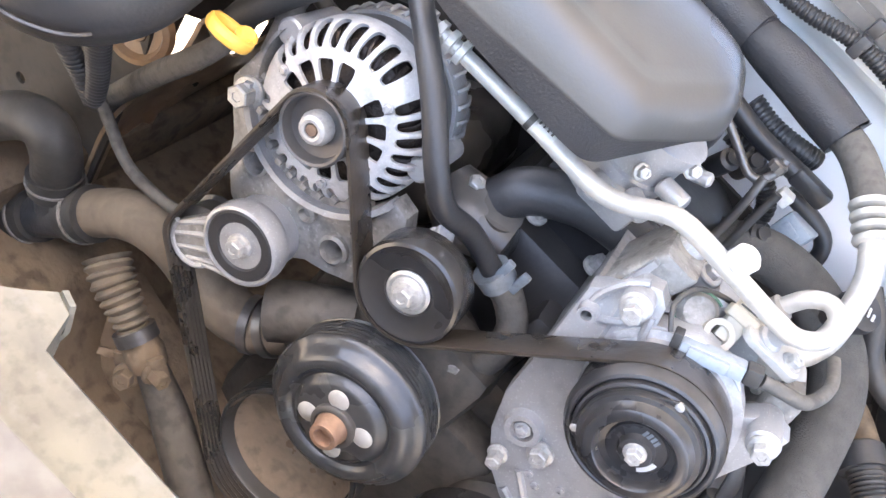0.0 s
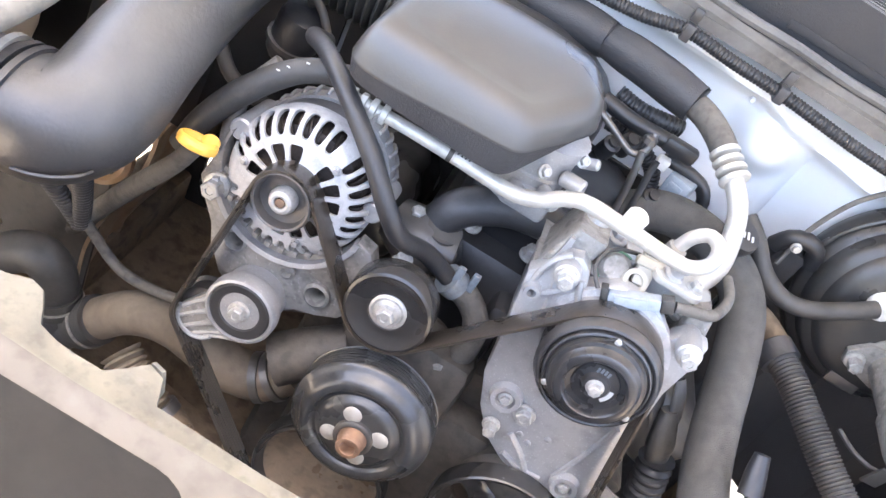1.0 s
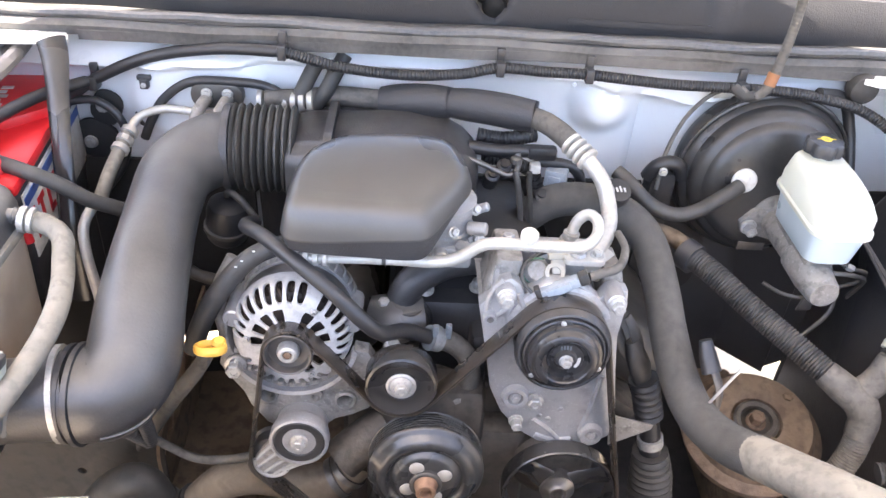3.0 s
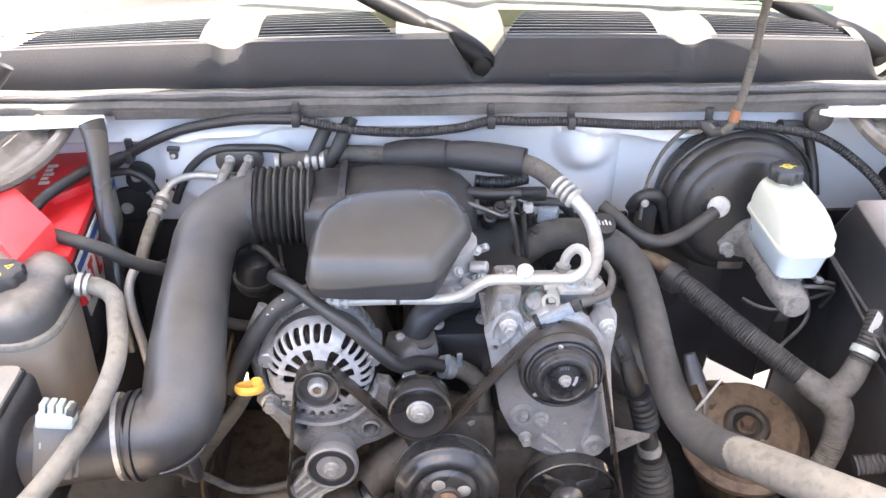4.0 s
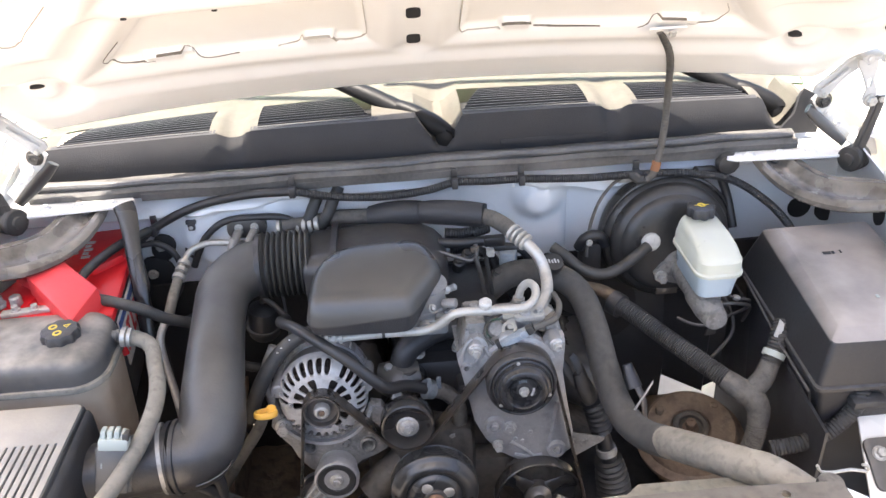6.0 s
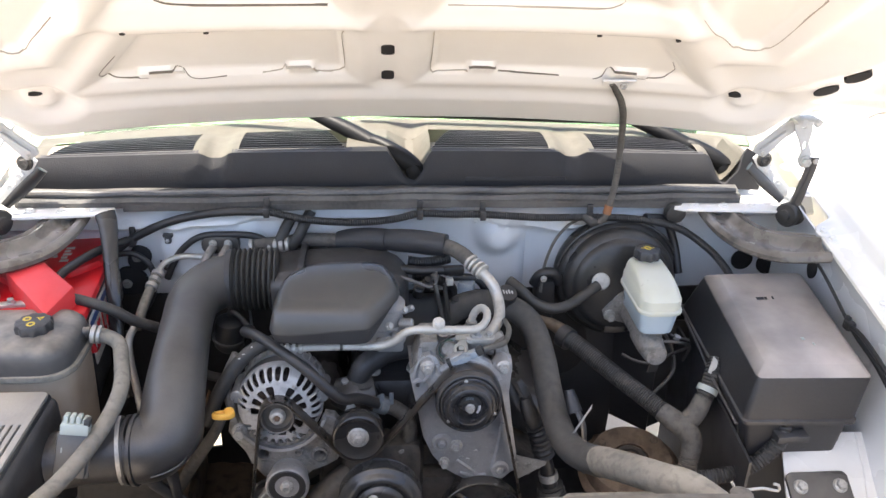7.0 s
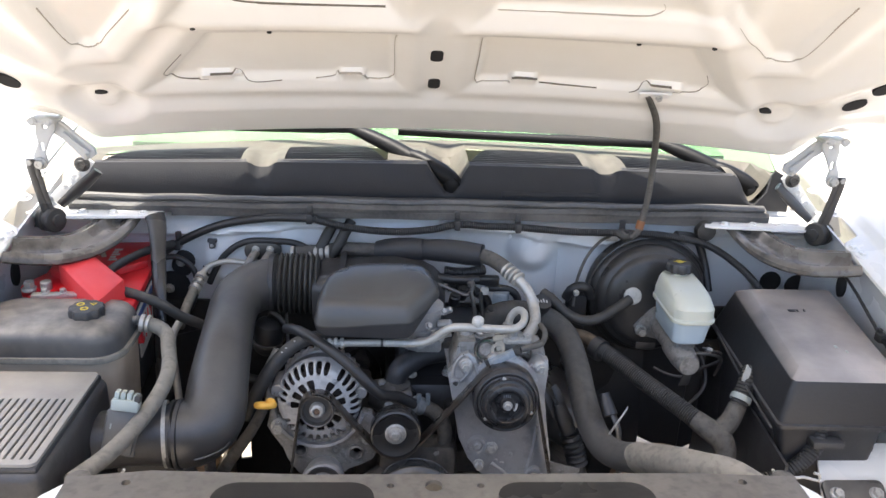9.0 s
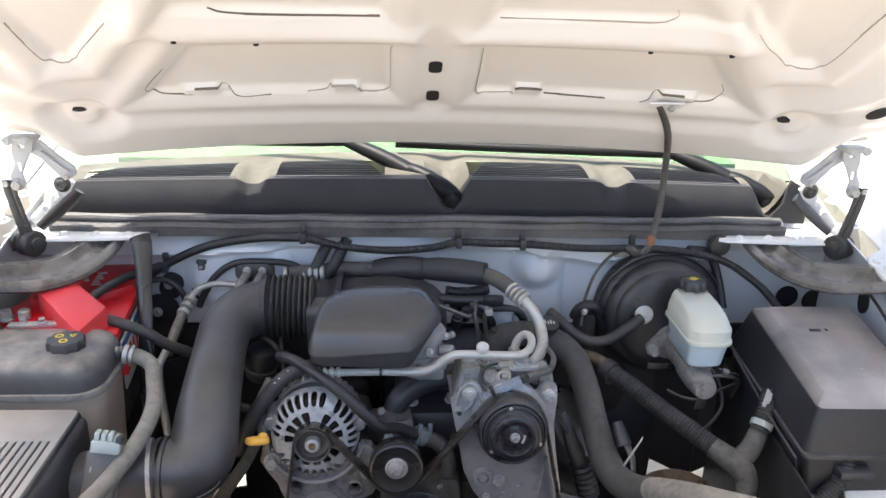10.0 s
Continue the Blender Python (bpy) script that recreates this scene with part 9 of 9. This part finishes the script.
def lower_right():
    g = thing("shock_tower_mount", "rusty round shock mount with a centre nut", "shock mount", (0.458, 0.152, 0.74))
    ax = Vector((-0.12, -0.25, 1))
    bm = bmesh.new()
    lathe(bm, (0.458, 0.152, 0.70), ax, [(0.10, -0.02), (0.105, 0.0), (0.098, 0.006), (0.092, 0.010), (0.088, 0.028), (0.082, 0.036), (0.045, 0.040), (0.038, 0.038), (0.034, 0.030), (0.0, 0.030)], 56)
    part("dome", bm, rotor_rust, g)
    bm = bmesh.new()
    lathe(bm, Vector((0.458, 0.152, 0.70)) + ax * 0.032, ax, [(0.030, 0.0), (0.034, 0.005), (0.030, 0.008), (0.024, 0.006), (0.022, 0.0)], 32)
    part("ring", bm, engine_iron, g)
    bolt(g, Vector((0.458, 0.152, 0.70)) + ax * 0.032, ax, 0.011, rust, tall=1.4)
    for a in (0.5, 2.6, 4.7):
        bolt(g, Vector((0.458 + 0.062 * math.cos(a), 0.152 + 0.062 * math.sin(a), 0.738)), ax, 0.008, dirt_iron, tall=2.0)
    s = thing("steering_column_shaft", "dusty black steering shaft with a ribbed boot", "steering shaft", (0.25, 0.09, 0.85))
    bm = bmesh.new()
    tube(bm, [(0.219, 0.111, 0.918), (0.224, 0.108, 0.905), (0.238, 0.10, 0.872), (0.243, 0.098, 0.860)], [0.011, 0.016, 0.019, 0.015], 14, flat=0.7)
    part("yoke", bm, rubber, s)
    for d in (-0.012, 0.012):
        bm = bmesh.new()
        tube(bm, [(0.196 + d, 0.122, 0.950), (0.206 + d, 0.117, 0.935), (0.220 + d * 0.9, 0.109, 0.905), (0.226 + d * 0.6, 0.106, 0.890)], [0.007, 0.010, 0.010, 0.007], 12, flat=0.4)
        part("fork", bm, rubber, s)
    bm = bmesh.new()
    tube(bm, [(0.243, 0.098, 0.862), (0.252, 0.093, 0.835), (0.262, 0.088, 0.800)], 0.0205, 18, ribs=0.011, rib_depth=0.005)
    part("boot", bm, conduit_black, s)
    bm = bmesh.new()
    tube(bm, [(0.262, 0.088, 0.80), (0.272, 0.082, 0.755), (0.285, 0.075, 0.68)], [0.013, 0.016, 0.016], 14)
    part("shaft", bm, conduit_black, s)
    band(s, (0.2705, 0.083, 0.762), (0.2735, 0.081, 0.748), 0.0165, zinc, "ring", "bright steel ring")
    bm = bmesh.new()
    tube(bm, [(0.276, 0.08, 0.735), (0.284, 0.076, 0.695), (0.29, 0.07, 0.65)], [0.026, 0.032, 0.034], 18, ribs=0.012, rib_depth=0.005)
    part("lower_boot", bm, rubber, s)
    b = thing("wire_bracket", "small steel clip bracket behind the radiator hose", "bracket", (0.3, 0.03, 0.95))
    bm = bmesh.new()
    tube(bm, [(0.287, 0.053, 0.975), (0.291, 0.042, 0.960), (0.296, 0.028, 0.944)], [0.010, 0.014, 0.0155], 14, flat=0.75)
    part("tube", bm, conduit_black, b)
    bm = bmesh.new()
    slab(bm, [(-0.0018, -0.030), (0.0018, -0.030), (0.003, 0.024), (0.0, 0.030)], 0.002, Matrix.Translation((0.300, -0.004, 0.955)) @ pose(0, 0, 0, 70, 0, -10) @ pose(0, 0, 0, 0, 0, -28), bevel=0.0008)
    part("strip", bm, zinc, b)
    bm = bmesh.new()
    tube(bm, [(0.300, 0.030, 0.945), (0.31, 0.02, 0.92), (0.315, 0.02, 0.88), (0.33, 0.04, 0.80)], 0.008, 10, flat=0.4)
    part("arm", bm, steel_worn, b)


def top_plumbing():
    h = thing("heater_hose", "black heater hose over the alternator to a clamp", "hose", (-0.2, 0.07, 1.05))
    bm = bmesh.new()
    tube(bm, [(-0.285, 0.190, 1.030), (-0.291, 0.160, 1.044), (-0.262, 0.118, 1.060), (-0.218, 0.075, 1.056), (-0.172, 0.052, 1.030), (-0.135, 0.042, 0.995), (-0.113, 0.050, 0.970), (-0.085, 0.078, 0.950), (-0.052, 0.100, 0.921)], [0.0092, 0.0092, 0.0092, 0.0094, 0.0096, 0.0098, 0.0098, 0.0098, 0.0098], 18)
    part("hose", bm, conduit_black, h)
    bm = bmesh.new()
    tube(bm, [(-0.050, 0.101, 0.918), (-0.025, 0.110, 0.905), (-0.002, 0.108, 0.885), (0.006, 0.098, 0.858), (0.0, 0.09, 0.83)], 0.0142, 20)
    part("grey_hose", bm, rubber_dusty, h, "grey bypass hose")
    band(h, (-0.053, 0.099, 0.921), (-0.040, 0.1045, 0.914), 0.0150, grey_plastic, "spring_clamp", "grey spring clamp")
    for p in ((-0.045, 0.095, 0.936), (-0.028, 0.100, 0.934)):
        bm = bmesh.new()
        box(bm, Vector(p) - Vector((0.004, 0.003, 0.014)), Vector(p) + Vector((0.004, 0.003, 0.010)), 0.0015)
        part("clamp_ear", bm, grey_plastic, h)
    bm = bmesh.new()
    lathe(bm, (-0.012, 0.085, 0.83), (0.3, -1, -0.3), [(0.012, 0), (0.012, 0.012), (0.008, 0.016)], 18)
    part("stub", bm, alu_dirty, h)
    c = thing("alternator_cable", "black sheathed cable curving over the alternator", "cable", (-0.3, 0.1, 1.0))
    bm = bmesh.new()
    tube(bm, [(-0.355, 0.085, 0.900), (-0.340, 0.085, 0.945), (-0.312, 0.092, 0.995), (-0.275, 0.105, 1.035), (-0.235, 0.118, 1.048), (-0.20, 0.13, 1.04)], [0.013, 0.013, 0.0135, 0.0125, 0.012, 0.011], 16)
    part("sheath", bm, rubber, c)
    for k in (2, 3, 5):
        bm = bmesh.new()
        q = Vector((-0.305, 0.085, 1.014)).lerp(Vector((-0.262, 0.100, 1.054)), k / 6) + Vector((0, -0.001, 0.002 + 0.004 * math.sin(k / 6 * math.pi)))
        box(bm, q - Vector((0.0016, 0.0010, 0.0006)), q + Vector((0.0016, 0.0010, 0.0002)))
        part("print_bar", bm, white_ink, c)
    o = thing("oil_filler", "black oil filler cap with a pale oil symbol", "oil cap", (0.195, 0.26, 1.06))
    ax = Vector((0.1, -0.45, 0.9))
    bm = bmesh.new()
    cen = Vector((0.200, 0.268, 1.045))
    lathe(bm, cen, ax, [(0.014, -0.04), (0.014, 0.0), (0.0195, 0.002), (0.0205, 0.012), (0.0185, 0.018), (0.0, 0.0195)], 28)
    part("cap", bm, conduit_black, o)
    for k in range(4):
        bm = bmesh.new()
        q = cen + ax.normalized() * 0.0205 + Vector((-0.008 + 0.0054 * k, 0, 0))
        box(bm, (-0.0012, -0.0045, -0.0012), (0.0012, 0.0045 - 0.0025 * (k % 2), 0.0002), 0, 1, Matrix.Translation(q) @ ax.to_track_quat("Z", "Y").to_matrix().to_4x4())
        part("symbol_bar", bm, white_ink, o)
    f = thing("fuel_lines", "thin steel fuel lines and sensor leads on the intake", "pipe", (0.06, 0.28, 1.05))
    for pts, r, mt, rib in (([(-0.015, 0.292, 1.084), (0.008, 0.290, 1.077), (0.030, 0.288, 1.068), (0.049, 0.286, 1.061), (0.060, 0.287, 1.065), (0.064, 0.290, 1.077), (0.062, 0.296, 1.090)], 0.0042, steel_worn, 0), ([(0.060, 0.283, 1.070), (0.064, 0.280, 1.055), (0.067, 0.278, 1.040), (0.072, 0.278, 1.015), (0.076, 0.275, 0.985)], 0.0046, steel_worn, 0), ([(0.080, 0.285, 1.068), (0.082, 0.283, 1.048), (0.086, 0.280, 1.020), (0.09, 0.278, 0.99)], 0.0042, rubber, 0), ([(-0.005, 0.330, 1.080), (0.037, 0.328, 1.076), (0.072, 0.328, 1.077), (0.107, 0.328, 1.078)], 0.0100, conduit_black, 0), ([(0.010, 0.362, 1.082), (0.040, 0.360, 1.079), (0.070, 0.360, 1.082), (0.095, 0.368, 1.084)], 0.0115, conduit_black, 0.005), ([(0.095, 0.338, 1.056), (0.132, 0.340, 1.053), (0.156, 0.342, 1.044), (0.168, 0.342, 1.022), (0.168, 0.342, 0.98)], 0.0085, conduit_black, 0), ([(0.02, 0.352, 1.050), (0.06, 0.356, 1.045), (0.10, 0.362, 1.020), (0.11, 0.36, 0.98)], 0.0105, conduit_black, 0.005), ([(0.04, 0.25, 0.99), (0.06, 0.22, 1.0), (0.10, 0.20, 1.0), (0.14, 0.22, 0.99)], 0.007, conduit_black, 0)):
        bm = bmesh.new()
        tube(bm, pts, r, 10, ribs=rib, rib_depth=0.0016)
        part("line", bm, mt, f)
    bm = bmesh.new()
    lathe(bm, (0.060, 0.288, 1.083), (-0.05, 0.1, 1), [(0.0045, -0.004), (0.0085, -0.003), (0.0085, 0.004), (0.006, 0.006), (0.0045, 0.006)], 8)
    part("fitting", bm, steel_worn, f, "steel pipe fitting")
    bm = bmesh.new()
    box(bm, (0.080, 0.316, 1.068), (0.122, 0.334, 1.088), 0.005)
    part("rail_block", bm, conduit_black, f, "black plastic rail block")
    bm = bmesh.new()
    box(bm, (0.085, 0.310, 1.050), (0.100, 0.325, 1.064), 0.002)
    part("white_clip", bm, white_plastic, f, "small white clip")
    bm = bmesh.new()
    box(bm, (-0.016, -0.012, -0.014), (0.016, 0.012, 0.014), 0.003, m=Matrix.Translation((0.128, 0.330, 1.036)) @ pose(0, 0, 0, 0, 0, -20))
    box(bm, (-0.010, -0.014, -0.006), (0.008, -0.010, 0.006), 0.001, m=Matrix.Translation((0.128, 0.330, 1.036)) @ pose(0, 0, 0, 0, 0, -20))
    part("blue_plug", bm, connector_blue, f, "grey-blue plug")
    for x, y, z in ((0.030, 0.300, 1.050), (0.048, 0.318, 1.056), (0.104, 0.300, 1.020)):
        bm = bmesh.new()
        lathe(bm, (x, y, z), (0.1, -0.5, 0.9), [(0.011, -0.02), (0.011, 0.004), (0.007, 0.006), (0.007, 0.010), (0, 0.010)], 14)
        part("injector_cap", bm, conduit_black, f)
    v = thing("booster_side_box", "dark bracket box beside the brake booster", "bracket", (0.31, 0.36, 1.02))
    bm = bmesh.new()
    box(bm, (0.280, 0.362, 0.90), (0.322, 0.405, 1.030), 0.010)
    part("box", bm, mat_black, v)
    bm = bmesh.new()
    tube(bm, [(0.276, 0.372, 1.020), (0.283, 0.366, 1.040), (0.300, 0.364, 1.050), (0.318, 0.366, 1.044), (0.328, 0.372, 1.022)], 0.011, 12)
    part("hoop", bm, conduit_black, v, "black rounded hoop")
    bolt(v, (0.292, 0.352, 1.040), FWD, 0.005, zinc)



insulation()
intake()
engine_cover()
ac_lines()
harness()
brakes()
fuse_box()
looms()
upper_hose()
coolant_tank()
air_box()
battery()
lower_left()
lower_right()
top_plumbing()

# ---- small pipes, wires and fittings ----
def vacuum_canister():
    g = thing("vacuum_canister", "dusty grey-brown canister hidden below the intake bellows", "canister", (-0.362, 0.28, 0.95))
    bm = bmesh.new()
    lathe(bm, (-0.350, 0.290, 0.930), (0.12, -0.1, 1), [(0.0, 0.0), (0.024, 0.001), (0.029, 0.008), (0.030, 0.056), (0.027, 0.066), (0.018, 0.071), (0.0, 0.072)], 32)
    part("body", bm, conduit_black, g)
    bm = bmesh.new()
    lathe(bm, (-0.3485, 0.2885, 0.950), (0.12, -0.1, 1), [(0.0295, 0.0), (0.0330, 0.001), (0.0330, 0.007), (0.0295, 0.008)], 32)
    part("strap", bm, black_metal, g, "dark steel strap")
    bm = bmesh.new()
    tube(bm, [(-0.342, 0.282, 1.01), (-0.336, 0.272, 1.022), (-0.320, 0.262, 1.018), (-0.300, 0.260, 0.99)], 0.005, 10)
    part("nipple", bm, rubber, g)


def brake_lines():
    g = thing("brake_lines", "thin dark brake lines below the master cylinder", "pipe", (0.52, 0.2, 0.98))
    for pts in ([(0.519, 0.205, 0.990), (0.540, 0.200, 0.984), (0.557, 0.200, 0.980), (0.556, 0.205, 0.960), (0.530, 0.215, 0.938), (0.498, 0.220, 0.916), (0.465, 0.225, 0.918), (0.440, 0.24, 0.925)],):
        bm = bmesh.new()
        tube(bm, pts, 0.0030, 10)
        part("line", bm, black_metal, g)
    for q in ((0.527, 0.203, 0.988),):
        bm = bmesh.new()
        cylinder(bm, Vector(q), Vector(q) + Vector((0.011, -0.001, -0.004)), 0.0058, 6, 0.0008)
        part("nut", bm, zinc, g, "hexagonal line nut")
    bm = bmesh.new()
    slab(bm, [(0.486, 0.900), (0.506, 0.902), (0.510, 0.934), (0.492, 0.930)], 0.004, upright(0.212), bevel=0.001)
    part("bracket", bm, black_metal, g, "small dark bracket")


def bay_wires():
    hose("bonding_cable", [(-0.640, 0.385, 1.055), (-0.605, 0.395, 1.078), (-0.556, 0.398, 1.090), (-0.528, 0.398, 1.078), (-0.512, 0.396, 1.055), (-0.510, 0.392, 1.020), (-0.522, 0.385, 0.985), (-0.545, 0.37, 0.955)], 0.0062, conduit_black, "black battery cable looping down the firewall", "cable", 10)
    for a, b in (((-0.268, 0.398, 1.088), (-0.236, 0.412, 1.140)), ((-0.232, 0.400, 1.092), (-0.198, 0.412, 1.148))):
        hose("heater_hose", [a, Vector(a).lerp(Vector(b), 0.5) + Vector((0.002, -0.006, 0)), b, Vector(b) + Vector((0.012, 0.012, 0.02))], 0.0115, rubber, "short dark heater hose rising at the firewall", "hose", 14)
    hose("vacuum_hose", [(-0.420, 0.262, 0.915), (-0.397, 0.250, 0.897), (-0.375, 0.250, 0.886), (-0.338, 0.250, 0.881), (-0.300, 0.255, 0.888)], 0.009, rubber, "dusty black vacuum hose behind the alternator", "hose", 12)
    g = thing("fender_wire", "black wire clipped along the inner fender beside the fuse box", "wire", (0.79, 0.2, 1.12))
    for pts, r in (([(0.776, 0.262, 1.164), (0.790, 0.216, 1.138), (0.796, 0.188, 1.122), (0.801, 0.160, 1.104), (0.805, 0.130, 1.086), (0.809, 0.100, 1.068)], 0.0030), ([(0.808, 0.100, 1.069), (0.807, 0.060, 1.060), (0.805, 0.0, 1.050), (0.800, -0.06, 1.035)], 0.0042), ([(0.808, 0.098, 1.068), (0.804, 0.070, 1.074), (0.798, 0.035, 1.078), (0.790, -0.01, 1.078), (0.786, -0.06, 1.070)], 0.0042)):
        bm = bmesh.new()
        tube(bm, pts, r, 8)
        part("strand", bm, conduit_black, g)
    bm = bmesh.new()
    box(bm, (0.800, 0.090, 1.060), (0.816, 0.110, 1.077), 0.003)
    box(bm, (0.803, 0.100, 1.070), (0.810, 0.112, 1.084), 0.001)
    part("clip", bm, plastic, g, "black plastic clip")
    # stud clip on the firewall
    s = thing("stud_clip", "small black clip on a firewall stud", "clip", (-0.476, 0.42, 1.114))
    bm = bmesh.new()
    box(bm, (-0.482, 0.405, 1.106), (-0.470, 0.424, 1.122), 0.002)
    box(bm, (-0.486, 0.408, 1.118), (-0.466, 0.418, 1.126), 0.002)
    part("body", bm, plastic, s)
    bolt(s, (-0.476, 0.404, 1.113), FWD, 0.003, zinc)


vacuum_canister()
brake_lines()
bay_wires()
